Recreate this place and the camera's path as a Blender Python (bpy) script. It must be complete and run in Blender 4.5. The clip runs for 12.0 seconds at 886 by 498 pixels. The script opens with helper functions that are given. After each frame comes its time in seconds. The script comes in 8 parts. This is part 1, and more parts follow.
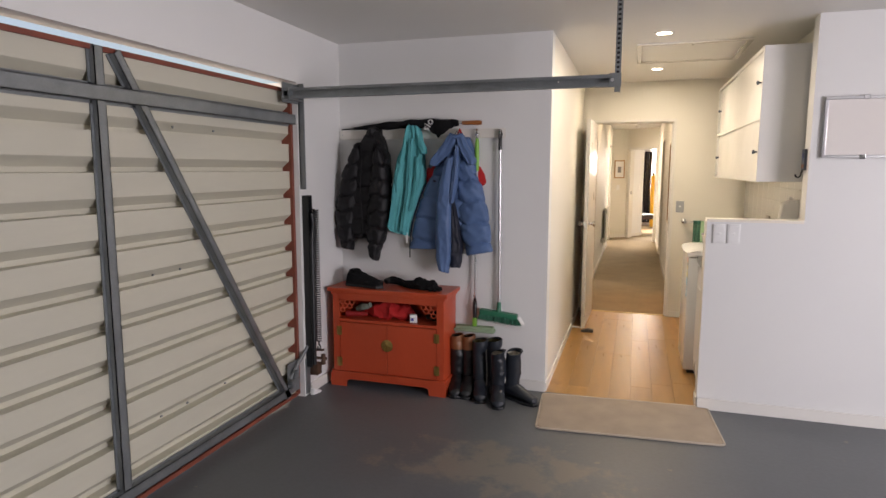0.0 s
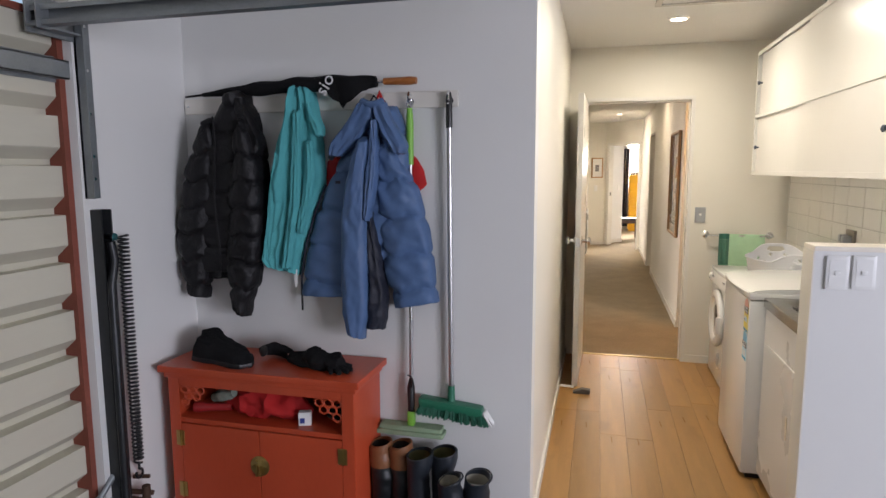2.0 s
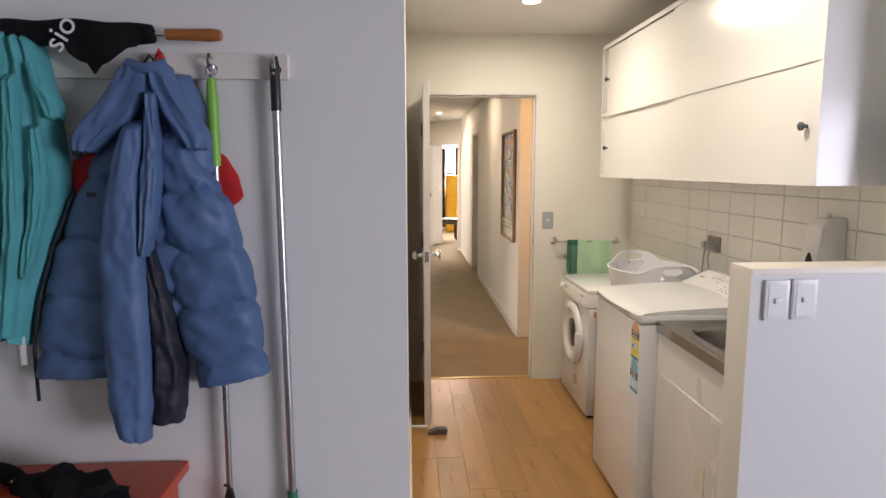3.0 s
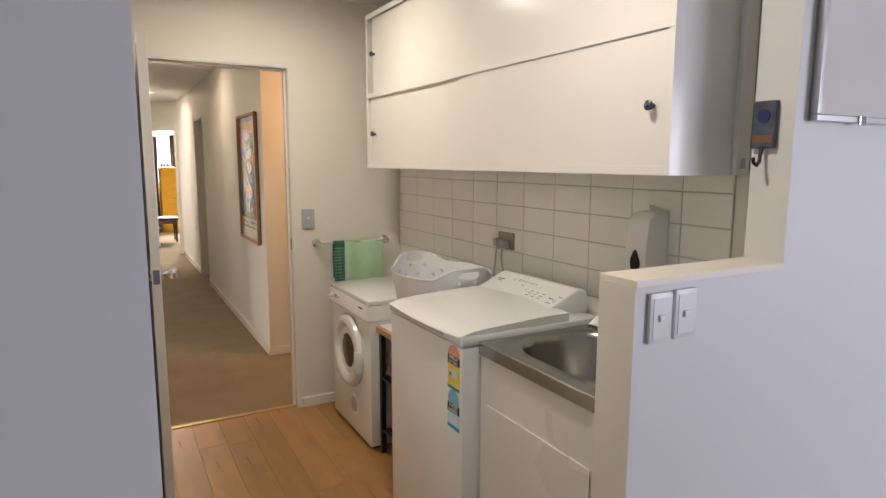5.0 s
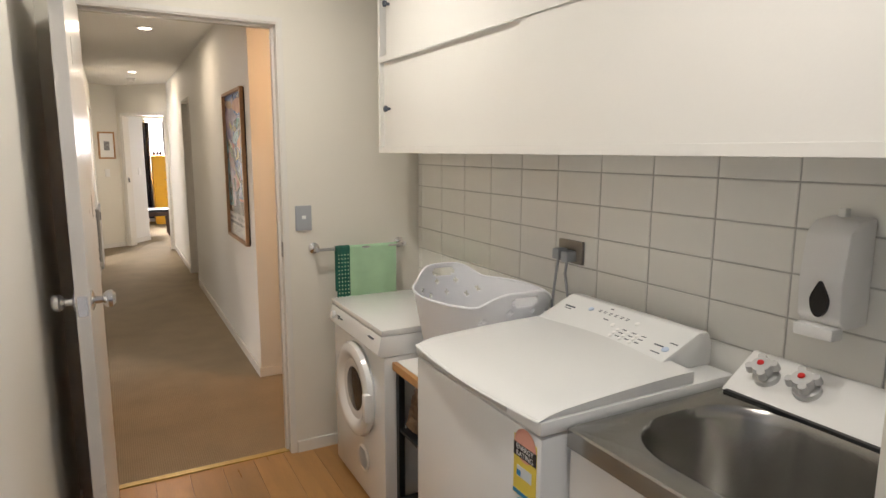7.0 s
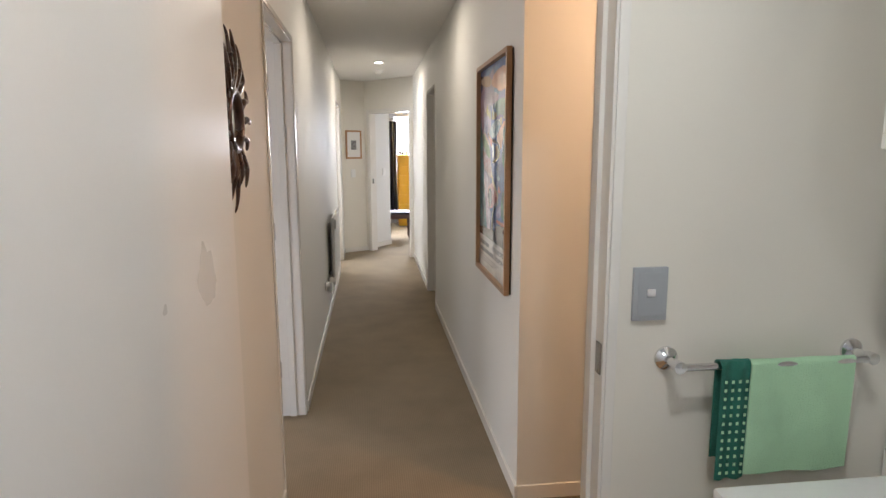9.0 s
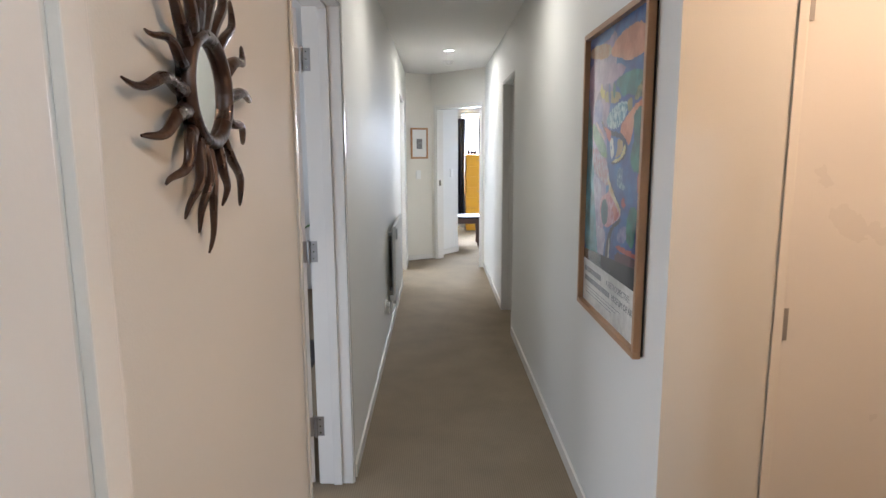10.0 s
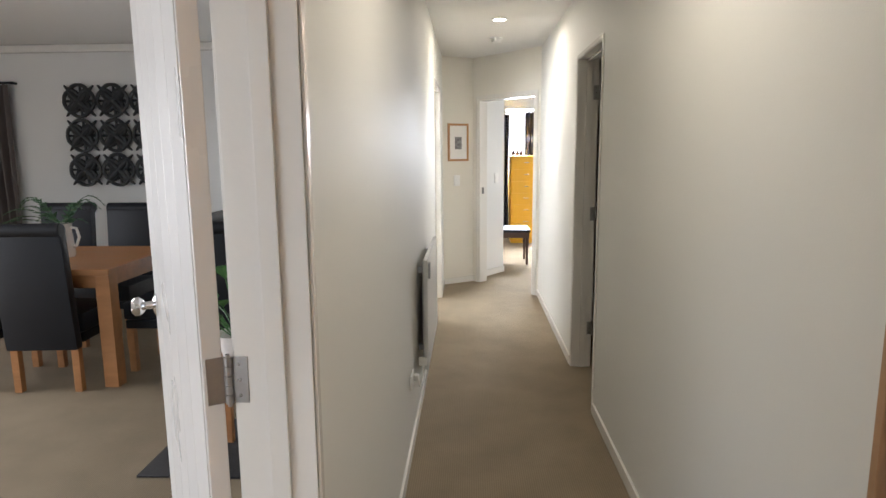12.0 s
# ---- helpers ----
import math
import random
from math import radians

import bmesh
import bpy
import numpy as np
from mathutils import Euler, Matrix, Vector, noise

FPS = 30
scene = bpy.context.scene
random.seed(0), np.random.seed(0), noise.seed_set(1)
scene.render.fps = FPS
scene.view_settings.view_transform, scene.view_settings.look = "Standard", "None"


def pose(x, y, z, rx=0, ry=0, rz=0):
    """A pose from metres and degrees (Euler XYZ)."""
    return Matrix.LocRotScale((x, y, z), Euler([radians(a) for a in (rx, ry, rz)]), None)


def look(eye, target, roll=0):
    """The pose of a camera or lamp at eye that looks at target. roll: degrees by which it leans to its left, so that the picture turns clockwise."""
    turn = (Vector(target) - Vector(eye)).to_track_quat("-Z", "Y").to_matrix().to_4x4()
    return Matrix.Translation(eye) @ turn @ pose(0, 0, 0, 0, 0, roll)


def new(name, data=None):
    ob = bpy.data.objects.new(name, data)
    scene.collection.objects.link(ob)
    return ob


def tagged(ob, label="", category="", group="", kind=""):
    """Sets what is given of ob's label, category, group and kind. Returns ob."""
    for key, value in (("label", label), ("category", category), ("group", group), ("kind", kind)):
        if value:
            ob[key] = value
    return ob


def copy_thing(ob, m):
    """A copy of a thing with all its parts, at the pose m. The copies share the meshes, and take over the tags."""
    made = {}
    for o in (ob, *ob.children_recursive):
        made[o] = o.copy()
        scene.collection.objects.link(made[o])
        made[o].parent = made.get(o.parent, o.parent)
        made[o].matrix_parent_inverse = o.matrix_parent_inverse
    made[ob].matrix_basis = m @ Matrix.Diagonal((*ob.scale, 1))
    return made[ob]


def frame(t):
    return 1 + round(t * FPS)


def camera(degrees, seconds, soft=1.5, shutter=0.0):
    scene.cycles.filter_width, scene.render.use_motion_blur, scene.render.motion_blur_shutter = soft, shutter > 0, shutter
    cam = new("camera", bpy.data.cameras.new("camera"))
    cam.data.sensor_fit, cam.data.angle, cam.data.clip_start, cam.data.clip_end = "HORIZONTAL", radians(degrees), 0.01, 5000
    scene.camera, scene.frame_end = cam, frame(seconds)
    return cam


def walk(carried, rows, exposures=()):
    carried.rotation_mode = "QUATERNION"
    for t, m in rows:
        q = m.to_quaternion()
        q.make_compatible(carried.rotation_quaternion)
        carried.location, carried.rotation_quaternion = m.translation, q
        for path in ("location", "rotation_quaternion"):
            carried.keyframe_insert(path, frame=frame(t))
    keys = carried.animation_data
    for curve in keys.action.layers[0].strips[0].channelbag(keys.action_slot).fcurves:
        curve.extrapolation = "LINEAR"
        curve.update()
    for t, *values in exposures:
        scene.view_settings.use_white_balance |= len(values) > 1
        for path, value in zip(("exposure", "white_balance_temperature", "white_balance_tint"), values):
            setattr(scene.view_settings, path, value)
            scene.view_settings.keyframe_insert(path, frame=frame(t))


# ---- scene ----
cam = camera(72.0, 12.0)
PATH = [
    (0, (0.055, 0.348, 1.533), (-0.541, 2.24, 1.273), 0.1),
    (0.5, (-0.001, 0.777, 1.506), (-0.607, 2.666, 1.251), -0.0),
    (1, (-0.077, 1.223, 1.503), (-0.688, 3.11, 1.248), -0.1),
    (1.5, (-0.188, 1.664, 1.514), (-0.789, 3.554, 1.254), -0.1),
    (2, (-0.251, 2.074, 1.497), (-0.744, 3.995, 1.241), -0.2),
    (2.5, (-0.385, 2.398, 1.525), (-0.665, 4.359, 1.254), -0.3),
    (3, (-0.49, 2.795, 1.511), (-0.377, 4.775, 1.252), -0.1),
    (3.5, (-0.519, 3.033, 1.51), (-0.011, 4.949, 1.243), -0.3),
    (5.5, (-0.539, 3.606, 1.481), (0.438, 5.327, 1.193), 0.3),
    (6, (-0.509, 3.727, 1.469), (0.487, 5.436, 1.171), 0.2),
    (6.5, (-0.403, 3.913, 1.461), (0.597, 5.618, 1.153), 0.1),
    (8.3, (-0.102, 5.264, 1.477), (0.356, 7.184, 1.151), -0.1),
    (8.5, (-0.099, 5.409, 1.453), (0.277, 7.347, 1.129), -0.4),
    (9, (-0.094, 5.824, 1.458), (0.138, 7.784, 1.137), -0.2),
    (9.5, (-0.07, 6.226, 1.461), (0.069, 8.195, 1.138), -0.3),
    (10, (-0.109, 6.614, 1.446), (-0.086, 8.588, 1.126), -0.3),
    (10.5, (-0.138, 6.923, 1.449), (-0.173, 8.897, 1.131), -0.4),
    (11, (-0.135, 7.28, 1.453), (-0.192, 9.253, 1.13), -0.5),
    (11.5, (-0.147, 7.65, 1.446), (-0.228, 9.623, 1.127), -0.5),
    (12, (-0.193, 8.055, 1.445), (-0.281, 10.027, 1.128), -0.5),
]
EXPOSURES = [(0.0, 0.4, 7900, 19), (1.6, 0.42, 7100, 16), (2.4, 0.42, 7000, 16), (3.1, 0.33, 7150, 20), (3.7, 0.15, 7200, 20), (5.5, 0.0, 6900, 18), (6.5, 0.05, 6700, 17), (8.4, 0.12, 6050, 16), (9.0, 0.03, 5800, 15), (9.6, 0.05, 5450, 13), (10.3, 0.27, 5150, 12), (11.2, 0.33, 5450, 12), (12.0, 0.32, 5750, 12)]
walk(cam, [(t, look(eye, target, roll)) for t, eye, target, roll in PATH], EXPOSURES)

# ---- world, daylight and lamps ----
world = bpy.data.worlds.new("sky")
scene.world = world
world.use_nodes = True
sky = world.node_tree.nodes.new("ShaderNodeTexSky")
sky.sky_type, sky.sun_disc = "NISHITA", False
sky.sun_elevation, sky.sun_rotation = radians(42), radians(230)
world.node_tree.nodes["Background"].inputs[1].default_value = 0.12
world.node_tree.links.new(sky.outputs[0], world.node_tree.nodes["Background"].inputs[0])


def lamp(name, kind, m, power, colour, size=0.1, size_y=None, spread=180):
    data = bpy.data.lights.new(name, kind)
    data.energy, data.color = power, colour
    if kind == "AREA":
        data.size = size
        data.shape = "RECTANGLE" if size_y else "DISK"
        if size_y:
            data.size_y = size_y
        data.spread = radians(spread)
    ob = new(name, data)
    ob.matrix_world = m
    return ob


sun = lamp("sun", "SUN", look((0, 0, 0), (0.55, 0.45, -0.75)), 3.0, (1.0, 0.93, 0.84))
sun.data.angle = radians(0.6)
DAY, WARM, GOLD, SOFT = (0.735, 0.80, 0.98), (1.0, 0.84, 0.62), (1.0, 0.59, 0.30), (1.0, 0.98, 0.87)
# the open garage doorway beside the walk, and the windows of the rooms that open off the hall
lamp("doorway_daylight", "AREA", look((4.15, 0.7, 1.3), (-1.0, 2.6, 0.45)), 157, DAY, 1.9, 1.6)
lamp("dining_daylight", "AREA", look((-5.45, 10.5, 1.2), (-3.2, 10.0, 0.0)), 82, (1.0, 0.94, 0.87), 2.8, 1.7, 130)
lamp("dining_garden_daylight", "AREA", look((-2.9, 6.95, 1.2), (-1.6, 9.4, 0.5)), 27, (0.98, 0.97, 0.95), 2.5, 1.75)
lamp("side_room_daylight", "AREA", look((-1.56, 13.9, 1.45), (0.3, 13.5, 0.1)), 72, (1.0, 0.96, 0.90), 1.1, 1.3)
lamp("bedroom_daylight", "AREA", look((0.95, 18.15, 1.6), (0.9, 16.6, 0.0)), 240, (1.0, 0.98, 0.95), 1.1, 1.0, 110)
# added fill from an unseen side opening, to brighten the chest's front
lamp("bedroom_side_fill", "AREA", look((3.14, 16.4, 1.5), (0.5, 16.9, 0.5)), 32, (1.0, 0.97, 0.92), 1.5, 1.1)
# downlights
for x, y, p, c in ((0.19, 4.72, 9, SOFT), (0.19, 6.22, 10, SOFT), (0.03, 12.85, 11, WARM), (0.03, 9.75, 7, WARM), (1.15, 7.62, 17, GOLD)):
    lamp("downlight_lamp", "AREA", look((x, y, 2.385), (x, y + 0.001, 0)), p, c, 0.09)

# ---- helpers for meshes ----
def box(bm, x0, x1, y0, y1, z0, z1, bevel=0.0, turn=0.0, pivot=None):
    m = pose((x0 + x1) / 2, (y0 + y1) / 2, (z0 + z1) / 2) @ Matrix.Diagonal((x1 - x0, y1 - y0, z1 - z0, 1))
    if turn:
        p = Vector(pivot)
        m = Matrix.Translation(p) @ Matrix.Rotation(radians(turn), 4, "Z") @ Matrix.Translation(-p) @ m
    made = bmesh.ops.create_cube(bm, size=1, matrix=m)["verts"]
    if bevel:
        edges = list({e for v in made for e in v.link_edges})
        bmesh.ops.bevel(bm, geom=edges, offset=bevel, segments=2, affect="EDGES", profile=0.6)
    return bm


def boxes(*rows, bevel=0.0):
    bm = bmesh.new()
    for r in rows:
        box(bm, *r, bevel=bevel)
    return bm


def rod(bm, a, b, r, r2=None, seg=14, caps=True):
    a, b = Vector(a), Vector(b)
    m = Matrix.Translation((a + b) / 2) @ (b - a).to_track_quat("Z", "Y").to_matrix().to_4x4()
    bmesh.ops.create_cone(bm, cap_ends=caps, segments=seg, radius1=r, radius2=r if r2 is None else r2, depth=(b - a).length, matrix=m)
    return bm


def rods(*rows, seg=14):
    bm = bmesh.new()
    for r in rows:
        rod(bm, *r, seg=seg)
    return bm


def lathe(rows, at=(0, 0, 0), axis=(0, 0, 1), seg=28):
    """A turned shape: rows of (radius, height) along the axis."""
    bm = bmesh.new()
    q = Vector(axis).to_track_quat("Z", "Y")
    rings = []
    for r, h in rows:
        rings.append([bm.verts.new(Vector(at) + q @ Vector((r * math.cos(i * math.tau / seg), r * math.sin(i * math.tau / seg), h))) for i in range(seg)])
    for a, b in zip(rings, rings[1:]):
        for i in range(seg):
            bm.faces.new((a[i], a[(i + 1) % seg], b[(i + 1) % seg], b[i]))
    for ring in (rings[0], rings[-1]):
        bm.faces.new(ring)
    bmesh.ops.recalc_face_normals(bm, faces=bm.faces)
    return bm


def tube(points, radii, seg=10, bm=None, flat=1.0):
    """A swept tube along points; flat squashes it across its second axis."""
    bm = bm or bmesh.new()
    pts = [Vector(p) for p in points]
    rings, up = [], None
    for i, p in enumerate(pts):
        d = (pts[min(i + 1, len(pts) - 1)] - pts[max(i - 1, 0)]).normalized()
        if up is None:
            up = d.orthogonal().normalized()
        up = (up - d * up.dot(d)).normalized()
        side = d.cross(up)
        r = radii[i] if hasattr(radii, "__len__") else radii
        rings.append([bm.verts.new(p + r * (math.cos(k * math.tau / seg) * up * flat + math.sin(k * math.tau / seg) * side)) for k in range(seg)])
    for a, b in zip(rings, rings[1:]):
        for k in range(seg):
            bm.faces.new((a[k], a[(k + 1) % seg], b[(k + 1) % seg], b[k]))
    bm.faces.new(rings[0]), bm.faces.new(rings[-1])
    bmesh.ops.recalc_face_normals(bm, faces=bm.faces)
    return bm


def prism(outline, lo, hi, axis="y", bevel=0.0):
    """An outline drawn out along an axis. Outline pairs are (x, z) for y, (y, z) for x, (x, y) for z."""
    bm = bmesh.new()
    put = {"y": lambda a, b, c: (a, c, b), "x": lambda a, b, c: (c, a, b), "z": lambda a, b, c: (a, b, c)}[axis]
    lower = [bm.verts.new(put(a, b, lo)) for a, b in outline]
    upper = [bm.verts.new(put(a, b, hi)) for a, b in outline]
    n = len(outline)
    for i in range(n):
        bm.faces.new((lower[i], lower[(i + 1) % n], upper[(i + 1) % n], upper[i]))
    bm.faces.new(lower), bm.faces.new(upper)
    bmesh.ops.recalc_face_normals(bm, faces=bm.faces)
    if bevel:
        bmesh.ops.bevel(bm, geom=list(bm.edges), offset=bevel, segments=2, affect="EDGES", profile=0.6)
    return bm


def grid_sheet(nu, nv, place, close_u=False):
    """A sheet from a function place(u, v) with u and v from 0 to 1."""
    bm = bmesh.new()
    rows = [[bm.verts.new(place(i / nu, j / nv)) for i in range(nu if close_u else nu + 1)] for j in range(nv + 1)]
    n = len(rows[0])
    for a, b in zip(rows, rows[1:]):
        for i in range(n if close_u else n - 1):
            bm.faces.new((a[i], a[(i + 1) % n], b[(i + 1) % n], b[i]))
    bmesh.ops.recalc_face_normals(bm, faces=bm.faces)
    return bm


def mesh_of(name, bm, material, smooth=False):
    me = bpy.data.meshes.new(name)
    bm.to_mesh(me)
    bm.free()
    me.materials.append(material)
    if smooth:
        me.polygons.foreach_set("use_smooth", [True] * len(me.polygons))
        me.set_sharp_from_angle(angle=radians(38))
    return me


def solid(name, bm, material, label="", category="", group="", kind="", smooth=False):
    return tagged(new(name, mesh_of(name, bm, material, smooth)), label, category, group, kind)


def thing(name, at, label, category, group="", kind=""):
    ob = new(name)
    ob.location = at
    ob.empty_display_size = 0.1
    return tagged(ob, label, category, group, kind)


def part(name, bm, material, parent, label="", smooth=False):
    """One mesh, built in the place's own coordinates, under a thing or under a part."""
    ob = new(name, mesh_of(name, bm, material, smooth))
    top, shift = parent, Vector((0, 0, 0))
    while top is not None:
        shift += top.location
        top = top.parent
    ob.parent = parent
    ob.location = -shift
    return tagged(ob, label)


# ---- materials ----
def surf(name, colour, rough=0.5, metal=0.0, var=0.08, scale=3.0, fine=60.0, bump=0.05, stretch=(1, 1, 1), spec=0.5, tint=None, coat=0.0):
    """A painted, moulded or cloth surface with variation at two scales and fine relief."""
    m = bpy.data.materials.new(name)
    m.use_nodes = True
    t = m.node_tree
    bsdf = t.nodes["Principled BSDF"]
    co, mp = t.nodes.new("ShaderNodeTexCoord"), t.nodes.new("ShaderNodeMapping")
    mp.inputs["Scale"].default_value = stretch
    t.links.new(co.outputs["Object"], mp.inputs[0])
    big, small = t.nodes.new("ShaderNodeTexNoise"), t.nodes.new("ShaderNodeTexNoise")
    big.inputs["Scale"].default_value, small.inputs["Scale"].default_value = scale, fine
    big.inputs["Detail"].default_value, small.inputs["Detail"].default_value = 5, 3
    for n in (big, small):
        t.links.new(mp.outputs[0], n.inputs["Vector"])
    add = t.nodes.new("ShaderNodeMath")
    add.operation = "MULTIPLY_ADD"
    add.inputs[1].default_value = 0.35
    t.links.new(small.outputs[0], add.inputs[0]), t.links.new(big.outputs[0], add.inputs[2])
    ramp = t.nodes.new("ShaderNodeValToRGB")
    ramp.color_ramp.elements[0].position, ramp.color_ramp.elements[1].position = 0.35, 1.0
    second = tint or tuple(c * (1 + var) for c in colour)
    ramp.color_ramp.elements[0].color = (*[max(0, c * (1 - var)) for c in colour], 1)
    ramp.color_ramp.elements[1].color = (*[min(1, c) for c in second], 1)
    t.links.new(add.outputs[0], ramp.inputs[0]), t.links.new(ramp.outputs[0], bsdf.inputs["Base Color"])
    rr = t.nodes.new("ShaderNodeMapRange")
    rr.inputs["To Min"].default_value, rr.inputs["To Max"].default_value = max(0.02, rough - 0.08), min(1, rough + 0.08)
    t.links.new(big.outputs[0], rr.inputs[0]), t.links.new(rr.outputs[0], bsdf.inputs["Roughness"])
    bsdf.inputs["Metallic"].default_value, bsdf.inputs["Specular IOR Level"].default_value = metal, spec
    bsdf.inputs["Coat Weight"].default_value = coat
    if bump:
        b = t.nodes.new("ShaderNodeBump")
        b.inputs["Strength"].default_value, b.inputs["Distance"].default_value = bump, 0.01
        t.links.new(small.outputs[0], b.inputs["Height"]), t.links.new(b.outputs[0], bsdf.inputs["Normal"])
    return m


def glow(name, colour, strength):
    m = bpy.data.materials.new(name)
    m.use_nodes = True
    bsdf = m.node_tree.nodes["Principled BSDF"]
    bsdf.inputs["Base Color"].default_value = (*colour, 1)
    bsdf.inputs["Emission Color"].default_value, bsdf.inputs["Emission Strength"].default_value = (*colour, 1), strength
    return m


def glass(name, rough=0.0, colour=(1, 1, 1)):
    m = bpy.data.materials.new(name)
    m.use_nodes = True
    bsdf = m.node_tree.nodes["Principled BSDF"]
    bsdf.inputs["Base Color"].default_value, bsdf.inputs["Transmission Weight"].default_value = (*colour, 1), 1
    bsdf.inputs["Roughness"].default_value, bsdf.inputs["IOR"].default_value = rough, 1.45
    return m


WHITE_WALL = surf("white wall paint", (0.72, 0.72, 0.70), 0.5, var=0.02, scale=1.5, fine=220, bump=0.02)
CREAM_WALL = surf("cream wall paint", (0.74, 0.71, 0.63), 0.48, var=0.02, scale=1.5, fine=220, bump=0.05)
HALL_WALL = surf("pale satin wall paint", (0.67, 0.665, 0.625), 0.62, var=0.02, scale=1.5, fine=220, bump=0.05)
CEIL = surf("white ceiling paint", (0.74, 0.73, 0.70), 0.7, var=0.02, scale=1.2, fine=200, bump=0.05)
GLOSS_WHITE = surf("white gloss trim paint", (0.76, 0.74, 0.69), 0.22, var=0.02, scale=4, fine=90, bump=0.03)
DOOR_WHITE = surf("white door paint", (0.70, 0.68, 0.645), 0.30, var=0.015, scale=3, fine=160, bump=0.02)
APPLIANCE = surf("white enamelled steel", (0.77, 0.78, 0.77), 0.18, var=0.015, scale=3, fine=300, bump=0.01, coat=0.3)
WHITE_PLASTIC = surf("white plastic", (0.78, 0.78, 0.76), 0.35, var=0.02, scale=8, fine=300, bump=0.01)
GREY_PLASTIC = surf("grey switch plastic", (0.36, 0.38, 0.40), 0.4, var=0.03, scale=8, fine=300, bump=0.01)
TILE = surf("white glazed tile", (0.80, 0.79, 0.74), 0.12, var=0.02, scale=4, fine=30, bump=0.02)
GROUT = surf("grey grout", (0.48, 0.47, 0.44), 0.9, var=0.1, scale=10, fine=200, bump=0.2)
CHROME = surf("chrome", (0.75, 0.75, 0.76), 0.12, 1.0, var=0.03, scale=6, fine=200, bump=0.01)
STEEL = surf("brushed stainless steel", (0.38, 0.37, 0.35), 0.22, 1.0, var=0.06, scale=5, fine=60, bump=0.03, stretch=(1, 8, 1))
GALV = surf("galvanised steel", (0.23, 0.25, 0.26), 0.45, 0.6, var=0.2, scale=9, fine=120, bump=0.06)
SHEET = surf("cream painted steel sheet", (0.52, 0.50, 0.41), 0.42, 0.0, var=0.06, scale=1.6, fine=40, bump=0.03, stretch=(1, 0.2, 1))
RED_TIMBER = surf("red oxide painted timber", (0.20, 0.05, 0.03), 0.6, var=0.25, scale=6, fine=70, bump=0.1)
BLACK_STEEL = surf("black painted steel", (0.018, 0.02, 0.022), 0.4, 0.3, var=0.3, scale=8, fine=80, bump=0.06)
RED_LACQUER = surf("red lacquered wood", (0.49, 0.066, 0.025), 0.33, var=0.12, scale=3, fine=70, bump=0.05, stretch=(1, 1, 0.4))
BRASS = surf("aged brass", (0.50, 0.36, 0.13), 0.35, 1.0, var=0.25, scale=14, fine=120, bump=0.12)
DARK = surf("dark void", (0.012, 0.011, 0.011), 0.8, var=0.3, bump=0.0)
NYLON_BLACK = surf("black quilted nylon", (0.0065, 0.0062, 0.0075), 0.5, var=0.3, scale=9, fine=90, bump=0.35, spec=0.3)
NYLON_BLUE = surf("blue quilted nylon", (0.075, 0.14, 0.275), 0.48, var=0.14, scale=9, fine=60, bump=0.07, spec=0.3)
NYLON_NAVY = surf("navy nylon", (0.012, 0.015, 0.028), 0.6, var=0.2, scale=9, fine=90, bump=0.2)
FLEECE = surf("teal towelling", (0.085, 0.40, 0.42), 0.95, var=0.12, scale=10, fine=350, bump=0.5, spec=0.1)
RED_CLOTH = surf("red cloth", (0.48, 0.012, 0.012), 0.8, var=0.2, scale=9, fine=220, bump=0.3)
BLACK_CLOTH = surf("black knitted cloth", (0.008, 0.008, 0.009), 0.9, var=0.35, scale=14, fine=260, bump=0.5, spec=0.2)
BLACK_RUBBER = surf("black rubber", (0.008, 0.010, 0.012), 0.44, var=0.25, scale=7, fine=120, bump=0.05)
SLATE_RUBBER = surf("slate rubber", (0.014, 0.019, 0.027), 0.46, var=0.25, scale=7, fine=120, bump=0.05)
TAN_LEATHER = surf("tan leather", (0.22, 0.085, 0.032), 0.45, var=0.2, scale=8, fine=140, bump=0.15)
BOOT_LINING = surf("pale boot lining", (0.36, 0.34, 0.28), 0.9, var=0.15, scale=10, fine=250, bump=0.3)
OLIVE_LINING = surf("olive boot lining", (0.09, 0.085, 0.03), 0.9, var=0.2, scale=10, fine=250, bump=0.3)
ALU = surf("satin aluminium", (0.50, 0.50, 0.50), 0.3, 1.0, var=0.06, scale=6, fine=200, bump=0.02)
LIME = surf("lime green plastic", (0.19, 0.46, 0.06), 0.4, var=0.06, scale=8, fine=200, bump=0.02)
SAGE = surf("sage microfibre", (0.30, 0.42, 0.27), 0.95, var=0.12, scale=12, fine=300, bump=0.5)
BROOM_GREEN = surf("green plastic", (0.012, 0.155, 0.085), 0.38, var=0.08, scale=8, fine=200, bump=0.02)
BROOM_HAIR = surf("green and white bristle", (0.012, 0.12, 0.07), 0.7, var=0.3, scale=25, fine=300, bump=0.3)
BLACK_PLASTIC = surf("black plastic", (0.012, 0.012, 0.013), 0.35, var=0.15, scale=8, fine=200, bump=0.03)
VARNISH = surf("orange varnished wood", (0.36, 0.12, 0.03), 0.28, var=0.2, scale=5, fine=60, bump=0.04, stretch=(0.4, 4, 4))
BOARD_PAINT = surf("white painted board", (0.70, 0.67, 0.61), 0.45, var=0.05, scale=5, fine=90, bump=0.06, stretch=(0.4, 2, 2))
PRINT_WHITE = surf("white print", (0.75, 0.75, 0.75), 0.6, var=0.02, bump=0.0)
MAT_PILE = surf("beige mat pile", (0.42, 0.345, 0.275), 0.95, var=0.14, scale=6, fine=420, bump=0.6, spec=0.1)


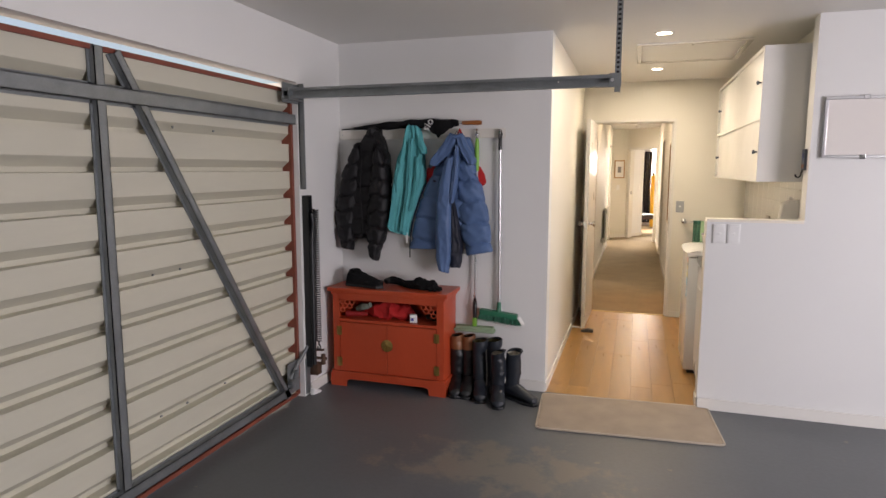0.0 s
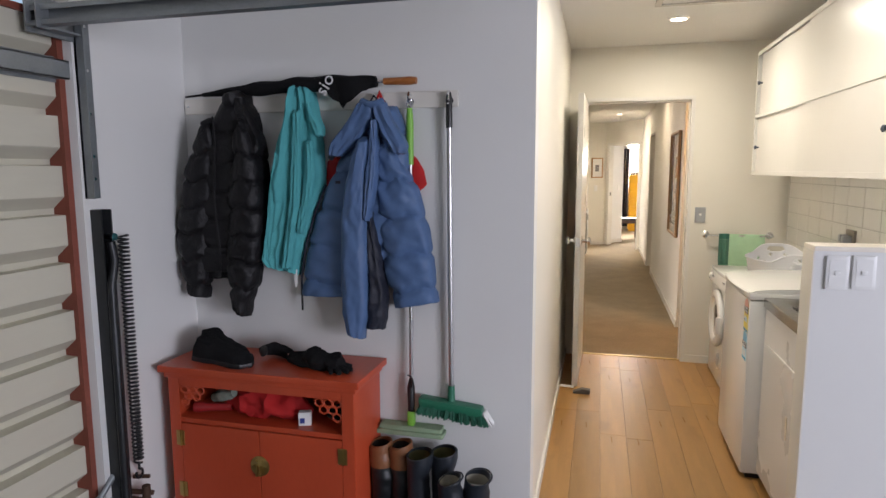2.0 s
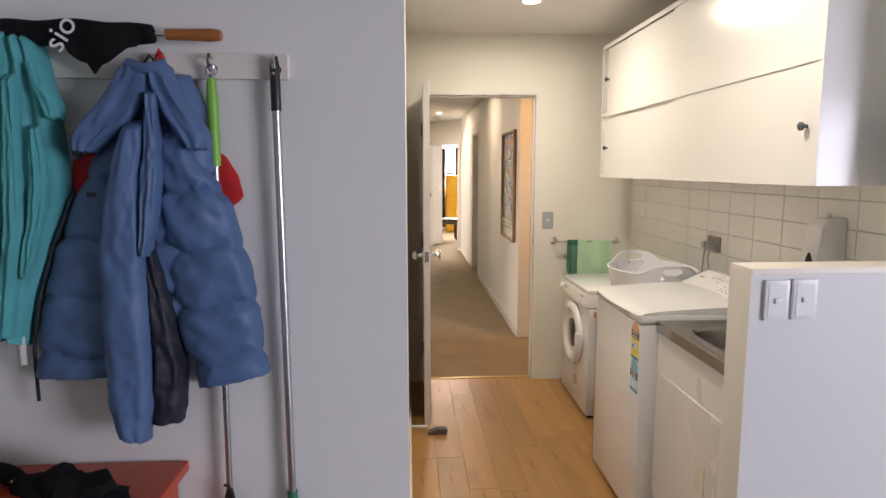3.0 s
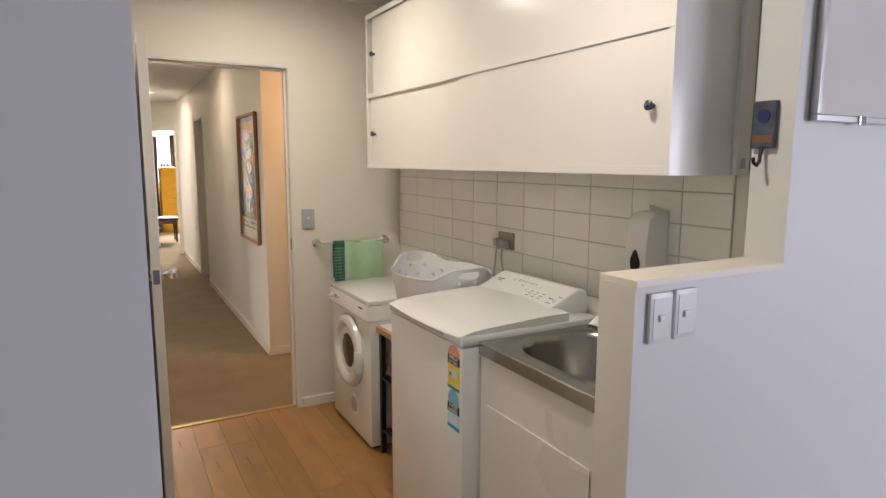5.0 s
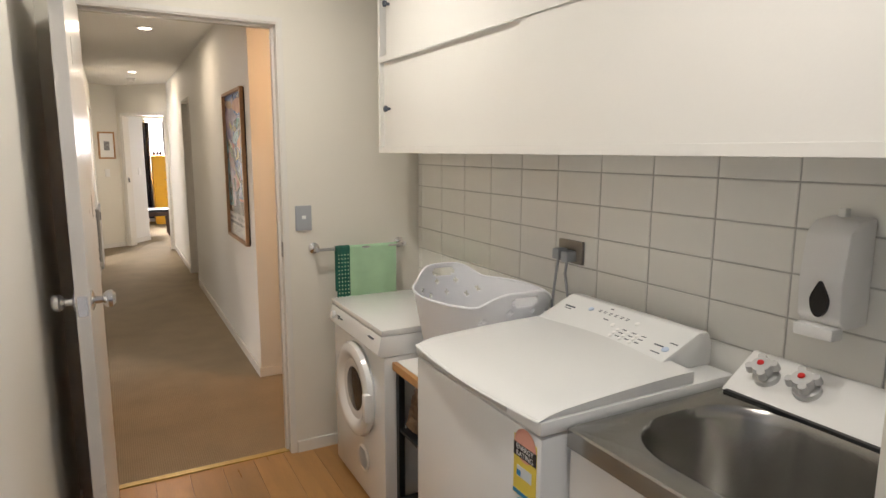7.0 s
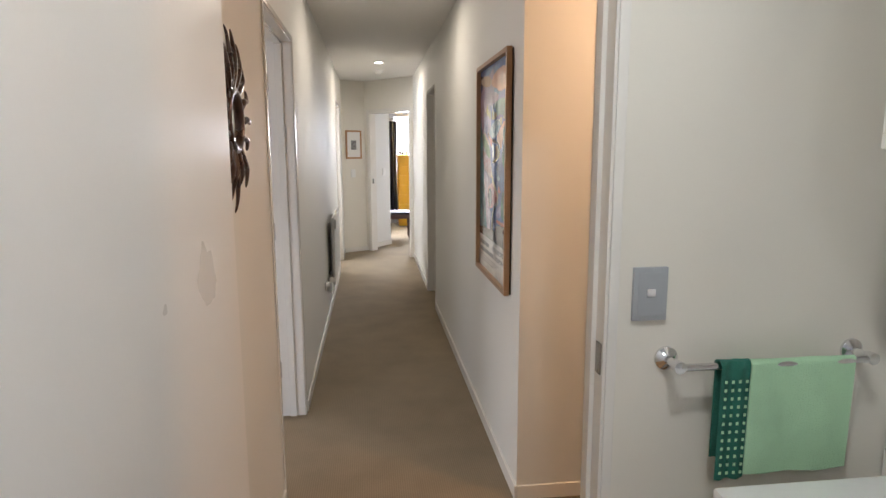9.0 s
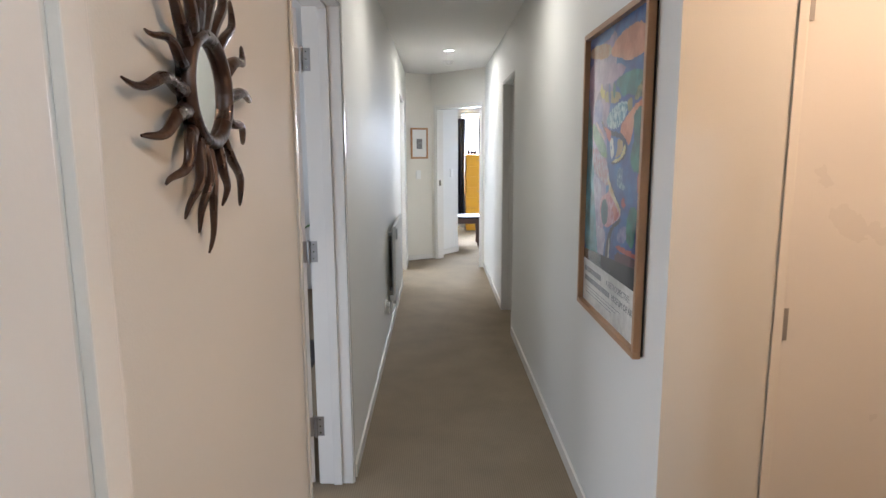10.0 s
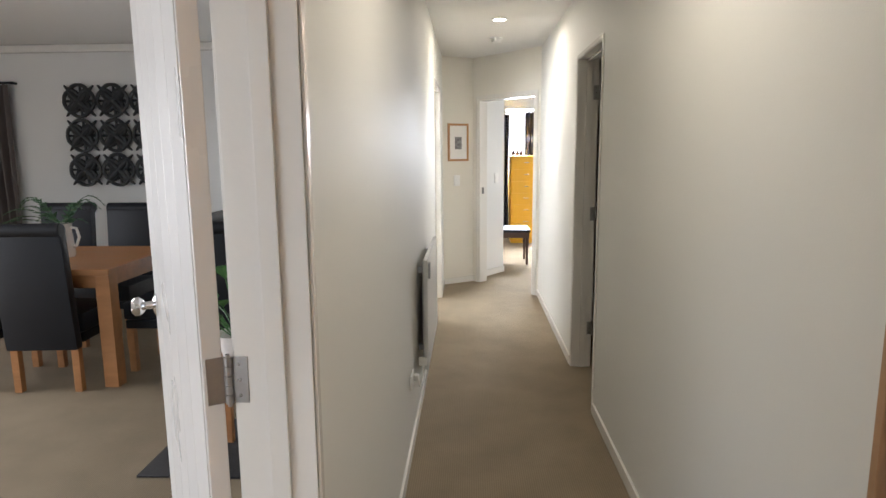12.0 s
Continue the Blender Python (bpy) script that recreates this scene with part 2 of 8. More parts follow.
def lettering(name, body, size, m, material, parent, thick=0.0006):
    """Writing as a flat raised mesh."""
    cu = bpy.data.curves.new(name, "FONT")
    cu.body, cu.size, cu.extrude, cu.align_x, cu.align_y = body, size, thick, "CENTER", "CENTER"
    cu.resolution_u = 3
    tmp = new(name, cu)
    me = bpy.data.meshes.new_from_object(tmp.evaluated_get(bpy.context.evaluated_depsgraph_get()))
    bpy.data.objects.remove(tmp)
    me.transform(m)
    me.materials.clear()
    me.materials.append(material)
    ob = new(name, me)
    top, shift = parent, Vector((0, 0, 0))
    while top is not None:
        shift += top.location
        top = top.parent
    ob.parent, ob.location = parent, -shift
    return ob

# ---- the large structure ----
CEILING = 2.42
S = "structure"


def wall(name, *rows, material=WHITE_WALL, label="plain painted plasterboard wall"):
    return solid(name, boxes(*rows), material, label, "wall", kind=S)


CONCRETE = surf("grey painted concrete", (0.106, 0.115, 0.125), 0.42, var=0.2, scale=1.4, fine=40, bump=0.06)
CARPET = surf("beige ribbed carpet", (0.265, 0.212, 0.142), 0.95, var=0.14, scale=4, fine=420, bump=0.5, spec=0.1)
# fine woven ribs that run along the hall, broken up by the pile
ct = CARPET.node_tree
rib, mixer = ct.nodes.new("ShaderNodeTexWave"), ct.nodes.new("ShaderNodeMix")
rib.wave_type, rib.bands_direction = "BANDS", "X"
rib.inputs["Scale"].default_value, rib.inputs["Distortion"].default_value, rib.inputs["Detail Scale"].default_value = 32.0, 1.2, 6.0
ct.links.new([n for n in ct.nodes if n.bl_idname == "ShaderNodeMapping"][0].outputs[0], rib.inputs["Vector"])
mixer.data_type, mixer.blend_type = "RGBA", "MULTIPLY"
shade = ct.nodes.new("ShaderNodeMapRange")
shade.inputs["To Min"].default_value, shade.inputs["To Max"].default_value = 0.89, 1.05
mixer.inputs[0].default_value = 1.0
ct.links.new(rib.outputs["Fac"], shade.inputs[0])
ct.links.new([n for n in ct.nodes if n.bl_idname == "ShaderNodeValToRGB"][0].outputs[0], mixer.inputs[6])
ct.links.new(shade.outputs[0], mixer.inputs[7])
ct.links.new(mixer.outputs[2], ct.nodes["Principled BSDF"].inputs["Base Color"])
OAK = surf("oak laminate", (0.38, 0.20, 0.066), 0.30, var=0.2, scale=2, fine=30, bump=0.03, stretch=(9, 0.8, 9))
solid("ground", boxes((-60, 60, -60, 60, -0.4, -0.25)), surf("concrete drive", (0.32, 0.31, 0.29), 0.9, var=0.15, scale=0.6), "pale concrete drive around the house", "ground", kind=S)
solid("garage_floor", boxes((-2.35, 4.3, -3.3, 4.46, -0.2, 0.0)), CONCRETE, "dark grey painted concrete garage floor with worn patches", "floor", kind=S)
solid("laundry_subfloor", boxes((-0.6, 1.2, 4.46, 7.08, -0.2, -0.004)), DARK, "dark base under the laundry boards", "floor", kind=S)
solid("hall_carpet", boxes((-0.62, 2.4, 7.08, 14.9, -0.2, 0.0)), CARPET, "beige ribbed carpet along the hall", "floor", kind=S)
# garage shell
wall("wall_garage_coats", (-2.15, -0.495, 4.45, 4.57, 0, CEILING))
wall("wall_garage_door_side", (-2.15, -2.03, 3.86, 4.45, 0, CEILING), (-2.15, -2.03, -3.2, -1.25, 0, CEILING), (-2.15, -2.03, -1.25, 3.86, 2.078, CEILING))
wall("wall_garage_back", (-2.15, 4.3, -3.3, -3.2, 0, CEILING))
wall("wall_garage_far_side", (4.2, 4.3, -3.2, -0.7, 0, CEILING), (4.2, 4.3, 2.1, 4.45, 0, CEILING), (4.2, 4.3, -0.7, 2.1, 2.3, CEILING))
wall("wall_garage_board", (1.02, 4.3, 4.452, 4.567, 0, CEILING))
wall("wall_half_height", (0.487, 1.02, 4.452, 4.565, 0, 1.212), label="waist-high partition wall in blue-white paint")
solid("ceiling", boxes((-2.15, 4.3, -3.3, 4.567, CEILING, 2.55), (-0.6, 1.2, 4.567, 7.13, CEILING, 2.55), (-0.6, 2.4, 7.13, 14.9, CEILING - 0.002, 2.55)), CEIL, "white plasterboard ceiling", "ceiling", kind=S)
# laundry
wall("wall_laundry_left", (-0.61, -0.495, 4.57, 7.03, 0, CEILING), material=CREAM_WALL)
wall("wall_laundry_tiled", (1.094, 1.2, 4.567, 7.03, 0, CEILING), material=CREAM_WALL)
LX0, LX1 = -0.385, 0.392
wall("wall_laundry_end", (-0.60, LX0 - 0.03, 7.03, 7.13, 0, CEILING), (LX1 + 0.03, 1.2, 7.03, 7.13, 0, CEILING), (LX0 - 0.03, LX1 + 0.03, 7.03, 7.13, 2.04, CEILING), material=CREAM_WALL)
# hall
wall("wall_hall_left", (-0.60, -0.48, 7.13, 8.24, 0, CEILING), (-0.60, -0.48, 9.13, 13.14, 0, CEILING), (-0.60, -0.48, 8.24, 9.13, 2.03, CEILING),
     (-0.60, -0.48, 13.14, 14.0, 2.03, CEILING), (-0.60, -0.48, 14.0, 14.72, 0, CEILING), material=HALL_WALL)
wall("wall_hall_right", (0.49, 0.61, 8.15, 11.30, 0, CEILING), (0.49, 0.61, 12.06, 14.2, 0, CEILING), (0.49, 0.61, 11.30, 12.06, 2.03, CEILING), material=HALL_WALL)
wall("wall_nook", (0.61, 0.772, 8.15, 8.27, 0, CEILING), (1.60, 2.4, 8.15, 8.27, 0, CEILING), (0.772, 1.60, 8.15, 8.27, 2.03, CEILING), (2.3, 2.4, 7.13, 8.15, 0, CEILING), (1.2, 2.4, 7.03, 7.13, 0, CEILING), material=HALL_WALL)
# angled end of the hall: the bedroom doorway stands at 45 degrees
EA, EB = Vector((0.50, 14.07, 0)), Vector((-0.16, 14.80, 0))
END = (EB - EA).normalized()
END_TURN = math.degrees(math.atan2(END.y, END.x))


def along_end(s0, s1, n0, n1, z0, z1, bm=None, bevel=0.0):
    """A box that stands along the angled end wall: s along it from its right-hand end, n into the room behind."""
    bm = bm or bmesh.new()
    m = Matrix.Translation(EA) @ Matrix.Rotation(math.atan2(END.y, END.x), 4, "Z")
    made = bmesh.ops.create_cube(bm, size=1, matrix=m @ pose((s0 + s1) / 2, -(n0 + n1) / 2, (z0 + z1) / 2) @ Matrix.Diagonal((s1 - s0, n1 - n0, z1 - z0, 1)))["verts"]
    if bevel:
        bmesh.ops.bevel(bm, geom=list({e for v in made for e in v.link_edges}), offset=bevel, segments=2, affect="EDGES")
    return bm


ED0, ED1, ELEN = 0.10, 0.87, (EB - EA).length
bm = along_end(-0.1, ED0 - 0.03, 0, 0.1, 0, CEILING)
along_end(ED1 + 0.03, ELEN + 0.05, 0, 0.1, 0, CEILING, bm)
along_end(ED0 - 0.03, ED1 + 0.03, 0, 0.1, 2.0, CEILING, bm)
solid("wall_hall_end", bm, CREAM_WALL, "cream painted angled wall around the bedroom doorway", "wall", kind=S)
solid("wall_hall_picture", prism([(-0.60, 14.52), (-0.48, 14.60), (-0.15, 14.80), (-0.22, 14.92), (-0.60, 14.68)], 0, CEILING, "z"), CREAM_WALL, "short cream wall with a small picture", "wall", kind=S)
# bedroom beyond
solid("bedroom_carpet", boxes((-2.2, 3.2, 14.9, 18.6, -0.2, -0.001), (0.61, 3.2, 13.0, 14.9, -0.2, -0.001)), CARPET, "beige carpet of the bedroom", "floor", kind=S)
wall("wall_bedroom_window", (-2.2, 0.35, 18.2, 18.35, 0, 2.5), (1.55, 3.2, 18.2, 18.35, 0, 2.5), (0.35, 1.55, 18.2, 18.35, 0, 1.0), (0.35, 1.55, 18.2, 18.35, 2.15, 2.5))
# the opening in the x 3.1 wall is added for the side fill lamp
wall("wall_bedroom_sides", (3.1, 3.2, 13.0, 15.6, 0, 2.5), (3.1, 3.2, 17.2, 18.2, 0, 2.5), (3.1, 3.2, 15.6, 17.2, 0, 0.9), (3.1, 3.2, 15.6, 17.2, 2.1, 2.5), (-2.2, -2.1, 14.9, 18.2, 0, 2.5), (0.61, 3.1, 12.9, 13.0, 0, 2.5), (-2.1, -0.6, 14.8, 14.9, 0, 2.5))
solid("wall_bedroom_entry", prism([(-0.13, 14.90), (0.21, 15.36), (0.11, 15.43), (-0.23, 14.97)], 0, 2.5, "z"), WHITE_WALL, "white wall just inside the bedroom doorway", "wall", kind=S)
solid("ceiling_bedroom", boxes((-2.2, 3.2, 14.9, 18.35, 2.43, 2.55), (0.61, 3.2, 12.9, 14.9, 2.43, 2.55)), CEIL, "white bedroom ceiling", "ceiling", kind=S)
# dining room
solid("dining_carpet", boxes((-5.6, -0.62, 7.0, 13.8, -0.2, -0.001)), CARPET, "beige carpet of the dining room", "floor", kind=S)
wall("wall_dining_art", (-5.6, -1.7, 13.7, 13.8, 0, 2.5), (-1.7, -0.60, 12.95, 13.05, 0, 2.5))
wall("wall_dining_window", (-5.6, -5.5, 7.0, 9.0, 0, 2.5), (-5.6, -5.5, 12.0, 13.7, 0, 2.5), (-5.6, -5.5, 9.0, 12.0, 2.1, 2.5), (-5.6, -5.5, 9.0, 12.0, 0, 0.25))
wall("wall_dining_back", (-5.6, -4.2, 6.9, 7.0, 0, 2.5), (-1.6, -0.60, 6.9, 7.0, 0, 2.5), (-4.2, -1.6, 6.9, 7.0, 0, 0.25), (-4.2, -1.6, 6.9, 7.0, 2.1, 2.5))
solid("ceiling_dining", boxes((-5.6, -0.60, 6.9, 13.8, 2.43, 2.55)), CEIL, "white dining room ceiling", "ceiling", kind=S)
# the room on the left near the hall's end, and the dark room on the right
solid("side_room_carpet", boxes((-3.0, -0.62, 13.8, 14.9, -0.2, -0.001)), CARPET, "beige carpet of a side room", "floor", kind=S)
wall("wall_side_room", (-1.7, -1.6, 13.05, 14.9, 0, 2.5), (-1.6, -0.62, 14.8, 14.9, 0, 2.5))
solid("dark_room_carpet", boxes((0.61, 3.0, 9.0, 12.9, -0.2, -0.001)), CARPET, "beige carpet of a dim room", "floor", kind=S)
wall("wall_dark_room", (2.9, 3.0, 9.0, 12.9, 0, 2.5), (0.61, 3.0, 9.0, 9.1, 0, 2.5))
solid("ceiling_dark_room", boxes((0.61, 3.0, 9.0, 12.9, 2.43, 2.55), (-3.0, -0.6, 13.8, 14.9, 2.43, 2.55)), CEIL, "white ceiling of the side rooms", "ceiling", kind=S)

# ---- garage ----
def worn_concrete():
    """Grey paint on concrete, rubbed through in an irregular patch in front of the cabinet and in scattered chips."""
    t = CONCRETE.node_tree
    bsdf = t.nodes["Principled BSDF"]
    paint = bsdf.inputs["Base Color"].links[0].from_socket
    geo = t.nodes.new("ShaderNodeNewGeometry")
    dist = t.nodes.new("ShaderNodeMapping")
    dist.inputs["Location"].default_value = (0.55 / 0.62, -3.28 / 0.30, 0)
    dist.inputs["Scale"].default_value = (1 / 0.62, 1 / 0.30, 0)
    t.links.new(geo.outputs["Position"], dist.inputs[0])
    length = t.nodes.new("ShaderNodeVectorMath")
    length.operation = "LENGTH"
    t.links.new(dist.outputs[0], length.inputs[0])
    edge = t.nodes.new("ShaderNodeTexNoise")
    edge.inputs["Scale"].default_value, edge.inputs["Detail"].default_value, edge.inputs["Roughness"].default_value = 5.5, 9, 0.68
    t.links.new(geo.outputs["Position"], edge.inputs["Vector"])
    mix = t.nodes.new("ShaderNodeMath")
    mix.operation = "MULTIPLY_ADD"
    mix.inputs[1].default_value = 4.6
    t.links.new(edge.outputs[0], mix.inputs[0])
    flip = t.nodes.new("ShaderNodeMath")
    flip.operation = "SUBTRACT"
    flip.inputs[0].default_value = -1.35
    t.links.new(length.outputs["Value"], flip.inputs[1]), t.links.new(flip.outputs[0], mix.inputs[2])
    sharp = t.nodes.new("ShaderNodeMapRange")
    sharp.inputs["From Min"].default_value, sharp.inputs["From Max"].default_value = 0.0, 0.55
    t.links.new(mix.outputs[0], sharp.inputs[0])
    chip = t.nodes.new("ShaderNodeTexNoise")
    chip.inputs["Scale"].default_value, chip.inputs["Detail"].default_value = 9, 4
    t.links.new(geo.outputs["Position"], chip.inputs["Vector"])
    chips = t.nodes.new("ShaderNodeMapRange")
    chips.inputs["From Min"].default_value, chips.inputs["From Max"].default_value = 0.705, 0.73
    t.links.new(chip.outputs[0], chips.inputs[0])
    both = t.nodes.new("ShaderNodeMath")
    both.operation = "MAXIMUM"
    t.links.new(sharp.outputs[0], both.inputs[0]), t.links.new(chips.outputs[0], both.inputs[1])
    bare = t.nodes.new("ShaderNodeMix")
    bare.data_type = "RGBA"
    bare.inputs["B"].default_value = (0.17, 0.155, 0.135, 1)
    t.links.new(paint, bare.inputs["A"]), t.links.new(both.outputs[0], bare.inputs["Factor"])
    t.links.new(bare.outputs["Result"], bsdf.inputs["Base Color"])


worn_concrete()

# the closed tilting door
door = thing("garage_door", (-2.09, 2.0, 0.0), "closed cream ribbed-steel tilting garage door with galvanised braces", "garage door")
Y0, Y1, DX = -1.2, 3.85, -2.085
z, zs = 0.03, []
while z < 2.03:
    zs += [(z, 0.0), (min(z + 0.106, 2.03), 0.0), (min(z + 0.108, 2.03), -0.050), (min(z + 0.130, 2.03), -0.050), (min(z + 0.168, 2.03), -0.004)]
    z += 0.1725
zs = [p for p in zs if p[0] < 2.029] + [(2.03, 0.0)]
bm = prism([(DX + d, h) for h, d in zs] + [(DX + d - 0.004, h) for h, d in reversed(zs)], Y0, Y1, "y")
part("sheet", bm, SHEET, door)


def channel(a, b, width, depth, face_x):
    """A folded steel channel lying on the door between two points (y, z)."""
    a, b = Vector((0, *a)), Vector((0, *b))
    d = (b - a).normalized()
    n = Vector((0, -d.z, d.y))
    bm = bmesh.new()
    for s0, s1, x0, x1 in ((-width / 2, width / 2, depth - 0.004, depth), (-width / 2, -width / 2 + 0.004, 0, depth), (width / 2 - 0.004, width / 2, 0, depth),
                           (-width / 2 - 0.012, -width / 2, 0, 0.004), (width / 2, width / 2 + 0.012, 0, 0.004)):
        v = [bm.verts.new(Vector((face_x + x, 0, 0)) + p + n * s) for p in (a, b) for s in (s0, s1) for x in (x0, x1)]
        for f in ((0, 1, 3, 2), (4, 6, 7, 5), (0, 4, 5, 1), (2, 3, 7, 6), (0, 2, 6, 4), (1, 5, 7, 3)):
            bm.faces.new([v[i] for i in f])
    bmesh.ops.recalc_face_normals(bm, faces=bm.faces)
    return bm


part("top_channel", channel((Y0, 1.83), (3.90, 1.845), 0.062, 0.040, -2.083), GALV, door)
part("upright_channel", channel((2.37, 0.03), (2.37, 2.03), 0.046, 0.030, -2.083), GALV, door)
part("diagonal_channel", channel((2.46, 2.02), (3.70, 0.05), 0.040, 0.036, -2.083), GALV, door)
part("bottom_channel", channel((Y0, 0.085), (3.72, 0.085), 0.052, 0.036, -2.083), GALV, door)
part("edge_timber", boxes((-2.148, -2.066, 3.836, 3.870, 0.02, 2.045)), RED_TIMBER, door, "red oxide painted edge timber")
part("top_timber", boxes((-2.10, -2.07, Y0, 3.835, 2.012, 2.034)), RED_TIMBER, door, "red oxide painted top timber")
part("bottom_timber", boxes((-2.10, -2.066, Y0, 3.835, 0.014, 0.036)), RED_TIMBER, door, "red oxide painted bottom timber")
part("corner_plate", boxes((-2.064, -2.058, 3.70, 3.84, 0.06, 0.27), bevel=0.002), GALV, door)
bm = rods(((-2.05, 3.71, 0.17), (-2.02, 3.90, 0.35), 0.012))
box(bm, -2.058, -2.02, 3.69, 3.79, 0.14, 0.165, bevel=0.003)
rod(bm, (-2.05, 3.74, 0.10), (-2.02, 3.74, 0.22), 0.014)
part("latch_arm", bm, GALV, door, smooth=True)
bm = bmesh.new()
for y in (3.1, 2.8, 2.62):
    for z in (0.3, 0.99, 1.68):
        rod(bm, (DX, y, z + 0.05), (DX + 0.006, y, z + 0.05), 0.006, seg=8)
part("rivet_row", bm, GALV, door)

frame_post = thing("door_jamb_channel", (-2.03, 3.9, 0.0), "galvanised steel jamb channel screwed beside the garage door", "jamb")
part("upper_angle", boxes((-2.034, -2.018, 3.872, 3.93, 1.40, 2.07), (-2.034, -1.99, 3.872, 3.880, 1.40, 2.07), bevel=0.002), GALV, frame_post)
for z in (1.47, 1.55, 1.7, 1.85, 2.0):
    part("screw", rods(((-2.018, 3.905, z), (-2.012, 3.905, z), 0.006), seg=8), CHROME, frame_post)
part("lower_plate", boxes((-2.034, -2.026, 3.872, 3.93, 0.01, 0.26), bevel=0.002), GALV, frame_post)

spring = thing("door_spring", (-2.0, 3.96, 0.0), "black steel lever arm with a long coil counterbalance spring", "door spring")
part("channel_post", boxes((-2.03, -1.985, 3.886, 3.894, 0.20, 1.36), (-2.03, -1.985, 3.932, 3.940, 0.20, 1.36), (-2.03, -2.02, 3.894, 3.932, 0.20, 1.36), bevel=0.002), BLACK_STEEL, spring)
bm = tube([(-1.985, 3.925, 1.24), (-1.978, 3.93, 1.17), (-1.972, 3.90, 1.08), (-1.972, 3.895, 0.22)], 0.015, 10)
part("lever_arm", bm, BLACK_STEEL, spring, smooth=True)
bm = rods(((-1.995, 3.925, 1.26), (-1.965, 3.925, 1.26), 0.014))
part("pivot_bolt", bm, CHROME, spring, smooth=True)
turns, n = 58, 58 * 8
part("coil", tube([(-1.985 + 0.017 * math.cos(i / 8 * math.tau), 3.985 + 0.017 * math.sin(i / 8 * math.tau), 1.26 - 0.90 * i / n) for i in range(n + 1)], 0.0048, 5), BLACK_STEEL, spring, smooth=True)
part("end_hook", tube([(-1.985, 3.985, 0.36), (-1.985, 3.985, 0.33)] + [(-1.985, 3.985 + 0.018 * math.sin(a * 0.6), 0.312 + 0.018 * math.cos(a * 0.6)) for a in range(10)], 0.005, 8), BLACK_STEEL, spring, smooth=True)
bm = rods(((-2.02, 3.96, 0.245), (-1.93, 3.99, 0.235), 0.010), ((-1.95, 3.975, 0.20), (-1.95, 3.975, 0.27), 0.016), ((-2.02, 3.99, 0.29), (-1.96, 4.01, 0.29), 0.008))
box(bm, -2.03, -1.97, 3.93, 3.99, 0.13, 0.21, bevel=0.004)
part("foot_bracket", bm, surf("rusty steel", (0.10, 0.055, 0.035), 0.6, 0.4, var=0.3, scale=20, fine=90, bump=0.1), spring, smooth=True)
bm = bmesh.new()
random.seed(7)
for i in range(9):
    box(bm, -2.02 + random.uniform(0, .02), -1.99 + random.uniform(0, .02), 3.90 + i * 0.006, 3.915 + i * 0.008, 0.0, 0.008 + 0.004 * (9 - i), bevel=0.002)
part("frayed_seal", bm, WHITE_PLASTIC, spring, "crumbling white draught seal")

rail = thing("overhead_rail", (-1.0, 3.72, 1.99), "galvanised steel overhead track of the garage door, hung from the ceiling", "door track")
part("track", boxes((-2.03, -0.06, 3.738, 3.741, 1.960, 2.022), (-2.03, -0.06, 3.705, 3.738, 2.019, 2.022), (-2.03, -0.06, 3.705, 3.738, 1.960, 1.963),
                    (-2.03, -0.06, 3.705, 3.708, 1.963, 1.976), (-2.03, -0.06, 3.705, 3.708, 2.006, 2.019)), GALV, rail)
part("wall_bracket", boxes((-2.03, -1.985, 3.69, 3.86, 1.955, 1.963), (-2.034, -2.026, 3.69, 3.88, 1.94, 2.06), (-1.99, -1.984, 3.69, 3.745, 1.95, 2.03), bevel=0.002), GALV, rail)
bm = boxes((-0.075, -0.045, 3.742, 3.746, 1.935, 2.42), (-0.049, -0.045, 3.746, 3.772, 1.935, 2.42))
part("hanger_angle", bm, GALV, rail)
# the angle isn't pierced: near-black slabs on its faces give the slots' shade
bm = bmesh.new()
for i in range(19):
    box(bm, -0.067, -0.053, 3.7405, 3.742, 1.96 + i * 0.024, 1.972 + i * 0.024)
    box(bm, -0.0505, -0.049, 3.752, 3.764, 1.96 + i * 0.024, 1.972 + i * 0.024)
part("hanger_slots", bm, DARK, rail, "dark slabs painted as the shade in slotted holes")
for x in (-0.085, -0.36):
    part("track_bolt", rods(((x, 3.697, 1.992), (x, 3.708, 1.992), 0.010 if x > -0.2 else 0.005), seg=6), CHROME, rail)
part("end_clip", boxes((-0.10, -0.04, 3.700, 3.705, 1.955, 2.027), bevel=0.002), GALV, rail)

# hook board with hooks
WALLY = 4.45
board = thing("hook_board", (-1.4, WALLY, 1.775), "white painted coat hook board screwed to the wall", "hook rail")
part("backing_board", boxes((-2.02, -0.795, 4.432, WALLY, 1.742, 1.806), bevel=0.003), BOARD_PAINT, board)
for x in (-1.75, -1.42, -1.10, -0.985, -0.825):
    bm = tube([(x, 4.43, 1.792), (x, 4.405, 1.797), (x, 4.395, 1.785), (x, 4.400, 1.768), (x, 4.410, 1.760)], 0.005, 8)
    rod(bm, (x, 4.428, 1.765), (x, 4.434, 1.765), 0.014, seg=12)
    tube([(x, 4.43, 1.765), (x, 4.41, 1.745), (x, 4.395, 1.752)], 0.004, 8, bm)
    part("hook", bm, CHROME, board, smooth=True)
bm = rods(((-2.0, 4.428, 1.774), (-2.0, 4.432, 1.774), 0.005), seg=8)
part("screw", bm, CHROME, board)

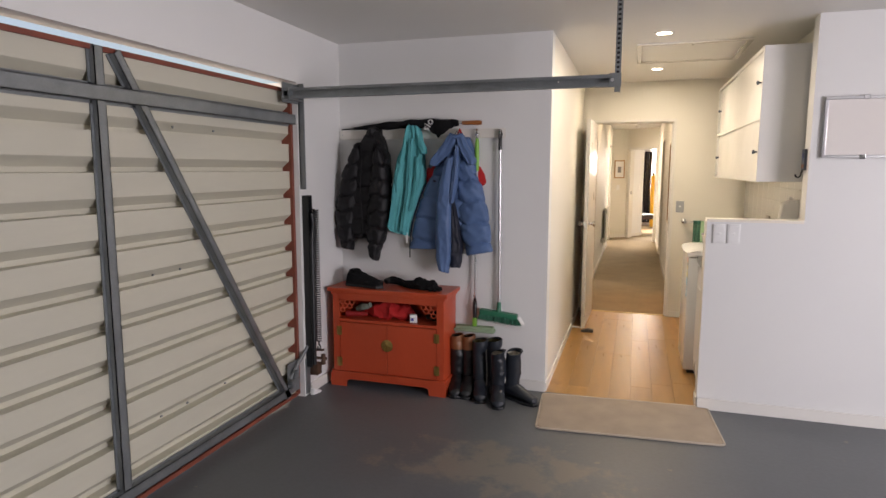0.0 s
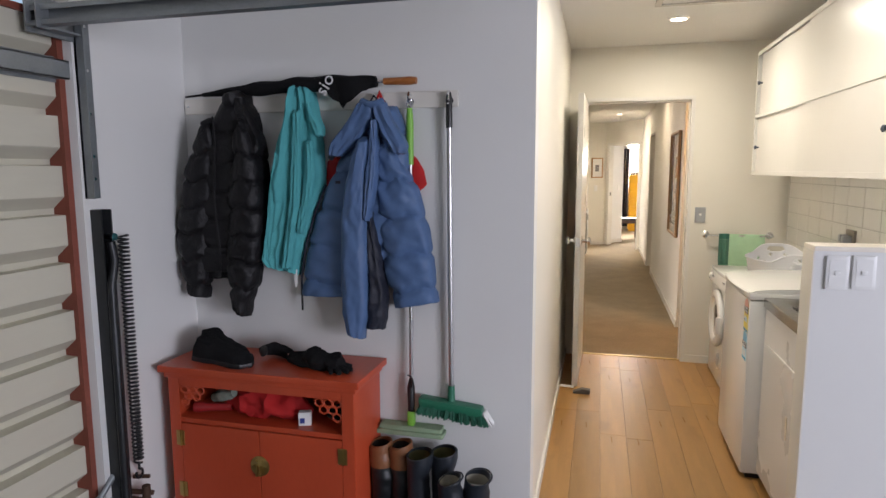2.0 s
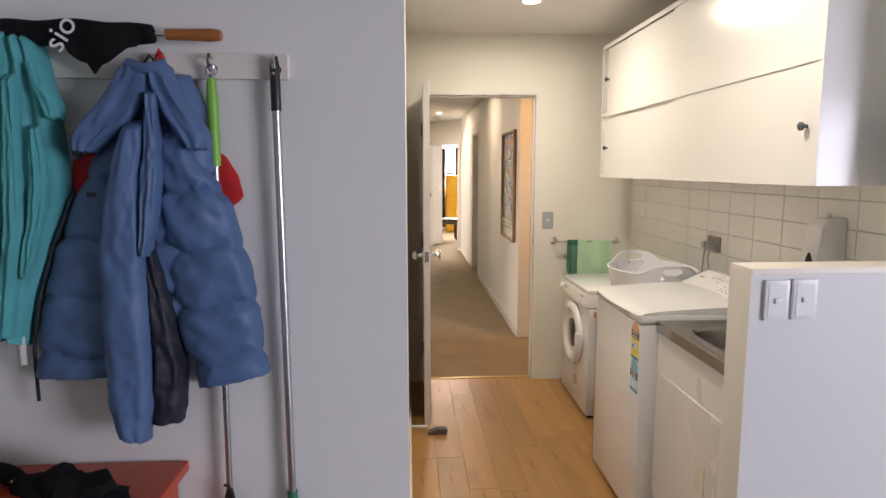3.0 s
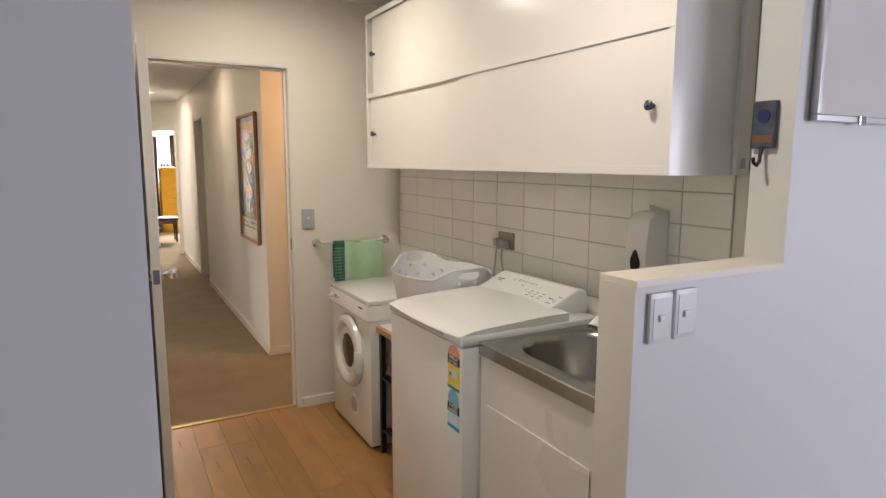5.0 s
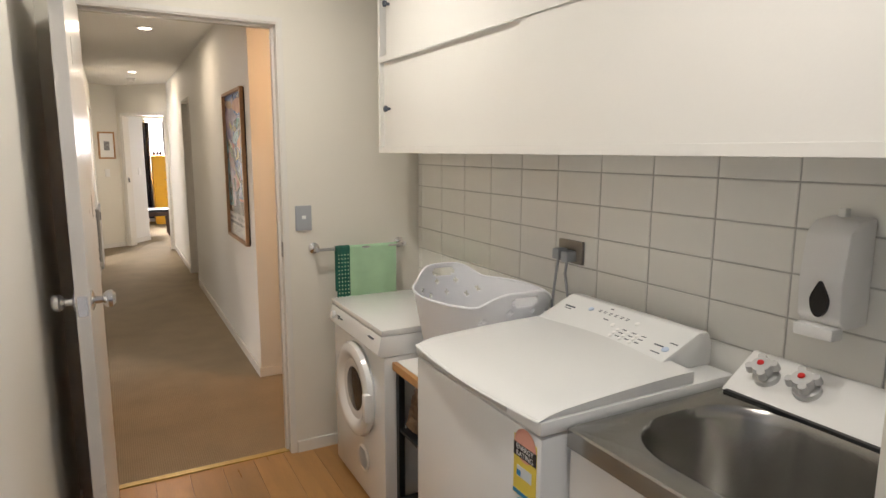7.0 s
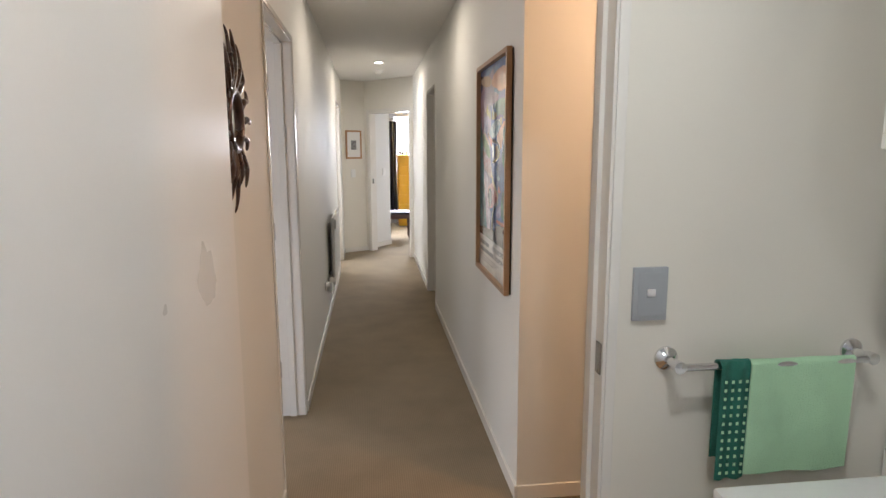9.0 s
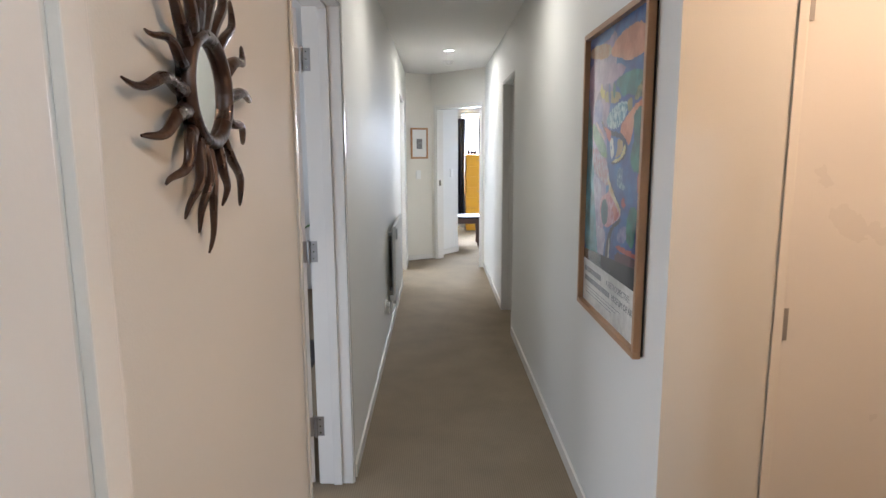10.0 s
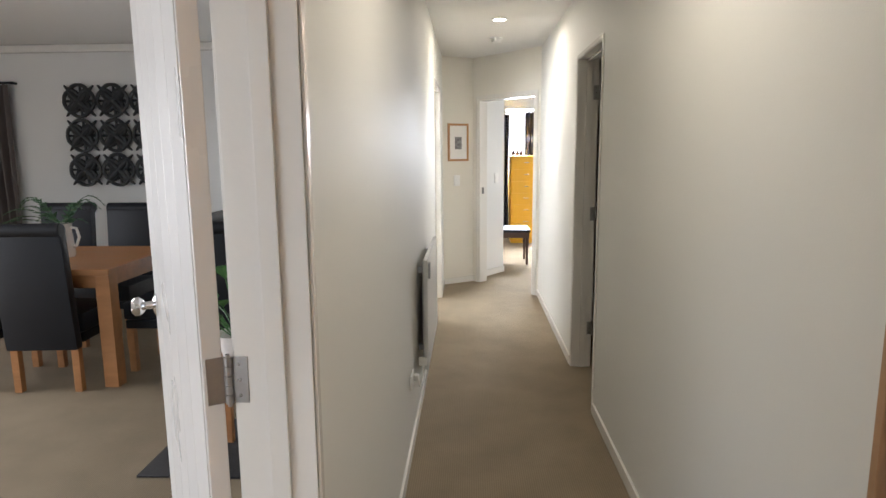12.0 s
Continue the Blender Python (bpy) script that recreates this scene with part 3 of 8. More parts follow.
# furled umbrella lying along the board
umb = thing("umbrella", (-1.45, 4.40, 1.82), "furled black umbrella with a varnished wooden handle laid along the hooks", "umbrella")
U = lambda s: Vector((-1.985 + 1.03 * s, 4.395, 1.812 + 0.028 * s + 0.014 * math.sin(3 * s)))
rad = [(0.0, 0.004), (0.08, 0.005), (0.085, 0.010), (0.2, 0.018), (0.33, 0.030), (0.45, 0.030), (0.52, 0.036), (0.60, 0.036), (0.70, 0.034), (0.78, 0.030), (0.845, 0.022), (0.85, 0.010)]
pts, rr = [], []
for (s0, r0), (s1, r1) in zip(rad, rad[1:]):
    for k in range(4):
        f = k / 4
        pts.append(U(s0 + (s1 - s0) * f)), rr.append((r0 + (r1 - r0) * f) * (1 + 0.10 * math.sin(40 * (s0 + (s1 - s0) * f))))
part("canopy", tube(pts, rr, 14, flat=0.75), BLACK_CLOTH, umb, smooth=True)
flap = grid_sheet(10, 8, lambda u, v: (-1.335 + 0.20 * u + 0.03 * v, 4.362 + 0.010 * math.sin(9 * u), 1.86 - v * (0.115 * (1 - abs(u - 0.32) * 1.25) + 0.006 * math.sin(26 * u))))
bmesh.ops.solidify(flap, geom=flap.faces[:], thickness=0.003)
part("loose_flap", flap, BLACK_CLOTH, umb, smooth=True)
lettering("lettering", "sio", 0.075, pose(-1.315, 4.355, 1.835, 90, -58, 0), PRINT_WHITE, umb)
part("shaft", rods((U(0.84), U(0.89), 0.006)), CHROME, umb, smooth=True)
part("handle", tube([U(0.875), U(0.89), U(0.93), U(0.98), U(1.005)], [0.013, 0.014, 0.0145, 0.0165, 0.013], 14), VARNISH, umb, "varnished wooden handle", smooth=True)


def puffer(rows, pitch, puff, folds, seed, seg=64, steps=90, wall_gap=0.012):
    """A hanging garment body: rows of (height, left, right, depth) from the top down, quilted every pitch metres."""
    def at(z):
        for a, b in zip(rows, rows[1:]):
            if a[0] >= z >= b[0]:
                f = (a[0] - z) / max(1e-6, a[0] - b[0])
                f = f * f * (3 - 2 * f) * 0.5 + f * 0.5
                return [p + (q - p) * f for p, q in zip(a, b)]
        return rows[-1]
    top, low = rows[0][0], rows[-1][0]

    def place(u, v):
        z = top + (low - top) * v
        _, xl, xr, d = at(z)
        a = u * math.tau
        c, s = math.cos(a), math.sin(a)
        bulge = puff * (abs(math.sin(math.pi * (z + 0.012 * math.sin(6 * u + seed)) / pitch)) ** 0.6 - 0.5) if pitch else 0
        drape = folds * (noise.noise((c * 2.6 + seed, s * 2.6, z * 1.6)) + 0.6 * noise.noise((c * 7 + seed, s * 7, z * 2.4 + 3)))
        wide = (xr - xl) / 2
        k = 1 + (bulge + drape) / max(0.05, wide)
        x = (xl + xr) / 2 + wide * k * (abs(c) ** 0.8) * (1 if c > 0 else -1)
        y = WALLY - wall_gap - d / 2 - (d / 2 + (bulge + drape) * (1 if s > 0 else 0.2)) * (abs(s) ** 0.75) * (1 if s > 0 else -1)
        return (x, min(y, WALLY - 0.004), z + 0.006 * noise.noise((c * 3, s * 3, seed)) * v)
    bm = grid_sheet(seg, steps, place, close_u=True)
    loops = [e for e in bm.edges if e.is_boundary]
    bmesh.ops.holes_fill(bm, edges=loops)
    return bm


def sleeve(pts, radii, pitch, puff, seed, flat=0.7, steps=60, seg=20):
    P, R, L = [], [], 0.0
    for (a, b, r0, r1) in zip(pts, pts[1:], radii, radii[1:]):
        a, b = Vector(a), Vector(b)
        n = max(2, int(steps * (b - a).length / 0.7))
        for k in range(n):
            f = k / n
            s = L + (b - a).length * f
            bulge = puff * (abs(math.sin(math.pi * s / pitch)) ** 0.6 - 0.5) if pitch else 0
            P.append(a.lerp(b, f) + Vector((0.006 * math.sin(s * 14 + seed), 0, 0))), R.append(r0 + (r1 - r0) * f + bulge + 0.008 * noise.noise((s * 11, seed, 0)))
        L += (b - a).length
    bm = tube(P, R, seg, flat=flat)
    for v in bm.verts:
        if v.co.y > WALLY - 0.004:
            v.co.y = WALLY - 0.004
    return bm


def panel(rows, back, thick, pitch=0.0, puff=0.012, wrinkle=0.006, fold=0.0, seed=0.0, tilt=0.0, nu=56, nv=96, often=1.1):
    """One hanging piece of a garment: rows of (height, left, right) from the top down, flat behind, padded in front,
    pinched along quilting seams every pitch metres, creased and, for loose cloth, folded lengthwise."""
    top, low = rows[0][0], rows[-1][0]

    def edges(z):
        z = min(top, max(low, z))
        for a, b in zip(rows, rows[1:]):
            if a[0] >= z >= b[0]:
                f = (a[0] - z) / (a[0] - b[0])
                return a[1] + (b[1] - a[1]) * f, a[2] + (b[2] - a[2]) * f
        return rows[-1][1:]

    def place(u, v):
        z = top + (low - top) * v
        xl, xr = [sum(e) / 3 for e in zip(edges(z - 0.015), edges(z), edges(z + 0.015))]
        c, s = math.cos(u * math.tau), math.sin(u * math.tau)
        w, mid = (xr - xl) / 2, (xl + xr) / 2
        q = abs(math.sin(math.pi * (z + 0.010 * math.sin(4 * c + seed) + 0.006 * noise.noise((c * 5, seed, z * 7))) / pitch)) if pitch else 1
        pinch = puff * (min(1, q * 1.9) ** 0.6 - 1)
        crease = wrinkle * (noise.noise((c * 1.6 + seed, z * 12, seed)) + 0.5 * noise.noise((c * 3 + seed, z * 30, 3)) + 0.5 * noise.noise((c * 1.8 + z * 14, seed, 5)))
        length = fold * (noise.noise((c * often + z * 0.9 + seed, seed, z * 1.1)) + 0.35 * noise.noise((c * often * 2 + z * 1.4, seed + 4, z * 1.6)))
        end = min(1, 0.3 + v / 0.04, 0.45 + (1 - v) / 0.02)
        front = max(0.0, s)
        y = back - (thick * end + length) * front ** 0.5 - (pinch + crease) * front ** 0.35
        x = mid + (w + 0.7 * pinch + 0.5 * crease) * (abs(c) ** 0.9) * (1 if c > 0 else -1)
        return (max(-2.026, x), min(y, WALLY - 0.004), z + tilt * c * v ** 3 + 0.005 * v * noise.noise((c * 5, seed, 1)))
    bm = grid_sheet(nu, nv, place, close_u=True)
    bmesh.ops.holes_fill(bm, edges=[e for e in bm.edges if e.is_boundary])
    return bm


jacket = thing("puffer_jacket", (-1.78, 4.40, 1.07), "black quilted puffer jacket hanging from a wall hook", "jacket", "hanging coats")
part("body", panel([(1.835, -1.745, -1.70), (1.79, -1.785, -1.68), (1.735, -1.82, -1.66), (1.66, -1.885, -1.64), (1.56, -1.945, -1.625), (1.40, -1.97, -1.62), (1.25, -1.98, -1.63), (1.12, -1.97, -1.66), (1.06, -1.95, -1.70)], 4.44, 0.125, 0.118, 0.015, 0.007, 0.006, 1.3), NYLON_BLACK, jacket, smooth=True)
part("sleeve", panel([(1.72, -1.85, -1.83), (1.62, -1.905, -1.80), (1.50, -1.965, -1.83), (1.395, -1.99, -1.835), (1.30, -2.015, -1.85), (1.17, -2.02, -1.87), (1.07, -2.015, -1.88), (1.02, -1.995, -1.885), (1.00, -1.985, -1.89), (0.955, -1.98, -1.90)], 4.38, 0.082, 0.112, 0.017, 0.007, 0.004, 2.0, -0.008), NYLON_BLACK, jacket, smooth=True)
part("sleeve", panel([(1.72, -1.69, -1.665), (1.62, -1.715, -1.635), (1.50, -1.735, -1.61), (1.37, -1.755, -1.605), (1.24, -1.765, -1.61), (1.12, -1.775, -1.63), (1.03, -1.775, -1.64), (0.97, -1.765, -1.675), (0.94, -1.755, -1.685), (0.885, -1.755, -1.69)], 4.375, 0.085, 0.112, 0.017, 0.008, 0.004, 5.0, -0.010), NYLON_BLACK, jacket, smooth=True)
part("collar", panel([(1.80, -1.72, -1.675), (1.74, -1.72, -1.655), (1.68, -1.70, -1.63), (1.62, -1.675, -1.595), (1.585, -1.645, -1.60), (1.565, -1.635, -1.615)], 4.375, 0.055, 0, 0, 0.010, 0.012, 3.0), NYLON_BLACK, jacket, smooth=True)
part("zip", tube([(-1.80 + 0.006 * math.sin(9 * i / 30), 4.310 - 0.006 * math.sin(i / 30 * 3), 1.72 - 0.65 * i / 30) for i in range(31)], 0.004, 8), NYLON_BLACK, jacket, "matt black zip", smooth=True)
part("hem_band", panel([(1.085, -1.955, -1.79), (1.06, -1.955, -1.79), (1.035, -1.945, -1.795)], 4.42, 0.075, 0, 0, 0.006, 0.01, 7.0, nv=20), NYLON_BLACK, jacket, smooth=True)

robe = thing("hooded_towel", (-1.45, 4.41, 1.05), "teal towelling robe draped over a wall hook", "towelling robe", "hanging coats")
part("drape", panel([(1.848, -1.455, -1.42), (1.82, -1.485, -1.39), (1.75, -1.508, -1.375), (1.68, -1.53, -1.365), (1.6, -1.56, -1.362), (1.5, -1.588, -1.352), (1.43, -1.598, -1.36), (1.36, -1.602, -1.388), (1.25, -1.615, -1.43), (1.15, -1.628, -1.465), (1.10, -1.632, -1.478), (1.075, -1.60, -1.48)], 4.43, 0.085, 0, 0, 0.010, 0.045, 4.1, -0.02, 128, often=2.2), FLEECE, robe, smooth=True)
part("hood_fold", panel([(1.77, -1.405, -1.375), (1.71, -1.395, -1.355), (1.665, -1.375, -1.328), (1.635, -1.362, -1.334)], 4.385, 0.045, 0, 0, 0.008, 0.015, 9.0, nv=40), FLEECE, robe, smooth=True)
part("fold", panel([(1.74, -1.45, -1.425), (1.55, -1.468, -1.428), (1.36, -1.485, -1.44), (1.20, -1.515, -1.468), (1.09, -1.53, -1.492)], 4.362, 0.030, 0, 0, 0.006, 0.016, 2.0), FLEECE, robe, smooth=True)
part("fold", panel([(1.62, -1.405, -1.38), (1.48, -1.412, -1.372), (1.36, -1.432, -1.40), (1.24, -1.458, -1.436)], 4.365, 0.028, 0, 0, 0.006, 0.016, 6.0), FLEECE, robe, smooth=True)
part("fold", panel([(1.58, -1.54, -1.51), (1.42, -1.575, -1.53), (1.26, -1.598, -1.55), (1.12, -1.615, -1.58)], 4.366, 0.026, 0, 0, 0.006, 0.016, 11.0), FLEECE, robe, smooth=True)
part("care_tag", boxes((-1.492, -1.478, 4.380, 4.382, 1.01, 1.085)), WHITE_PLASTIC, robe, "small pale care tag")

coat = thing("blue_puffer_jacket", (-1.1, 4.38, 0.87), "blue quilted puffer jacket with navy lining hanging open", "jacket", "hanging coats")
part("body", panel([(1.75, -1.15, -1.04), (1.66, -1.20, -1.00), (1.56, -1.27, -0.985), (1.44, -1.335, -0.985), (1.324, -1.388, -1.0), (1.19, -1.432, -1.02), (1.05, -1.462, -1.10), (0.985, -1.472, -1.16), (0.972, -1.470, -1.18)], 4.435, 0.085, 0.148, 0.018, 0.009, 0.006, 7.7, 0.006), NYLON_BLUE, coat, smooth=True)
part("sleeve", panel([(1.62, -1.10, -1.03), (1.54, -1.112, -1.01), (1.43, -1.115, -0.948), (1.29, -1.105, -0.912), (1.15, -1.088, -0.888), (1.05, -1.072, -0.877), (0.975, -1.052, -0.868), (0.955, -1.046, -0.868)], 4.415, 0.085, 0.146, 0.018, 0.010, 0.005, 3.0, 0.018), NYLON_BLUE, coat, smooth=True)
part("sleeve", panel([(1.63, -1.165, -1.115), (1.53, -1.198, -1.125), (1.40, -1.232, -1.142), (1.25, -1.247, -1.138), (1.13, -1.252, -1.138), (1.0, -1.252, -1.14), (0.90, -1.248, -1.148), (0.875, -1.24, -1.155), (0.825, -1.222, -1.162)], 4.355, 0.070, 0, 0, 0.007, 0.010, 6.0, -0.008), NYLON_BLUE, coat, smooth=True)
part("side_panel", panel([(1.36, -1.15, -1.125), (1.25, -1.15, -1.108), (1.14, -1.15, -1.088), (1.02, -1.152, -1.066), (0.90, -1.158, -1.075), (0.855, -1.162, -1.092)], 4.385, 0.060, 0, 0, 0.010, 0.014, 8.0), NYLON_NAVY, coat, "navy nylon side panel", smooth=True)
part("collar", panel([(1.760, -1.165, -1.085), (1.70, -1.21, -1.10), (1.64, -1.252, -1.145), (1.59, -1.292, -1.19), (1.565, -1.298, -1.235), (1.553, -1.285, -1.25)], 4.36, 0.055, 0, 0, 0.010, 0.014, 4.0, nv=60), NYLON_BLUE, coat, smooth=True)
part("collar", panel([(1.758, -1.11, -1.062), (1.70, -1.10, -1.035), (1.64, -1.075, -1.00), (1.60, -1.052, -0.972), (1.575, -1.038, -0.972), (1.560, -1.022, -0.99)], 4.36, 0.055, 0, 0, 0.010, 0.014, 5.0, nv=60), NYLON_BLUE, coat, smooth=True)
part("neck_band", tube([(-1.15 + 0.09 * k / 10, 4.325 - 0.012 * math.sin(k / 10 * math.pi), 1.762 - 0.014 * math.sin(k / 10 * math.pi)) for k in range(11)], 0.014, 10), NYLON_BLUE, coat, smooth=True)
part("collar_lining", sleeve([(-1.305, 4.375, 1.545), (-1.245, 4.37, 1.645), (-1.165, 4.37, 1.75)], [0.018, 0.020, 0.014], 0, 0, 5, flat=0.6), NYLON_NAVY, coat, "navy collar lining", smooth=True)
part("hanging_loop", tube([(-1.135, 4.36, 1.755), (-1.11, 4.35, 1.785), (-1.085, 4.36, 1.755)], 0.004, 8), NYLON_NAVY, coat, "navy hanging loop", smooth=True)
part("front_fold", panel([(1.70, -1.105, -1.085), (1.55, -1.125, -1.085), (1.42, -1.142, -1.10), (1.30, -1.148, -1.125)], 4.34, 0.045, 0, 0, 0.008, 0.012, 2.0), NYLON_BLUE, coat, smooth=True)
part("hem_piping", tube([(-1.472, 4.405, 0.975), (-1.465, 4.395, 1.05), (-1.437, 4.39, 1.19), (-1.392, 4.39, 1.324), (-1.338, 4.39, 1.44)], 0.005, 6), NYLON_NAVY, coat, "navy hem piping")
part("zip_pull", boxes((-1.474, -1.466, 4.400, 4.404, 0.905, 0.975)), BLACK_PLASTIC, coat, "dangling black zip pull")
part("chest_tab", boxes((-1.275, -1.255, 4.338, 4.3415, 1.445, 1.457)), NYLON_NAVY, coat, "small navy chest tab")

bag = thing("red_bag", (-1.1, 4.42, 1.4), "red cloth bag hanging behind the blue jacket", "bag")
part("bag_body", puffer([(1.70, -1.12, -1.08, 0.02), (1.57, -1.25, -1.00, 0.03), (1.54, -1.345, -0.96, 0.03), (1.49, -1.352, -0.935, 0.02), (1.44, -1.355, -0.925, 0.02), (1.39, -1.33, -0.98, 0.03)], 0, 0, 0.006, 2.2, seg=32, steps=24, wall_gap=0.006), RED_CLOTH, bag, smooth=True)
part("loop", tube([(-1.125, 4.40, 1.70), (-1.115, 4.385, 1.76), (-1.10, 4.385, 1.80), (-1.085, 4.385, 1.76), (-1.075, 4.40, 1.70)], 0.010, 8, flat=0.5), RED_CLOTH, bag, smooth=True)

# mop and broom
mop = thing("flat_mop", (-0.985, 4.42, 0.41), "lime green flat mop with a sage pad on a hook", "mop")
part("hanging_ring", tube([(-0.985 + 0.012 * math.sin(a * math.tau / 12), 4.41, 1.758 + 0.018 * math.cos(a * math.tau / 12)) for a in range(13)], 0.003, 6), CHROME, mop)
part("grip", tube([(-0.985, 4.413, 1.74), (-0.985, 4.413, 1.68), (-0.984, 4.413, 1.52)], [0.011, 0.015, 0.013], 12), LIME, mop, "lime green grip", smooth=True)
part("pole", rods(((-0.984, 4.413, 1.52), (-0.99, 4.415, 0.64), 0.0085)), ALU, mop, smooth=True)
part("spray_bottle_sleeve", tube([(-0.99, 4.414, 0.64), (-0.99, 4.41, 0.60), (-0.99, 4.41, 0.50)], [0.008, 0.016, 0.014], 12), BLACK_PLASTIC, mop, smooth=True)
part("trigger_hook", tube([(-0.985, 4.40, 0.60), (-0.978, 4.395, 0.63), (-0.985, 4.39, 0.655), (-0.998, 4.39, 0.66)], 0.004, 8), BLACK_PLASTIC, mop, smooth=True)
part("neck", boxes((-1.005, -0.975, 4.395, 4.43, 0.435, 0.50), bevel=0.008), LIME, mop, smooth=True)
part("pad_holder", boxes((-1.125, -0.855, 4.385, 4.445, 0.418, 0.438), bevel=0.008), SAGE, mop, smooth=True)
part("pad", boxes((-1.135, -0.845, 4.375, 4.447, 0.398, 0.420), bevel=0.010), SAGE, mop, "sage microfibre pad", smooth=True)

broom = thing("broom", (-0.82, 4.42, 0.47), "green broom with a grey metal handle on a hook", "broom")
part("hanging_cap", tube([(-0.825, 4.412, 1.795), (-0.825, 4.412, 1.77), (-0.825, 4.413, 1.66)], [0.008, 0.013, 0.013], 12), BLACK_PLASTIC, broom, smooth=True)
part("handle", rods(((-0.825, 4.413, 1.66), (-0.82, 4.42, 0.60), 0.0105)), ALU, broom, smooth=True)
part("joint", rods(((-0.822, 4.417, 1.075), (-0.822, 4.417, 1.085), 0.0125)), ALU, broom)
part("socket", tube([(-0.82, 4.42, 0.62), (-0.82, 4.42, 0.56), (-0.82, 4.42, 0.54)], [0.014, 0.016, 0.022], 12), BROOM_GREEN, broom, smooth=True)
head = bmesh.new()
box(head, -0.955, -0.685, 4.385, 4.445, 0.515, 0.555, bevel=0.014)
for v in head.verts:
    v.co.z += (-0.82 - v.co.x) * 0.10
part("head", head, BROOM_GREEN, broom, smooth=True)
bm, random_b = bmesh.new(), random.Random(4)
for i in range(420):
    x, y = random_b.uniform(-0.945, -0.67), random_b.uniform(4.388, 4.44)
    lean = (x + 0.80) * 0.10
    rod(bm, (x, y, 0.525 + (-0.82 - x) * 0.1), (x + lean + random_b.uniform(-.006, .006), y - 0.012, 0.486 + (-0.82 - x) * 0.10 + random_b.uniform(-0.007, 0.007)), 0.005, 0.004, seg=4)
part("bristles", bm, BROOM_HAIR, broom, "dense green bristles")
bm = bmesh.new()
for i in range(40):
    x, y = random_b.uniform(-0.69, -0.672), random_b.uniform(4.388, 4.44)
    rod(bm, (x, y, 0.52), (x + 0.03 + random_b.uniform(-.006, .006), y - 0.012, 0.480 + random_b.uniform(-0.008, 0.008)), 0.005, 0.003, seg=5)
part("pale_bristles", bm, WHITE_PLASTIC, broom, "pale bristle end")

# red lacquered cabinet
CX0, CX1, CF, CB, CT = -1.955, -1.135, 4.145, 4.44, 0.71
cab = thing("shoe_cabinet", (-1.545, 4.29, 0.0), "red lacquered oriental cabinet with brass fittings and an open shelf", "cabinet")
part("top", boxes((CX0 - 0.03, CX1 + 0.03, CF - 0.03, CB, CT - 0.028, CT), bevel=0.005), RED_LACQUER, cab)
part("cornice", boxes((CX0 - 0.012, CX1 + 0.012, CF - 0.014, CB - 0.005, CT - 0.052, CT - 0.029), bevel=0.006), RED_LACQUER, cab)
part("side_panel", boxes((CX0, CX0 + 0.022, CF + 0.002, CB - 0.01, 0.10, CT - 0.053), bevel=0.002), RED_LACQUER, cab)
part("side_panel", boxes((CX1 - 0.022, CX1, CF + 0.002, CB - 0.01, 0.10, CT - 0.053), bevel=0.002), RED_LACQUER, cab)
part("back_panel", boxes((CX0 + 0.023, CX1 - 0.023, CB - 0.02, CB - 0.01, 0.10, CT - 0.053)), RED_LACQUER, cab)
part("shelf", boxes((CX0 + 0.023, CX1 - 0.023, CF + 0.004, CB - 0.021, 0.465, 0.485), bevel=0.002), RED_LACQUER, cab)
part("front_stile", boxes((CX0, CX0 + 0.05, CF - 0.004, CF + 0.0015, 0.10, CT - 0.053), bevel=0.0015), RED_LACQUER, cab)
part("front_stile", boxes((CX1 - 0.05, CX1, CF - 0.004, CF + 0.0015, 0.10, CT - 0.053), bevel=0.0015), RED_LACQUER, cab)
part("front_rail", boxes((CX0 + 0.051, CX1 - 0.051, CF - 0.003, CF + 0.0025, 0.625, CT - 0.053), bevel=0.0015), RED_LACQUER, cab)
MID = (CX0 + CX1) / 2
for x0, x1 in ((CX0 + 0.052, MID - 0.0015), (MID + 0.0015, CX1 - 0.052)):
    part("cabinet_door", boxes((x0, x1, CF - 0.003, CF + 0.014, 0.112, 0.462), bevel=0.002), RED_LACQUER, cab)
part("plinth", prism([(CX0 - 0.018, 0.0), (CX0 + 0.10, 0.0), (CX0 + 0.105, 0.045), (CX0 + 0.14, 0.055), (CX1 - 0.14, 0.055), (CX1 - 0.105, 0.045), (CX1 - 0.10, 0.0), (CX1 + 0.018, 0.0), (CX1 + 0.018, 0.085), (CX1 + 0.004, 0.108), (CX0 - 0.004, 0.108), (CX0 - 0.018, 0.085)], CF - 0.02, CF - 0.005, "y"), RED_LACQUER, cab)
part("side_plinth", prism([(CF - 0.004, 0.0), (CF + 0.07, 0.0), (CF + 0.08, 0.05), (CB - 0.09, 0.05), (CB - 0.08, 0.0), (CB, 0.0), (CB, 0.108), (CF - 0.004, 0.108)], CX1 + 0.002, CX1 + 0.017, "x"), RED_LACQUER, cab)
part("side_plinth", prism([(CF - 0.004, 0.0), (CF + 0.07, 0.0), (CF + 0.08, 0.05), (CB - 0.09, 0.05), (CB - 0.08, 0.0), (CB, 0.0), (CB, 0.108), (CF - 0.004, 0.108)], CX0 - 0.017, CX0 - 0.002, "x"), RED_LACQUER, cab)
part("base_board", boxes((CX0 + 0.02, CX1 - 0.02, CF + 0.02, CB - 0.02, 0.09, 0.105)), RED_LACQUER, cab)
plate = lathe([(0.003, 0.0), (0.042, 0.0), (0.042, 0.003), (0.036, 0.0055), (0.02, 0.005), (0.012, 0.010), (0.0, 0.011)], (MID, CF - 0.003, 0.318), (0, -1, 0))
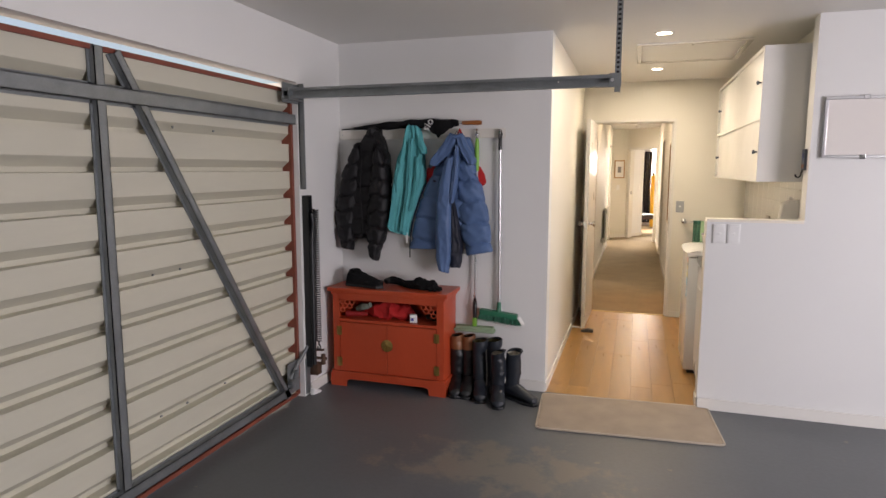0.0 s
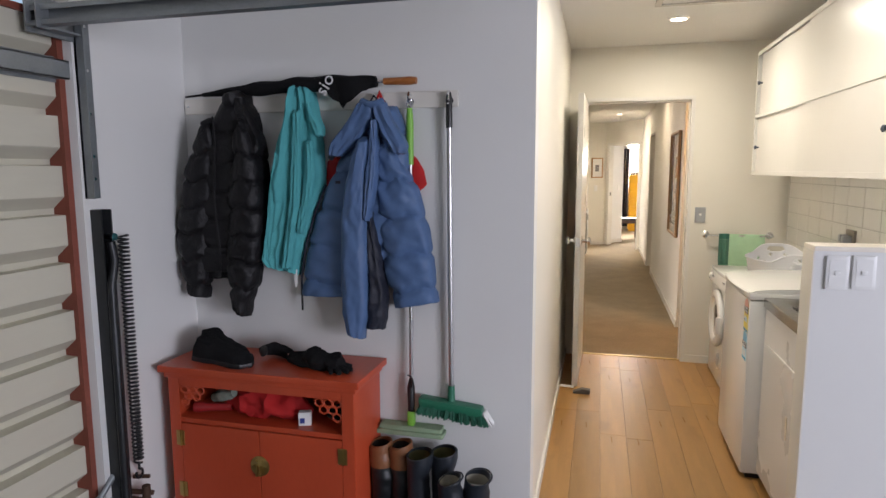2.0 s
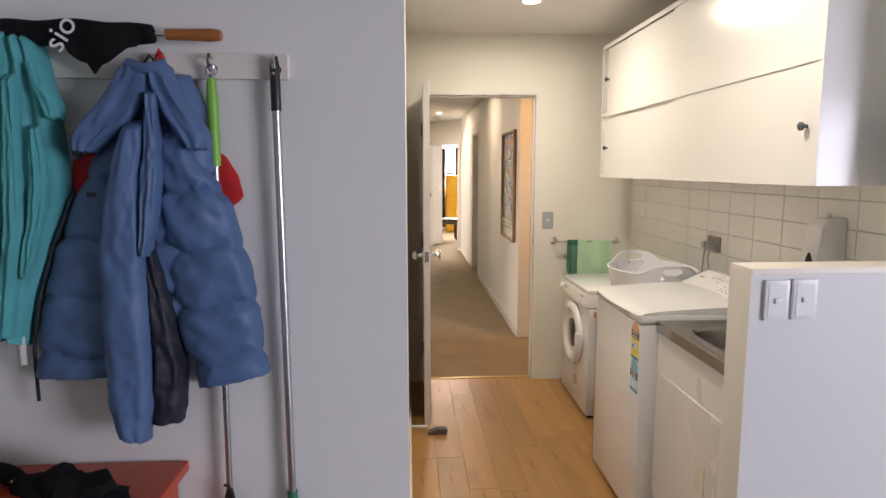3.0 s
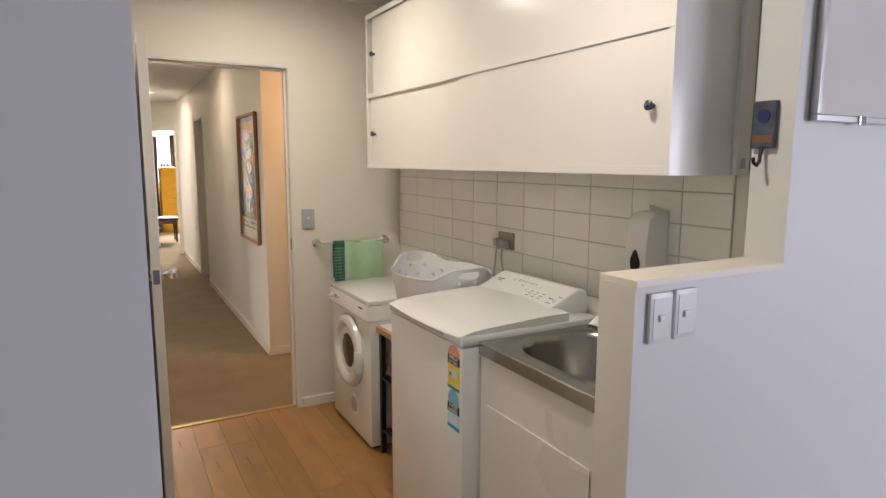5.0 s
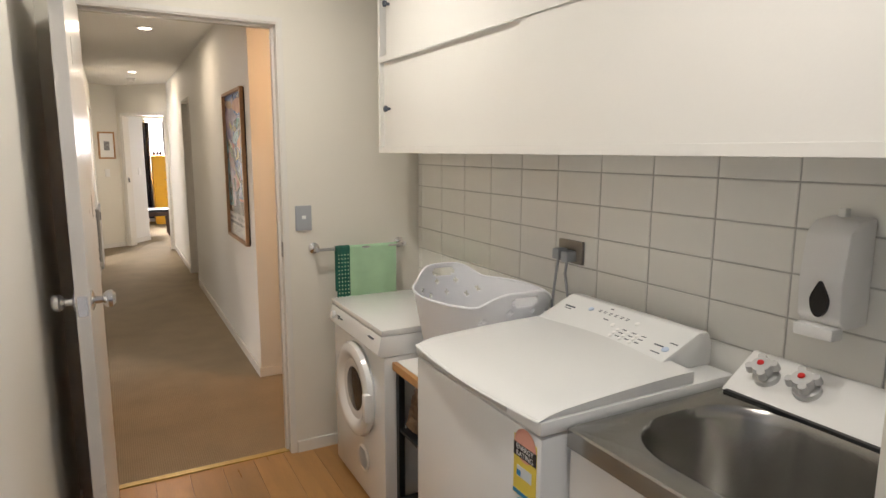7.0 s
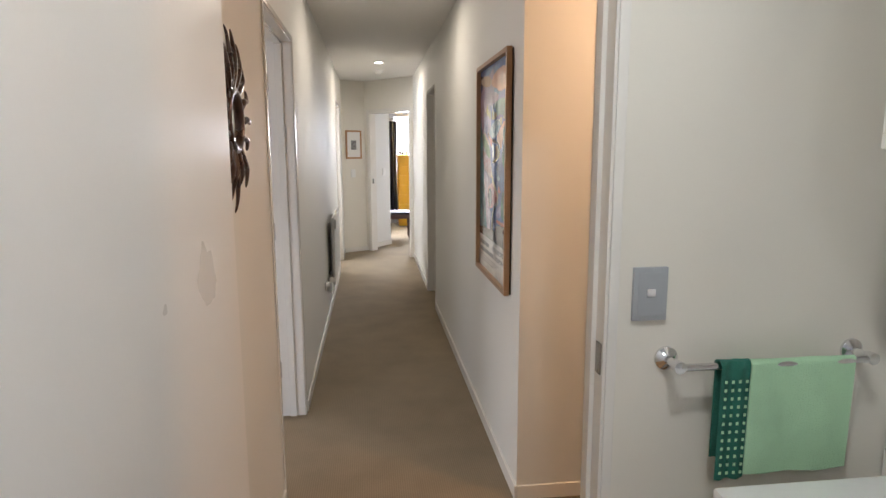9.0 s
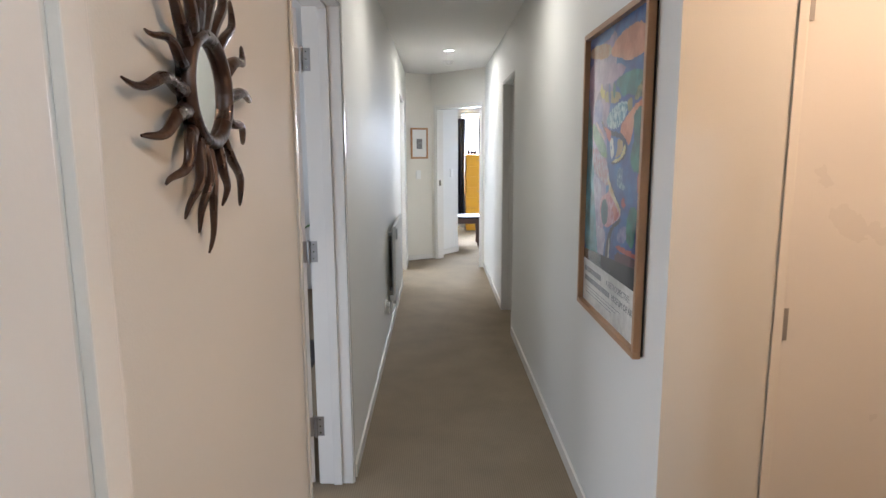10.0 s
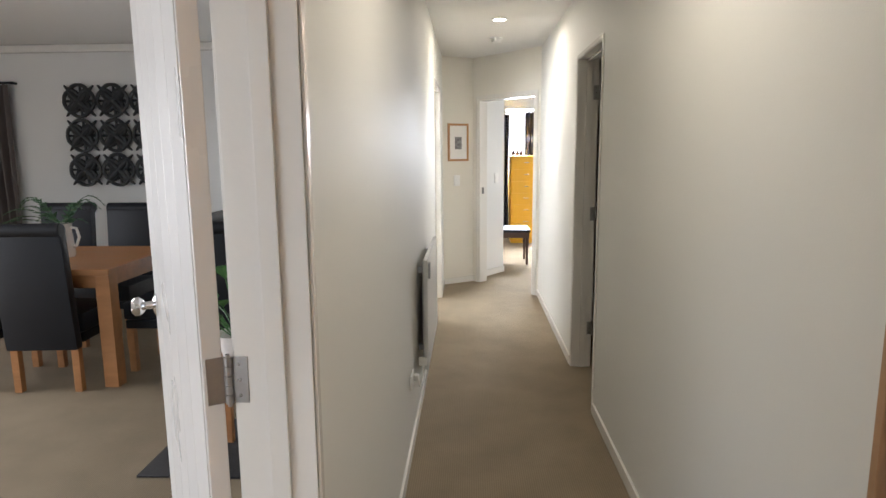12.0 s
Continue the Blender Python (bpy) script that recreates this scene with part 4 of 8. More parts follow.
for k in range(6):
    a = k * math.tau / 6
    rod(plate, (MID + 0.027 * math.cos(a), CF - 0.006, 0.318 + 0.027 * math.sin(a)), (MID + 0.027 * math.cos(a), CF - 0.012, 0.318 + 0.027 * math.sin(a)), 0.006, 0.004, seg=8)
plate = part("lock_plate", plate, BRASS, cab, "round chased brass lock plate", smooth=True)
part("drop_handle", boxes((MID - 0.012, MID - 0.004, CF - 0.022, CF - 0.014, 0.280, 0.325), (MID + 0.004, MID + 0.012, CF - 0.022, CF - 0.014, 0.280, 0.325), bevel=0.002), BRASS, plate, smooth=True)
for x in (CX0 + 0.048, CX1 - 0.048):
    for z in (0.175, 0.40):
        part("hinge", boxes((x - 0.020, x - 0.002, CF - 0.008, CF - 0.004, z - 0.032, z + 0.032), (x + 0.002, x + 0.018, CF - 0.008, CF - 0.004, z - 0.032, z + 0.032), (x - 0.003, x + 0.003, CF - 0.012, CF - 0.004, z - 0.034, z + 0.034), bevel=0.0015), BRASS, cab, "brass butterfly hinge")


def fret(cx, cz, side):
    """Pierced honeycomb bracket of linked rings in an upper corner of the open shelf."""
    for c, r in ((0, 0), (1, 0), (2, 0), (0.5, 1), (0.0, 2), (1.5, 1)):
        if c + 0.5 * r > 2.3:
            continue
        x, z = cx + side * (0.020 + c * 0.037), cz - 0.017 - r * 0.028
        part("fret_ring", tube([(x + 0.019 * math.cos(k * math.tau / 6 + 0.52), CF + 0.004, z + 0.0165 * math.sin(k * math.tau / 6 + 0.52)) for k in range(7)], 0.0042, 6), RED_LACQUER, cab)


fret(CX0 + 0.052, 0.625, 1)
fret(CX1 - 0.052, 0.625, -1)


def clump(pts, radii, seed, amount=0.35, freq=16, seg=20):
    """A soft lump of cloth or knit: a thick strand with uneven folds."""
    P, R = [], []
    for a, b, r0, r1 in zip(pts, pts[1:], radii, radii[1:]):
        a, b = Vector(a), Vector(b)
        for k in range(9):
            P.append(a.lerp(b, k / 9)), R.append(r0 + (r1 - r0) * k / 9)
    P.append(Vector(pts[-1])), R.append(radii[-1])
    bm = tube(P, R, seg)
    mid = [min(P, key=lambda p: (p - v.co).length) for v in bm.verts]
    for v, m in zip(bm.verts, mid):
        v.co = m + (v.co - m) * (1 + amount * noise.noise((v.co.x * freq + seed, v.co.y * freq, v.co.z * freq * 1.6)) + 0.4 * amount * noise.noise((v.co.x * freq * 3, v.co.y * freq * 3 + seed, v.co.z * freq * 3)))
    return bm


def rest(ob, z):
    """Lets a soft thing's mesh rest flat on a surface at height z."""
    for v in ob.data.vertices:
        w = v.co.z
        v.co.z = max(w, z + 0.0005)
    return ob


def trainer(at, turn):
    """A low lace-up shoe: upper swept from heel to toe, sole, tongue and laces."""
    shoe = thing("trainer", (0, 0, 0), "black mesh trainer lying on the red cabinet", "shoe", "pair of black trainers")
    rows = ((-0.135, 0.030, 0.050, 0.055), (-0.115, 0.040, 0.075, 0.075), (-0.06, 0.042, 0.082, 0.085), (0.0, 0.040, 0.070, 0.080), (0.05, 0.045, 0.055, 0.065), (0.10, 0.048, 0.045, 0.05), (0.135, 0.038, 0.035, 0.040), (0.15, 0.012, 0.018, 0.024))
    def place(u, v):
        i = min(int(v * (len(rows) - 1)), len(rows) - 2)
        f = v * (len(rows) - 1) - i
        y, w, h, _ = [a + (b - a) * f for a, b in zip(rows[i], rows[i + 1])]
        a = u * math.tau
        lump = 1 + 0.10 * noise.noise((y * 30, a * 2, 0)) + 0.05 * noise.noise((y * 80, a * 5, 2))
        return (w * lump * math.cos(a), y, max(0.012, 0.012 + h * lump * (0.5 + 0.62 * math.sin(a)) * (1 if math.sin(a) > 0 else 0.5)))
    up = grid_sheet(24, 28, place, close_u=True)
    bmesh.ops.holes_fill(up, edges=[e for e in up.edges if e.is_boundary])
    part("upper", up, BLACK_CLOTH, shoe, smooth=True)
    sole = prism([(-0.034, -0.138), (0.034, -0.138), (0.040, -0.07), (0.036, 0.0), (0.050, 0.08), (0.044, 0.13), (0.0, 0.158), (-0.044, 0.13), (-0.050, 0.08), (-0.036, 0.0), (-0.040, -0.07)], 0.0, 0.020, "z", bevel=0.004)
    part("sole", sole, BLACK_RUBBER, shoe, smooth=True)
    # the upper is closed: a near-black disc gives the shade inside the shoe
    part("opening", lathe([(0.0, 0.0), (0.026, 0.0), (0.030, 0.004), (0.022, 0.008)], (0, -0.065, 0.085), (0, 0.12, 1)), DARK, shoe, "dark disc painted as the shade in the opening", smooth=True)
    part("padded_collar", tube([(0.031 * math.cos(k * math.tau / 20), -0.068 + 0.046 * math.sin(k * math.tau / 20), 0.086 - 0.012 * math.sin(k * math.tau / 20) + 0.008 * math.cos(2 * k * math.tau / 20)) for k in range(21)], 0.010, 8), BLACK_CLOTH, shoe, smooth=True)
    part("tongue", grid_sheet(6, 8, lambda u, v: ((u - 0.5) * (0.046 - 0.008 * v), -0.012 - 0.034 * v, 0.080 + 0.014 * v - 0.010 * (2 * u - 1) ** 2)), BLACK_CLOTH, shoe, smooth=True)
    bm = bmesh.new()
    for k in range(5):
        y = 0.0 + 0.018 * k
        tube([(-0.026, y, 0.075 - 0.006 * k), (0, y + 0.004, 0.088 - 0.007 * k), (0.026, y, 0.075 - 0.006 * k)], 0.003, 6, bm)
    part("laces", bm, BLACK_CLOTH, shoe, smooth=True)
    shoe.matrix_basis = pose(*at, 0, 0, turn)
    return shoe


first = trainer((-1.80, 4.30, CT), -112)
copy_thing(first, pose(-1.745, 4.215, CT, 0, 0, -100))
strap = thing("sunglasses_strap", (-1.53, 4.33, CT), "black strap and goggles in a loose heap on the cabinet", "goggles")
rest(part("band", clump([(-1.62, 4.30, CT + 0.03), (-1.58, 4.34, CT + 0.035), (-1.52, 4.33, CT + 0.025), (-1.46, 4.30, CT + 0.02)], [0.02, 0.026, 0.024, 0.015], 3), BLACK_CLOTH, strap, smooth=True), CT)
part("lens", lathe([(0.0, 0), (0.022, 0), (0.024, 0.006), (0.015, 0.012), (0, 0.014)], (-1.60, 4.30, CT + 0.035), (-0.4, -1, 0.3)), BLACK_PLASTIC, strap, smooth=True)
part("toggle", boxes((-1.475, -1.463, 4.268, 4.278, CT + 0.008, CT + 0.042), bevel=0.003), surf("pink plastic", (0.6, 0.32, 0.28), 0.5), strap, "pale pink toggle")
gloves = thing("knitted_gloves", (-1.32, 4.25, CT), "pair of black knitted gloves lying on the cabinet", "gloves")
rest(part("palm", clump([(-1.47, 4.28, CT + 0.02), (-1.38, 4.26, CT + 0.028), (-1.28, 4.24, CT + 0.028), (-1.22, 4.22, CT + 0.02)], [0.022, 0.045, 0.048, 0.03], 8, 0.5), BLACK_CLOTH, gloves, smooth=True), CT)
for k, (dx, dy) in enumerate(((0.075, -0.005), (0.07, -0.035), (0.045, -0.055), (0.06, 0.03), (0.01, -0.06))):
    rest(part("finger", clump([(-1.26, 4.235, CT + 0.018), (-1.26 + dx * 0.6, 4.235 + dy * 0.6, CT + 0.018), (-1.25 + dx, 4.235 + dy, CT + 0.010)], [0.014, 0.013, 0.009], k), BLACK_CLOTH, gloves, smooth=True), CT)
# things on the open shelf
SZ = 0.485
cloth = thing("red_cloth_bundle", (-1.56, 4.27, SZ), "crumpled red cloth pushed into the open shelf", "cloth")
rest(part("folded_cloth", clump([(-1.75, 4.29, SZ + 0.04), (-1.66, 4.26, SZ + 0.06), (-1.55, 4.25, SZ + 0.055), (-1.44, 4.27, SZ + 0.04), (-1.38, 4.29, SZ + 0.02)], [0.03, 0.055, 0.06, 0.05, 0.02], 6, 0.55, 12, 28), RED_CLOTH, cloth, smooth=True), SZ)
bottle = thing("red_torch", (-1.84, 4.23, SZ), "small red torch lying on the open shelf", "torch")
part("torch_body", tube([(-1.885, 4.205, SZ + 0.024), (-1.86, 4.215, SZ + 0.024), (-1.84, 4.22, SZ + 0.022), (-1.74, 4.26, SZ + 0.018)], [0.020, 0.024, 0.018, 0.016], 14), surf("red plastic", (0.30, 0.02, 0.02), 0.3), bottle, smooth=True)
rag = thing("striped_rag", (-1.76, 4.22, SZ), "grey and pale green rag rolled on the open shelf", "rag")
rest(part("roll", clump([(-1.82, 4.25, SZ + 0.06), (-1.76, 4.23, SZ + 0.075), (-1.70, 4.22, SZ + 0.095)], [0.02, 0.024, 0.02], 11, 0.5), surf("striped rag", (0.20, 0.23, 0.19), 0.9, var=0.6, scale=30, fine=200, bump=0.3), rag, smooth=True), SZ)
tin = thing("small_tin", (-1.37, 4.20, SZ), "small white and blue cardboard box on the open shelf", "box")
bm = bmesh.new()
box(bm, -1.395, -1.345, 4.19, 4.22, SZ, SZ + 0.055, bevel=0.003, turn=18, pivot=(-1.37, 4.2, 0))
part("carton", bm, WHITE_PLASTIC, tin)
bm = bmesh.new()
box(bm, -1.388, -1.37, 4.187, 4.191, SZ + 0.012, SZ + 0.032, turn=18, pivot=(-1.37, 4.2, 0))
part("printed_patch", bm, surf("blue print", (0.03, 0.05, 0.25), 0.5), tin, "blue printed patch")
pouch = thing("dark_pouch", (-1.24, 4.24, SZ), "dark pouch at the end of the open shelf", "pouch")
rest(part("pouch_body", clump([(-1.29, 4.26, SZ + 0.03), (-1.24, 4.25, SZ + 0.045), (-1.20, 4.25, SZ + 0.03)], [0.02, 0.04, 0.025], 5, 0.4), BLACK_CLOTH, pouch, smooth=True), SZ)


def boot(label, at, turn, height, r_top, r_ankle, shaft_mat, foot_mat, cuff_mat=None, cuff=0.0, lining=BOOT_LINING, flop=0.0, foot=0.23):
    """A tall boot: hollow shaft, foot, sole and, where it has one, a coloured cuff."""
    b = thing("boot", (0, 0, 0), label, "boot", "boots beside the cabinet")
    def ring(z):
        f = max(0.0, (z - 0.09) / (height - 0.09))
        r = r_ankle + (r_top - r_ankle) * f ** 0.7
        crease = 0.006 * noise.noise((z * 26, turn, at[0] * 9)) + 0.010 * noise.noise((z * 8, at[0] * 5, 2))
        return r + crease, flop * max(0, f - 0.45) ** 2, crease
    def shaft(z0, z1, inset=0.0, steps=26):
        def place(u, v):
            z = z0 + (z1 - z0) * v
            r, lean, c = ring(z)
            a = u * math.tau
            top = 0.014 * math.cos(a) * v if z1 >= height - 0.001 else 0
            return ((r - inset) * 0.86 * math.cos(a) + c, (r - inset) * math.sin(a) - lean, z + top * (1 if flop else 0.5))
        return grid_sheet(24, steps, place, close_u=True)
    low = shaft(0.05, height - cuff)
    bmesh.ops.solidify(low, geom=low.faces[:], thickness=-0.004)
    part("shaft", low, shaft_mat, b, smooth=True)
    if cuff:
        c = shaft(height - cuff - 0.002, height, -0.003, 10)
        bmesh.ops.solidify(c, geom=c.faces[:], thickness=-0.005)
        part("cuff", c, cuff_mat, b, "tan leather cuff", smooth=True)
    part("lining", shaft(0.08, height - 0.006, 0.006), lining, b, "pale inner lining", smooth=True)
    part("welt", tube([((ring(height)[0] + 0.001) * 0.86 * math.cos(k * math.tau / 24), (ring(height)[0] + 0.001) * math.sin(k * math.tau / 24) - ring(height)[1], height + 0.014 * math.cos(k * math.tau / 24) * (1 if flop else 0.5)) for k in range(25)], 0.0035, 6), cuff_mat or shaft_mat, b, smooth=True)
    rows = ((0.055, 0.030, 0.07), (0.045, 0.040, 0.10), (0.0, 0.043, 0.115), (-0.05, 0.040, 0.10), (-0.10, 0.045, 0.072), (-0.15, 0.046, 0.058), (-foot + 0.04, 0.036, 0.045), (-foot + 0.028, 0.012, 0.026))
    def place(u, v):
        i = min(int(v * (len(rows) - 1)), len(rows) - 2)
        f = v * (len(rows) - 1) - i
        y, w, h = [p + (q - p) * f for p, q in zip(rows[i], rows[i + 1])]
        a = u * math.tau
        return (w * math.cos(a), y, 0.010 + h * max(0, 0.5 + 0.5 * math.sin(a)) ** 0.8)
    ft = grid_sheet(20, 28, place, close_u=True)
    bmesh.ops.holes_fill(ft, edges=[e for e in ft.edges if e.is_boundary])
    part("foot", ft, foot_mat, b, smooth=True)
    part("sole", prism([(-0.036, 0.06), (0.036, 0.06), (0.043, 0.0), (0.037, -0.05), (0.050, -0.13), (0.036, -foot + 0.03), (0, -foot + 0.018), (-0.036, -foot + 0.03), (-0.050, -0.13), (-0.037, -0.05), (-0.043, 0.0)], 0.0, 0.018, "z", bevel=0.003), BLACK_RUBBER, b, smooth=True)
    b.matrix_basis = pose(*at, 0, 0, turn)
    return b


rid = boot("tall black riding boot with a tan leather cuff beside the cabinet", (-1.095, 4.33, 0), 12, 0.385, 0.052, 0.044, BLACK_RUBBER, BLACK_RUBBER, TAN_LEATHER, 0.085, DARK)
copy_thing(rid, pose(-1.01, 4.335, 0, 0, 0, 8))
gum = boot("black rubber gumboot with an olive lining standing upright", (-0.92, 4.29, 0), 15, 0.372, 0.056, 0.047, SLATE_RUBBER, SLATE_RUBBER, lining=OLIVE_LINING)
copy_thing(gum, pose(-0.83, 4.335, 0, 0, 0, 20))
slk = boot("slate rubber boot with a pale lining and slumped top", (-0.775, 4.225, 0), 12, 0.325, 0.058, 0.046, SLATE_RUBBER, SLATE_RUBBER, flop=0.05)
copy_thing(slk, pose(-0.685, 4.26, 0, 0, 0, 62))

# doormat in front of the step into the laundry
mat_bm = bmesh.new()
outline = []
MX, MY, MW, MD = 0.045, 4.145, 0.525, 0.285
for cx, cy, a0 in ((MW - 0.03, MD - 0.03, 0), (-MW + 0.03, MD - 0.03, 90), (-MW + 0.03, -MD + 0.03, 180), (MW - 0.03, -MD + 0.03, 270)):
    for k in range(6):
        a = radians(a0 + 18 * k)
        outline.append((cx + 0.03 * math.cos(a), cy + 0.03 * math.sin(a)))
rug = thing("doormat", (MX, MY, 0), "beige pile doormat with a bound edge on the concrete", "doormat")
rug.rotation_euler = (0, 0, radians(4.2))
pile = new("woven_field", mesh_of("woven_field", prism([(x * 0.985, y * 0.97) for x, y in outline], 0.0, 0.012, "z"), MAT_PILE))
pile.parent = rug
edge = new("bound_edge", mesh_of("bound_edge", tube([(x, y, 0.0065) for x, y in outline + outline[:2]], 0.0065, 8), surf("beige binding", (0.50, 0.43, 0.35), 0.8, var=0.1, scale=20, fine=300, bump=0.4), True))
edge.parent = rug


def light_switch(name, label, at, face, w, h, material, rockers):
    """A wall plate with rockers. face: the direction that it faces, '-y', '+x' and so on."""
    turn = {"-y": 0, "+y": 180, "-x": -90, "+x": 90}[face]
    ob = thing(name, (0, 0, 0), label, "light switch")
    part("plate", boxes((-w / 2, w / 2, -0.010, 0, -h / 2, h / 2), bevel=0.003), material, ob, smooth=True)
    part("inset", boxes((-w * 0.36, w * 0.36, -0.0112, -0.0095, -h * 0.40, h * 0.40), bevel=0.0005), material, ob)
    for z in rockers:
        part("rocker", boxes((-0.009, 0.009, -0.0165, -0.0113, z - 0.008, z + 0.008), bevel=0.0025), WHITE_PLASTIC, ob, smooth=True)
    ob.matrix_basis = pose(*at, 0, 0, turn)
    return ob


light_switch("light_switch", "white double-height wall switch on the half wall", (0.558, 4.452, 1.138), "-y", 0.072, 0.118, WHITE_PLASTIC, (0.0,))
light_switch("light_switch", "white wall switch beside its twin on the half wall", (0.640, 4.452, 1.140), "-y", 0.072, 0.118, WHITE_PLASTIC, (0.0,))
# timber cap on the half wall
solid("half_wall_cap", boxes((0.484, 1.02, 4.450, 4.568, 1.212, 1.230), bevel=0.002), surf("cream cap paint", (0.80, 0.74, 0.64), 0.35, var=0.02, scale=4, fine=120, bump=0.04), "cream painted cap of the half-height wall", "trim", kind=S)
solid("half_wall_end", boxes((0.482, 0.4865, 4.4515, 4.566, 0.075, 1.211)), CREAM_WALL, "cream painted end of the half-height wall", "trim", kind=S)

frame_board = thing("framed_board", (1.4, 4.45, 1.77), "white framed glossy board hung on the garage wall", "board")
FB = (1.075, 1.72, 1.60, 1.95)
part("panel", boxes((FB[0] + 0.018, FB[1] - 0.018, 4.434, 4.449, FB[2] + 0.018, FB[3] - 0.018)), surf("glossy white board", (0.78, 0.74, 0.70), 0.10, var=0.02, scale=3, fine=200, bump=0.0), frame_board)
part("frame", boxes((FB[0], FB[1], 4.428, 4.45, FB[2], FB[2] + 0.017), (FB[0], FB[1], 4.428, 4.45, FB[3] - 0.017, FB[3]), (FB[0], FB[0] + 0.017, 4.428, 4.45, FB[2] + 0.018, FB[3] - 0.018), (FB[1] - 0.017, FB[1], 4.428, 4.45, FB[2] + 0.018, FB[3] - 0.018), bevel=0.002), ALU, frame_board, "satin silver frame")
for x in (1.28, 1.5):
    part("clip", boxes((x - 0.015, x + 0.015, 4.422, 4.43, FB[3] - 0.02, FB[3] + 0.006), bevel=0.002), CHROME, frame_board)
    part("lower_clip", boxes((x - 0.015, x + 0.015, 4.422, 4.43, FB[2] - 0.006, FB[2] + 0.02), bevel=0.002), CHROME, frame_board)

key = thing("bottle_opener", (1.02, 4.575, 1.58), "small printed tin wall hook with a curled steel hook under it", "wall hook")
part("tin_plate", boxes((1.004, 1.019, 4.495, 4.562, 1.53, 1.655), bevel=0.004), surf("grey blue tin", (0.085, 0.10, 0.13), 0.35, 0.3, var=0.5, scale=30, fine=90, bump=0.02), key)
part("printed_disc", lathe([(0.0, 0), (0.018, 0), (0.018, 0.002), (0.0, 0.002)], (1.004, 4.528, 1.615), (-1, 0, 0)), surf("dark blue print", (0.02, 0.03, 0.12), 0.4), key, "dark blue round print")
part("printed_band", boxes((1.0025, 1.004, 4.50, 4.557, 1.545, 1.565)), surf("brown print", (0.22, 0.10, 0.06), 0.5), key, "brown printed band")
part("curled_hook", tube([(1.008, 4.528, 1.535), (1.0, 4.528, 1.515), (0.996, 4.526, 1.495), (0.985, 4.526, 1.485), (0.972, 4.526, 1.492), (0.968, 4.526, 1.505)], 0.005, 8), BLACK_STEEL, key, smooth=True)

# skirting boards of the garage and laundry
SK = 0.075
solid("baseboard_garage", boxes((-2.018, -0.493, 4.438, 4.4495, 0, SK), (-2.0295, -2.018, 3.935, 4.438, 0, SK), (0.484, 4.19, 4.438, 4.4495, 0, SK), bevel=0.002), GLOSS_WHITE, "white painted skirting around the garage wall", "skirting", kind=S)
solid("baseboard_laundry", boxes((-0.4945, -0.483, 4.4525, 7.018, 0, 0.06), (0.425, 1.09, 7.018, 7.0295, 0, 0.06), (0.473, 0.4815, 4.4525, 4.566, 0, SK), bevel=0.002), GLOSS_WHITE, "white painted skirting in the laundry", "skirting", kind=S)

# ---- laundry ----
# wall cupboard with sliding doors
UX, UB, UY0, UY1, UZ0, UZ1 = 0.776, 1.088, 4.635, 6.785, 1.457, 2.29
cup = thing("wall_cupboard", (0.93, 5.71, UZ0), "white painted wall cupboard with two tiers of sliding doors", "cupboard")
CUP = surf("white cupboard paint", (0.78, 0.77, 0.73), 0.20, var=0.015, scale=3, fine=120, bump=0.03)
part("side_panel", boxes((UX + 0.002, UB, UY0, UY0 + 0.018, UZ0, UZ1), bevel=0.001), CUP, cup)
part("side_panel", boxes((UX + 0.002, UB, UY1 - 0.018, UY1, UZ0, UZ1), bevel=0.001), CUP, cup)
part("top_panel", boxes((UX + 0.002, UB, UY0 + 0.0185, UY1 - 0.0185, UZ1 - 0.018, UZ1)), CUP, cup)
part("bottom_panel", boxes((UX + 0.002, UB, UY0 + 0.0185, UY1 - 0.0185, UZ0, UZ0 + 0.018)), CUP, cup)
part("back_panel", boxes((UB - 0.006, UB, UY0 + 0.0185, UY1 - 0.0185, UZ0 + 0.0185, UZ1 - 0.0185)), CUP, cup)
part("middle_shelf", boxes((UX + 0.03, UB - 0.0065, UY0 + 0.0185, UY1 - 0.0185, 1.846, 1.862)), CUP, cup)
for n, z0, z1 in (("lower_rail", UZ0, UZ0 + 0.026), ("middle_rail", 1.843, 1.868), ("top_rail", UZ1 - 0.026, UZ1)):
    part(n, boxes((UX - 0.002, UX + 0.0015, UY0, UY1, z0, z1), bevel=0.001), CUP, cup)
part("end_stile", boxes((UX - 0.0015, UX + 0.0018, UY0, UY0 + 0.02, UZ0 + 0.027, UZ1 - 0.027)), CUP, cup)
part("end_stile", boxes((UX - 0.0015, UX + 0.0018, UY1 - 0.02, UY1, UZ0 + 0.027, UZ1 - 0.027)), CUP, cup)
for z0, z1, zk in ((UZ0 + 0.024, 1.846, 1.645), (1.866, UZ1 - 0.024, 2.075)):
    near = part("sliding_door", boxes((UX + 0.004, UX + 0.012, UY0 + 0.021, 5.735, z0, z1), bevel=0.001), CUP, cup)
    far = part("sliding_door", boxes((UX + 0.016, UX + 0.024, 5.69, UY1 - (0.021 if z0 < 1.8 else 0.05), z0, z1), bevel=0.001), CUP, cup)
    for owner, y, x in ((near, 4.70, UX + 0.004), (far, 6.70, UX + 0.016)):
        part("knob", lathe([(0.0, 0.0), (0.006, 0.0), (0.006, 0.012), (0.013, 0.016), (0.014, 0.024), (0.008, 0.029), (0.0, 0.030)], (x, y, zk), (-1, 0, 0), 16), surf("dark blue grey knob", (0.06, 0.075, 0.10), 0.25), owner, "dark blue grey knob", smooth=True)
part("wall_strip", boxes((1.03, 1.088, 4.618, 4.6345, UZ0, UZ1), bevel=0.002), CUP, cup)
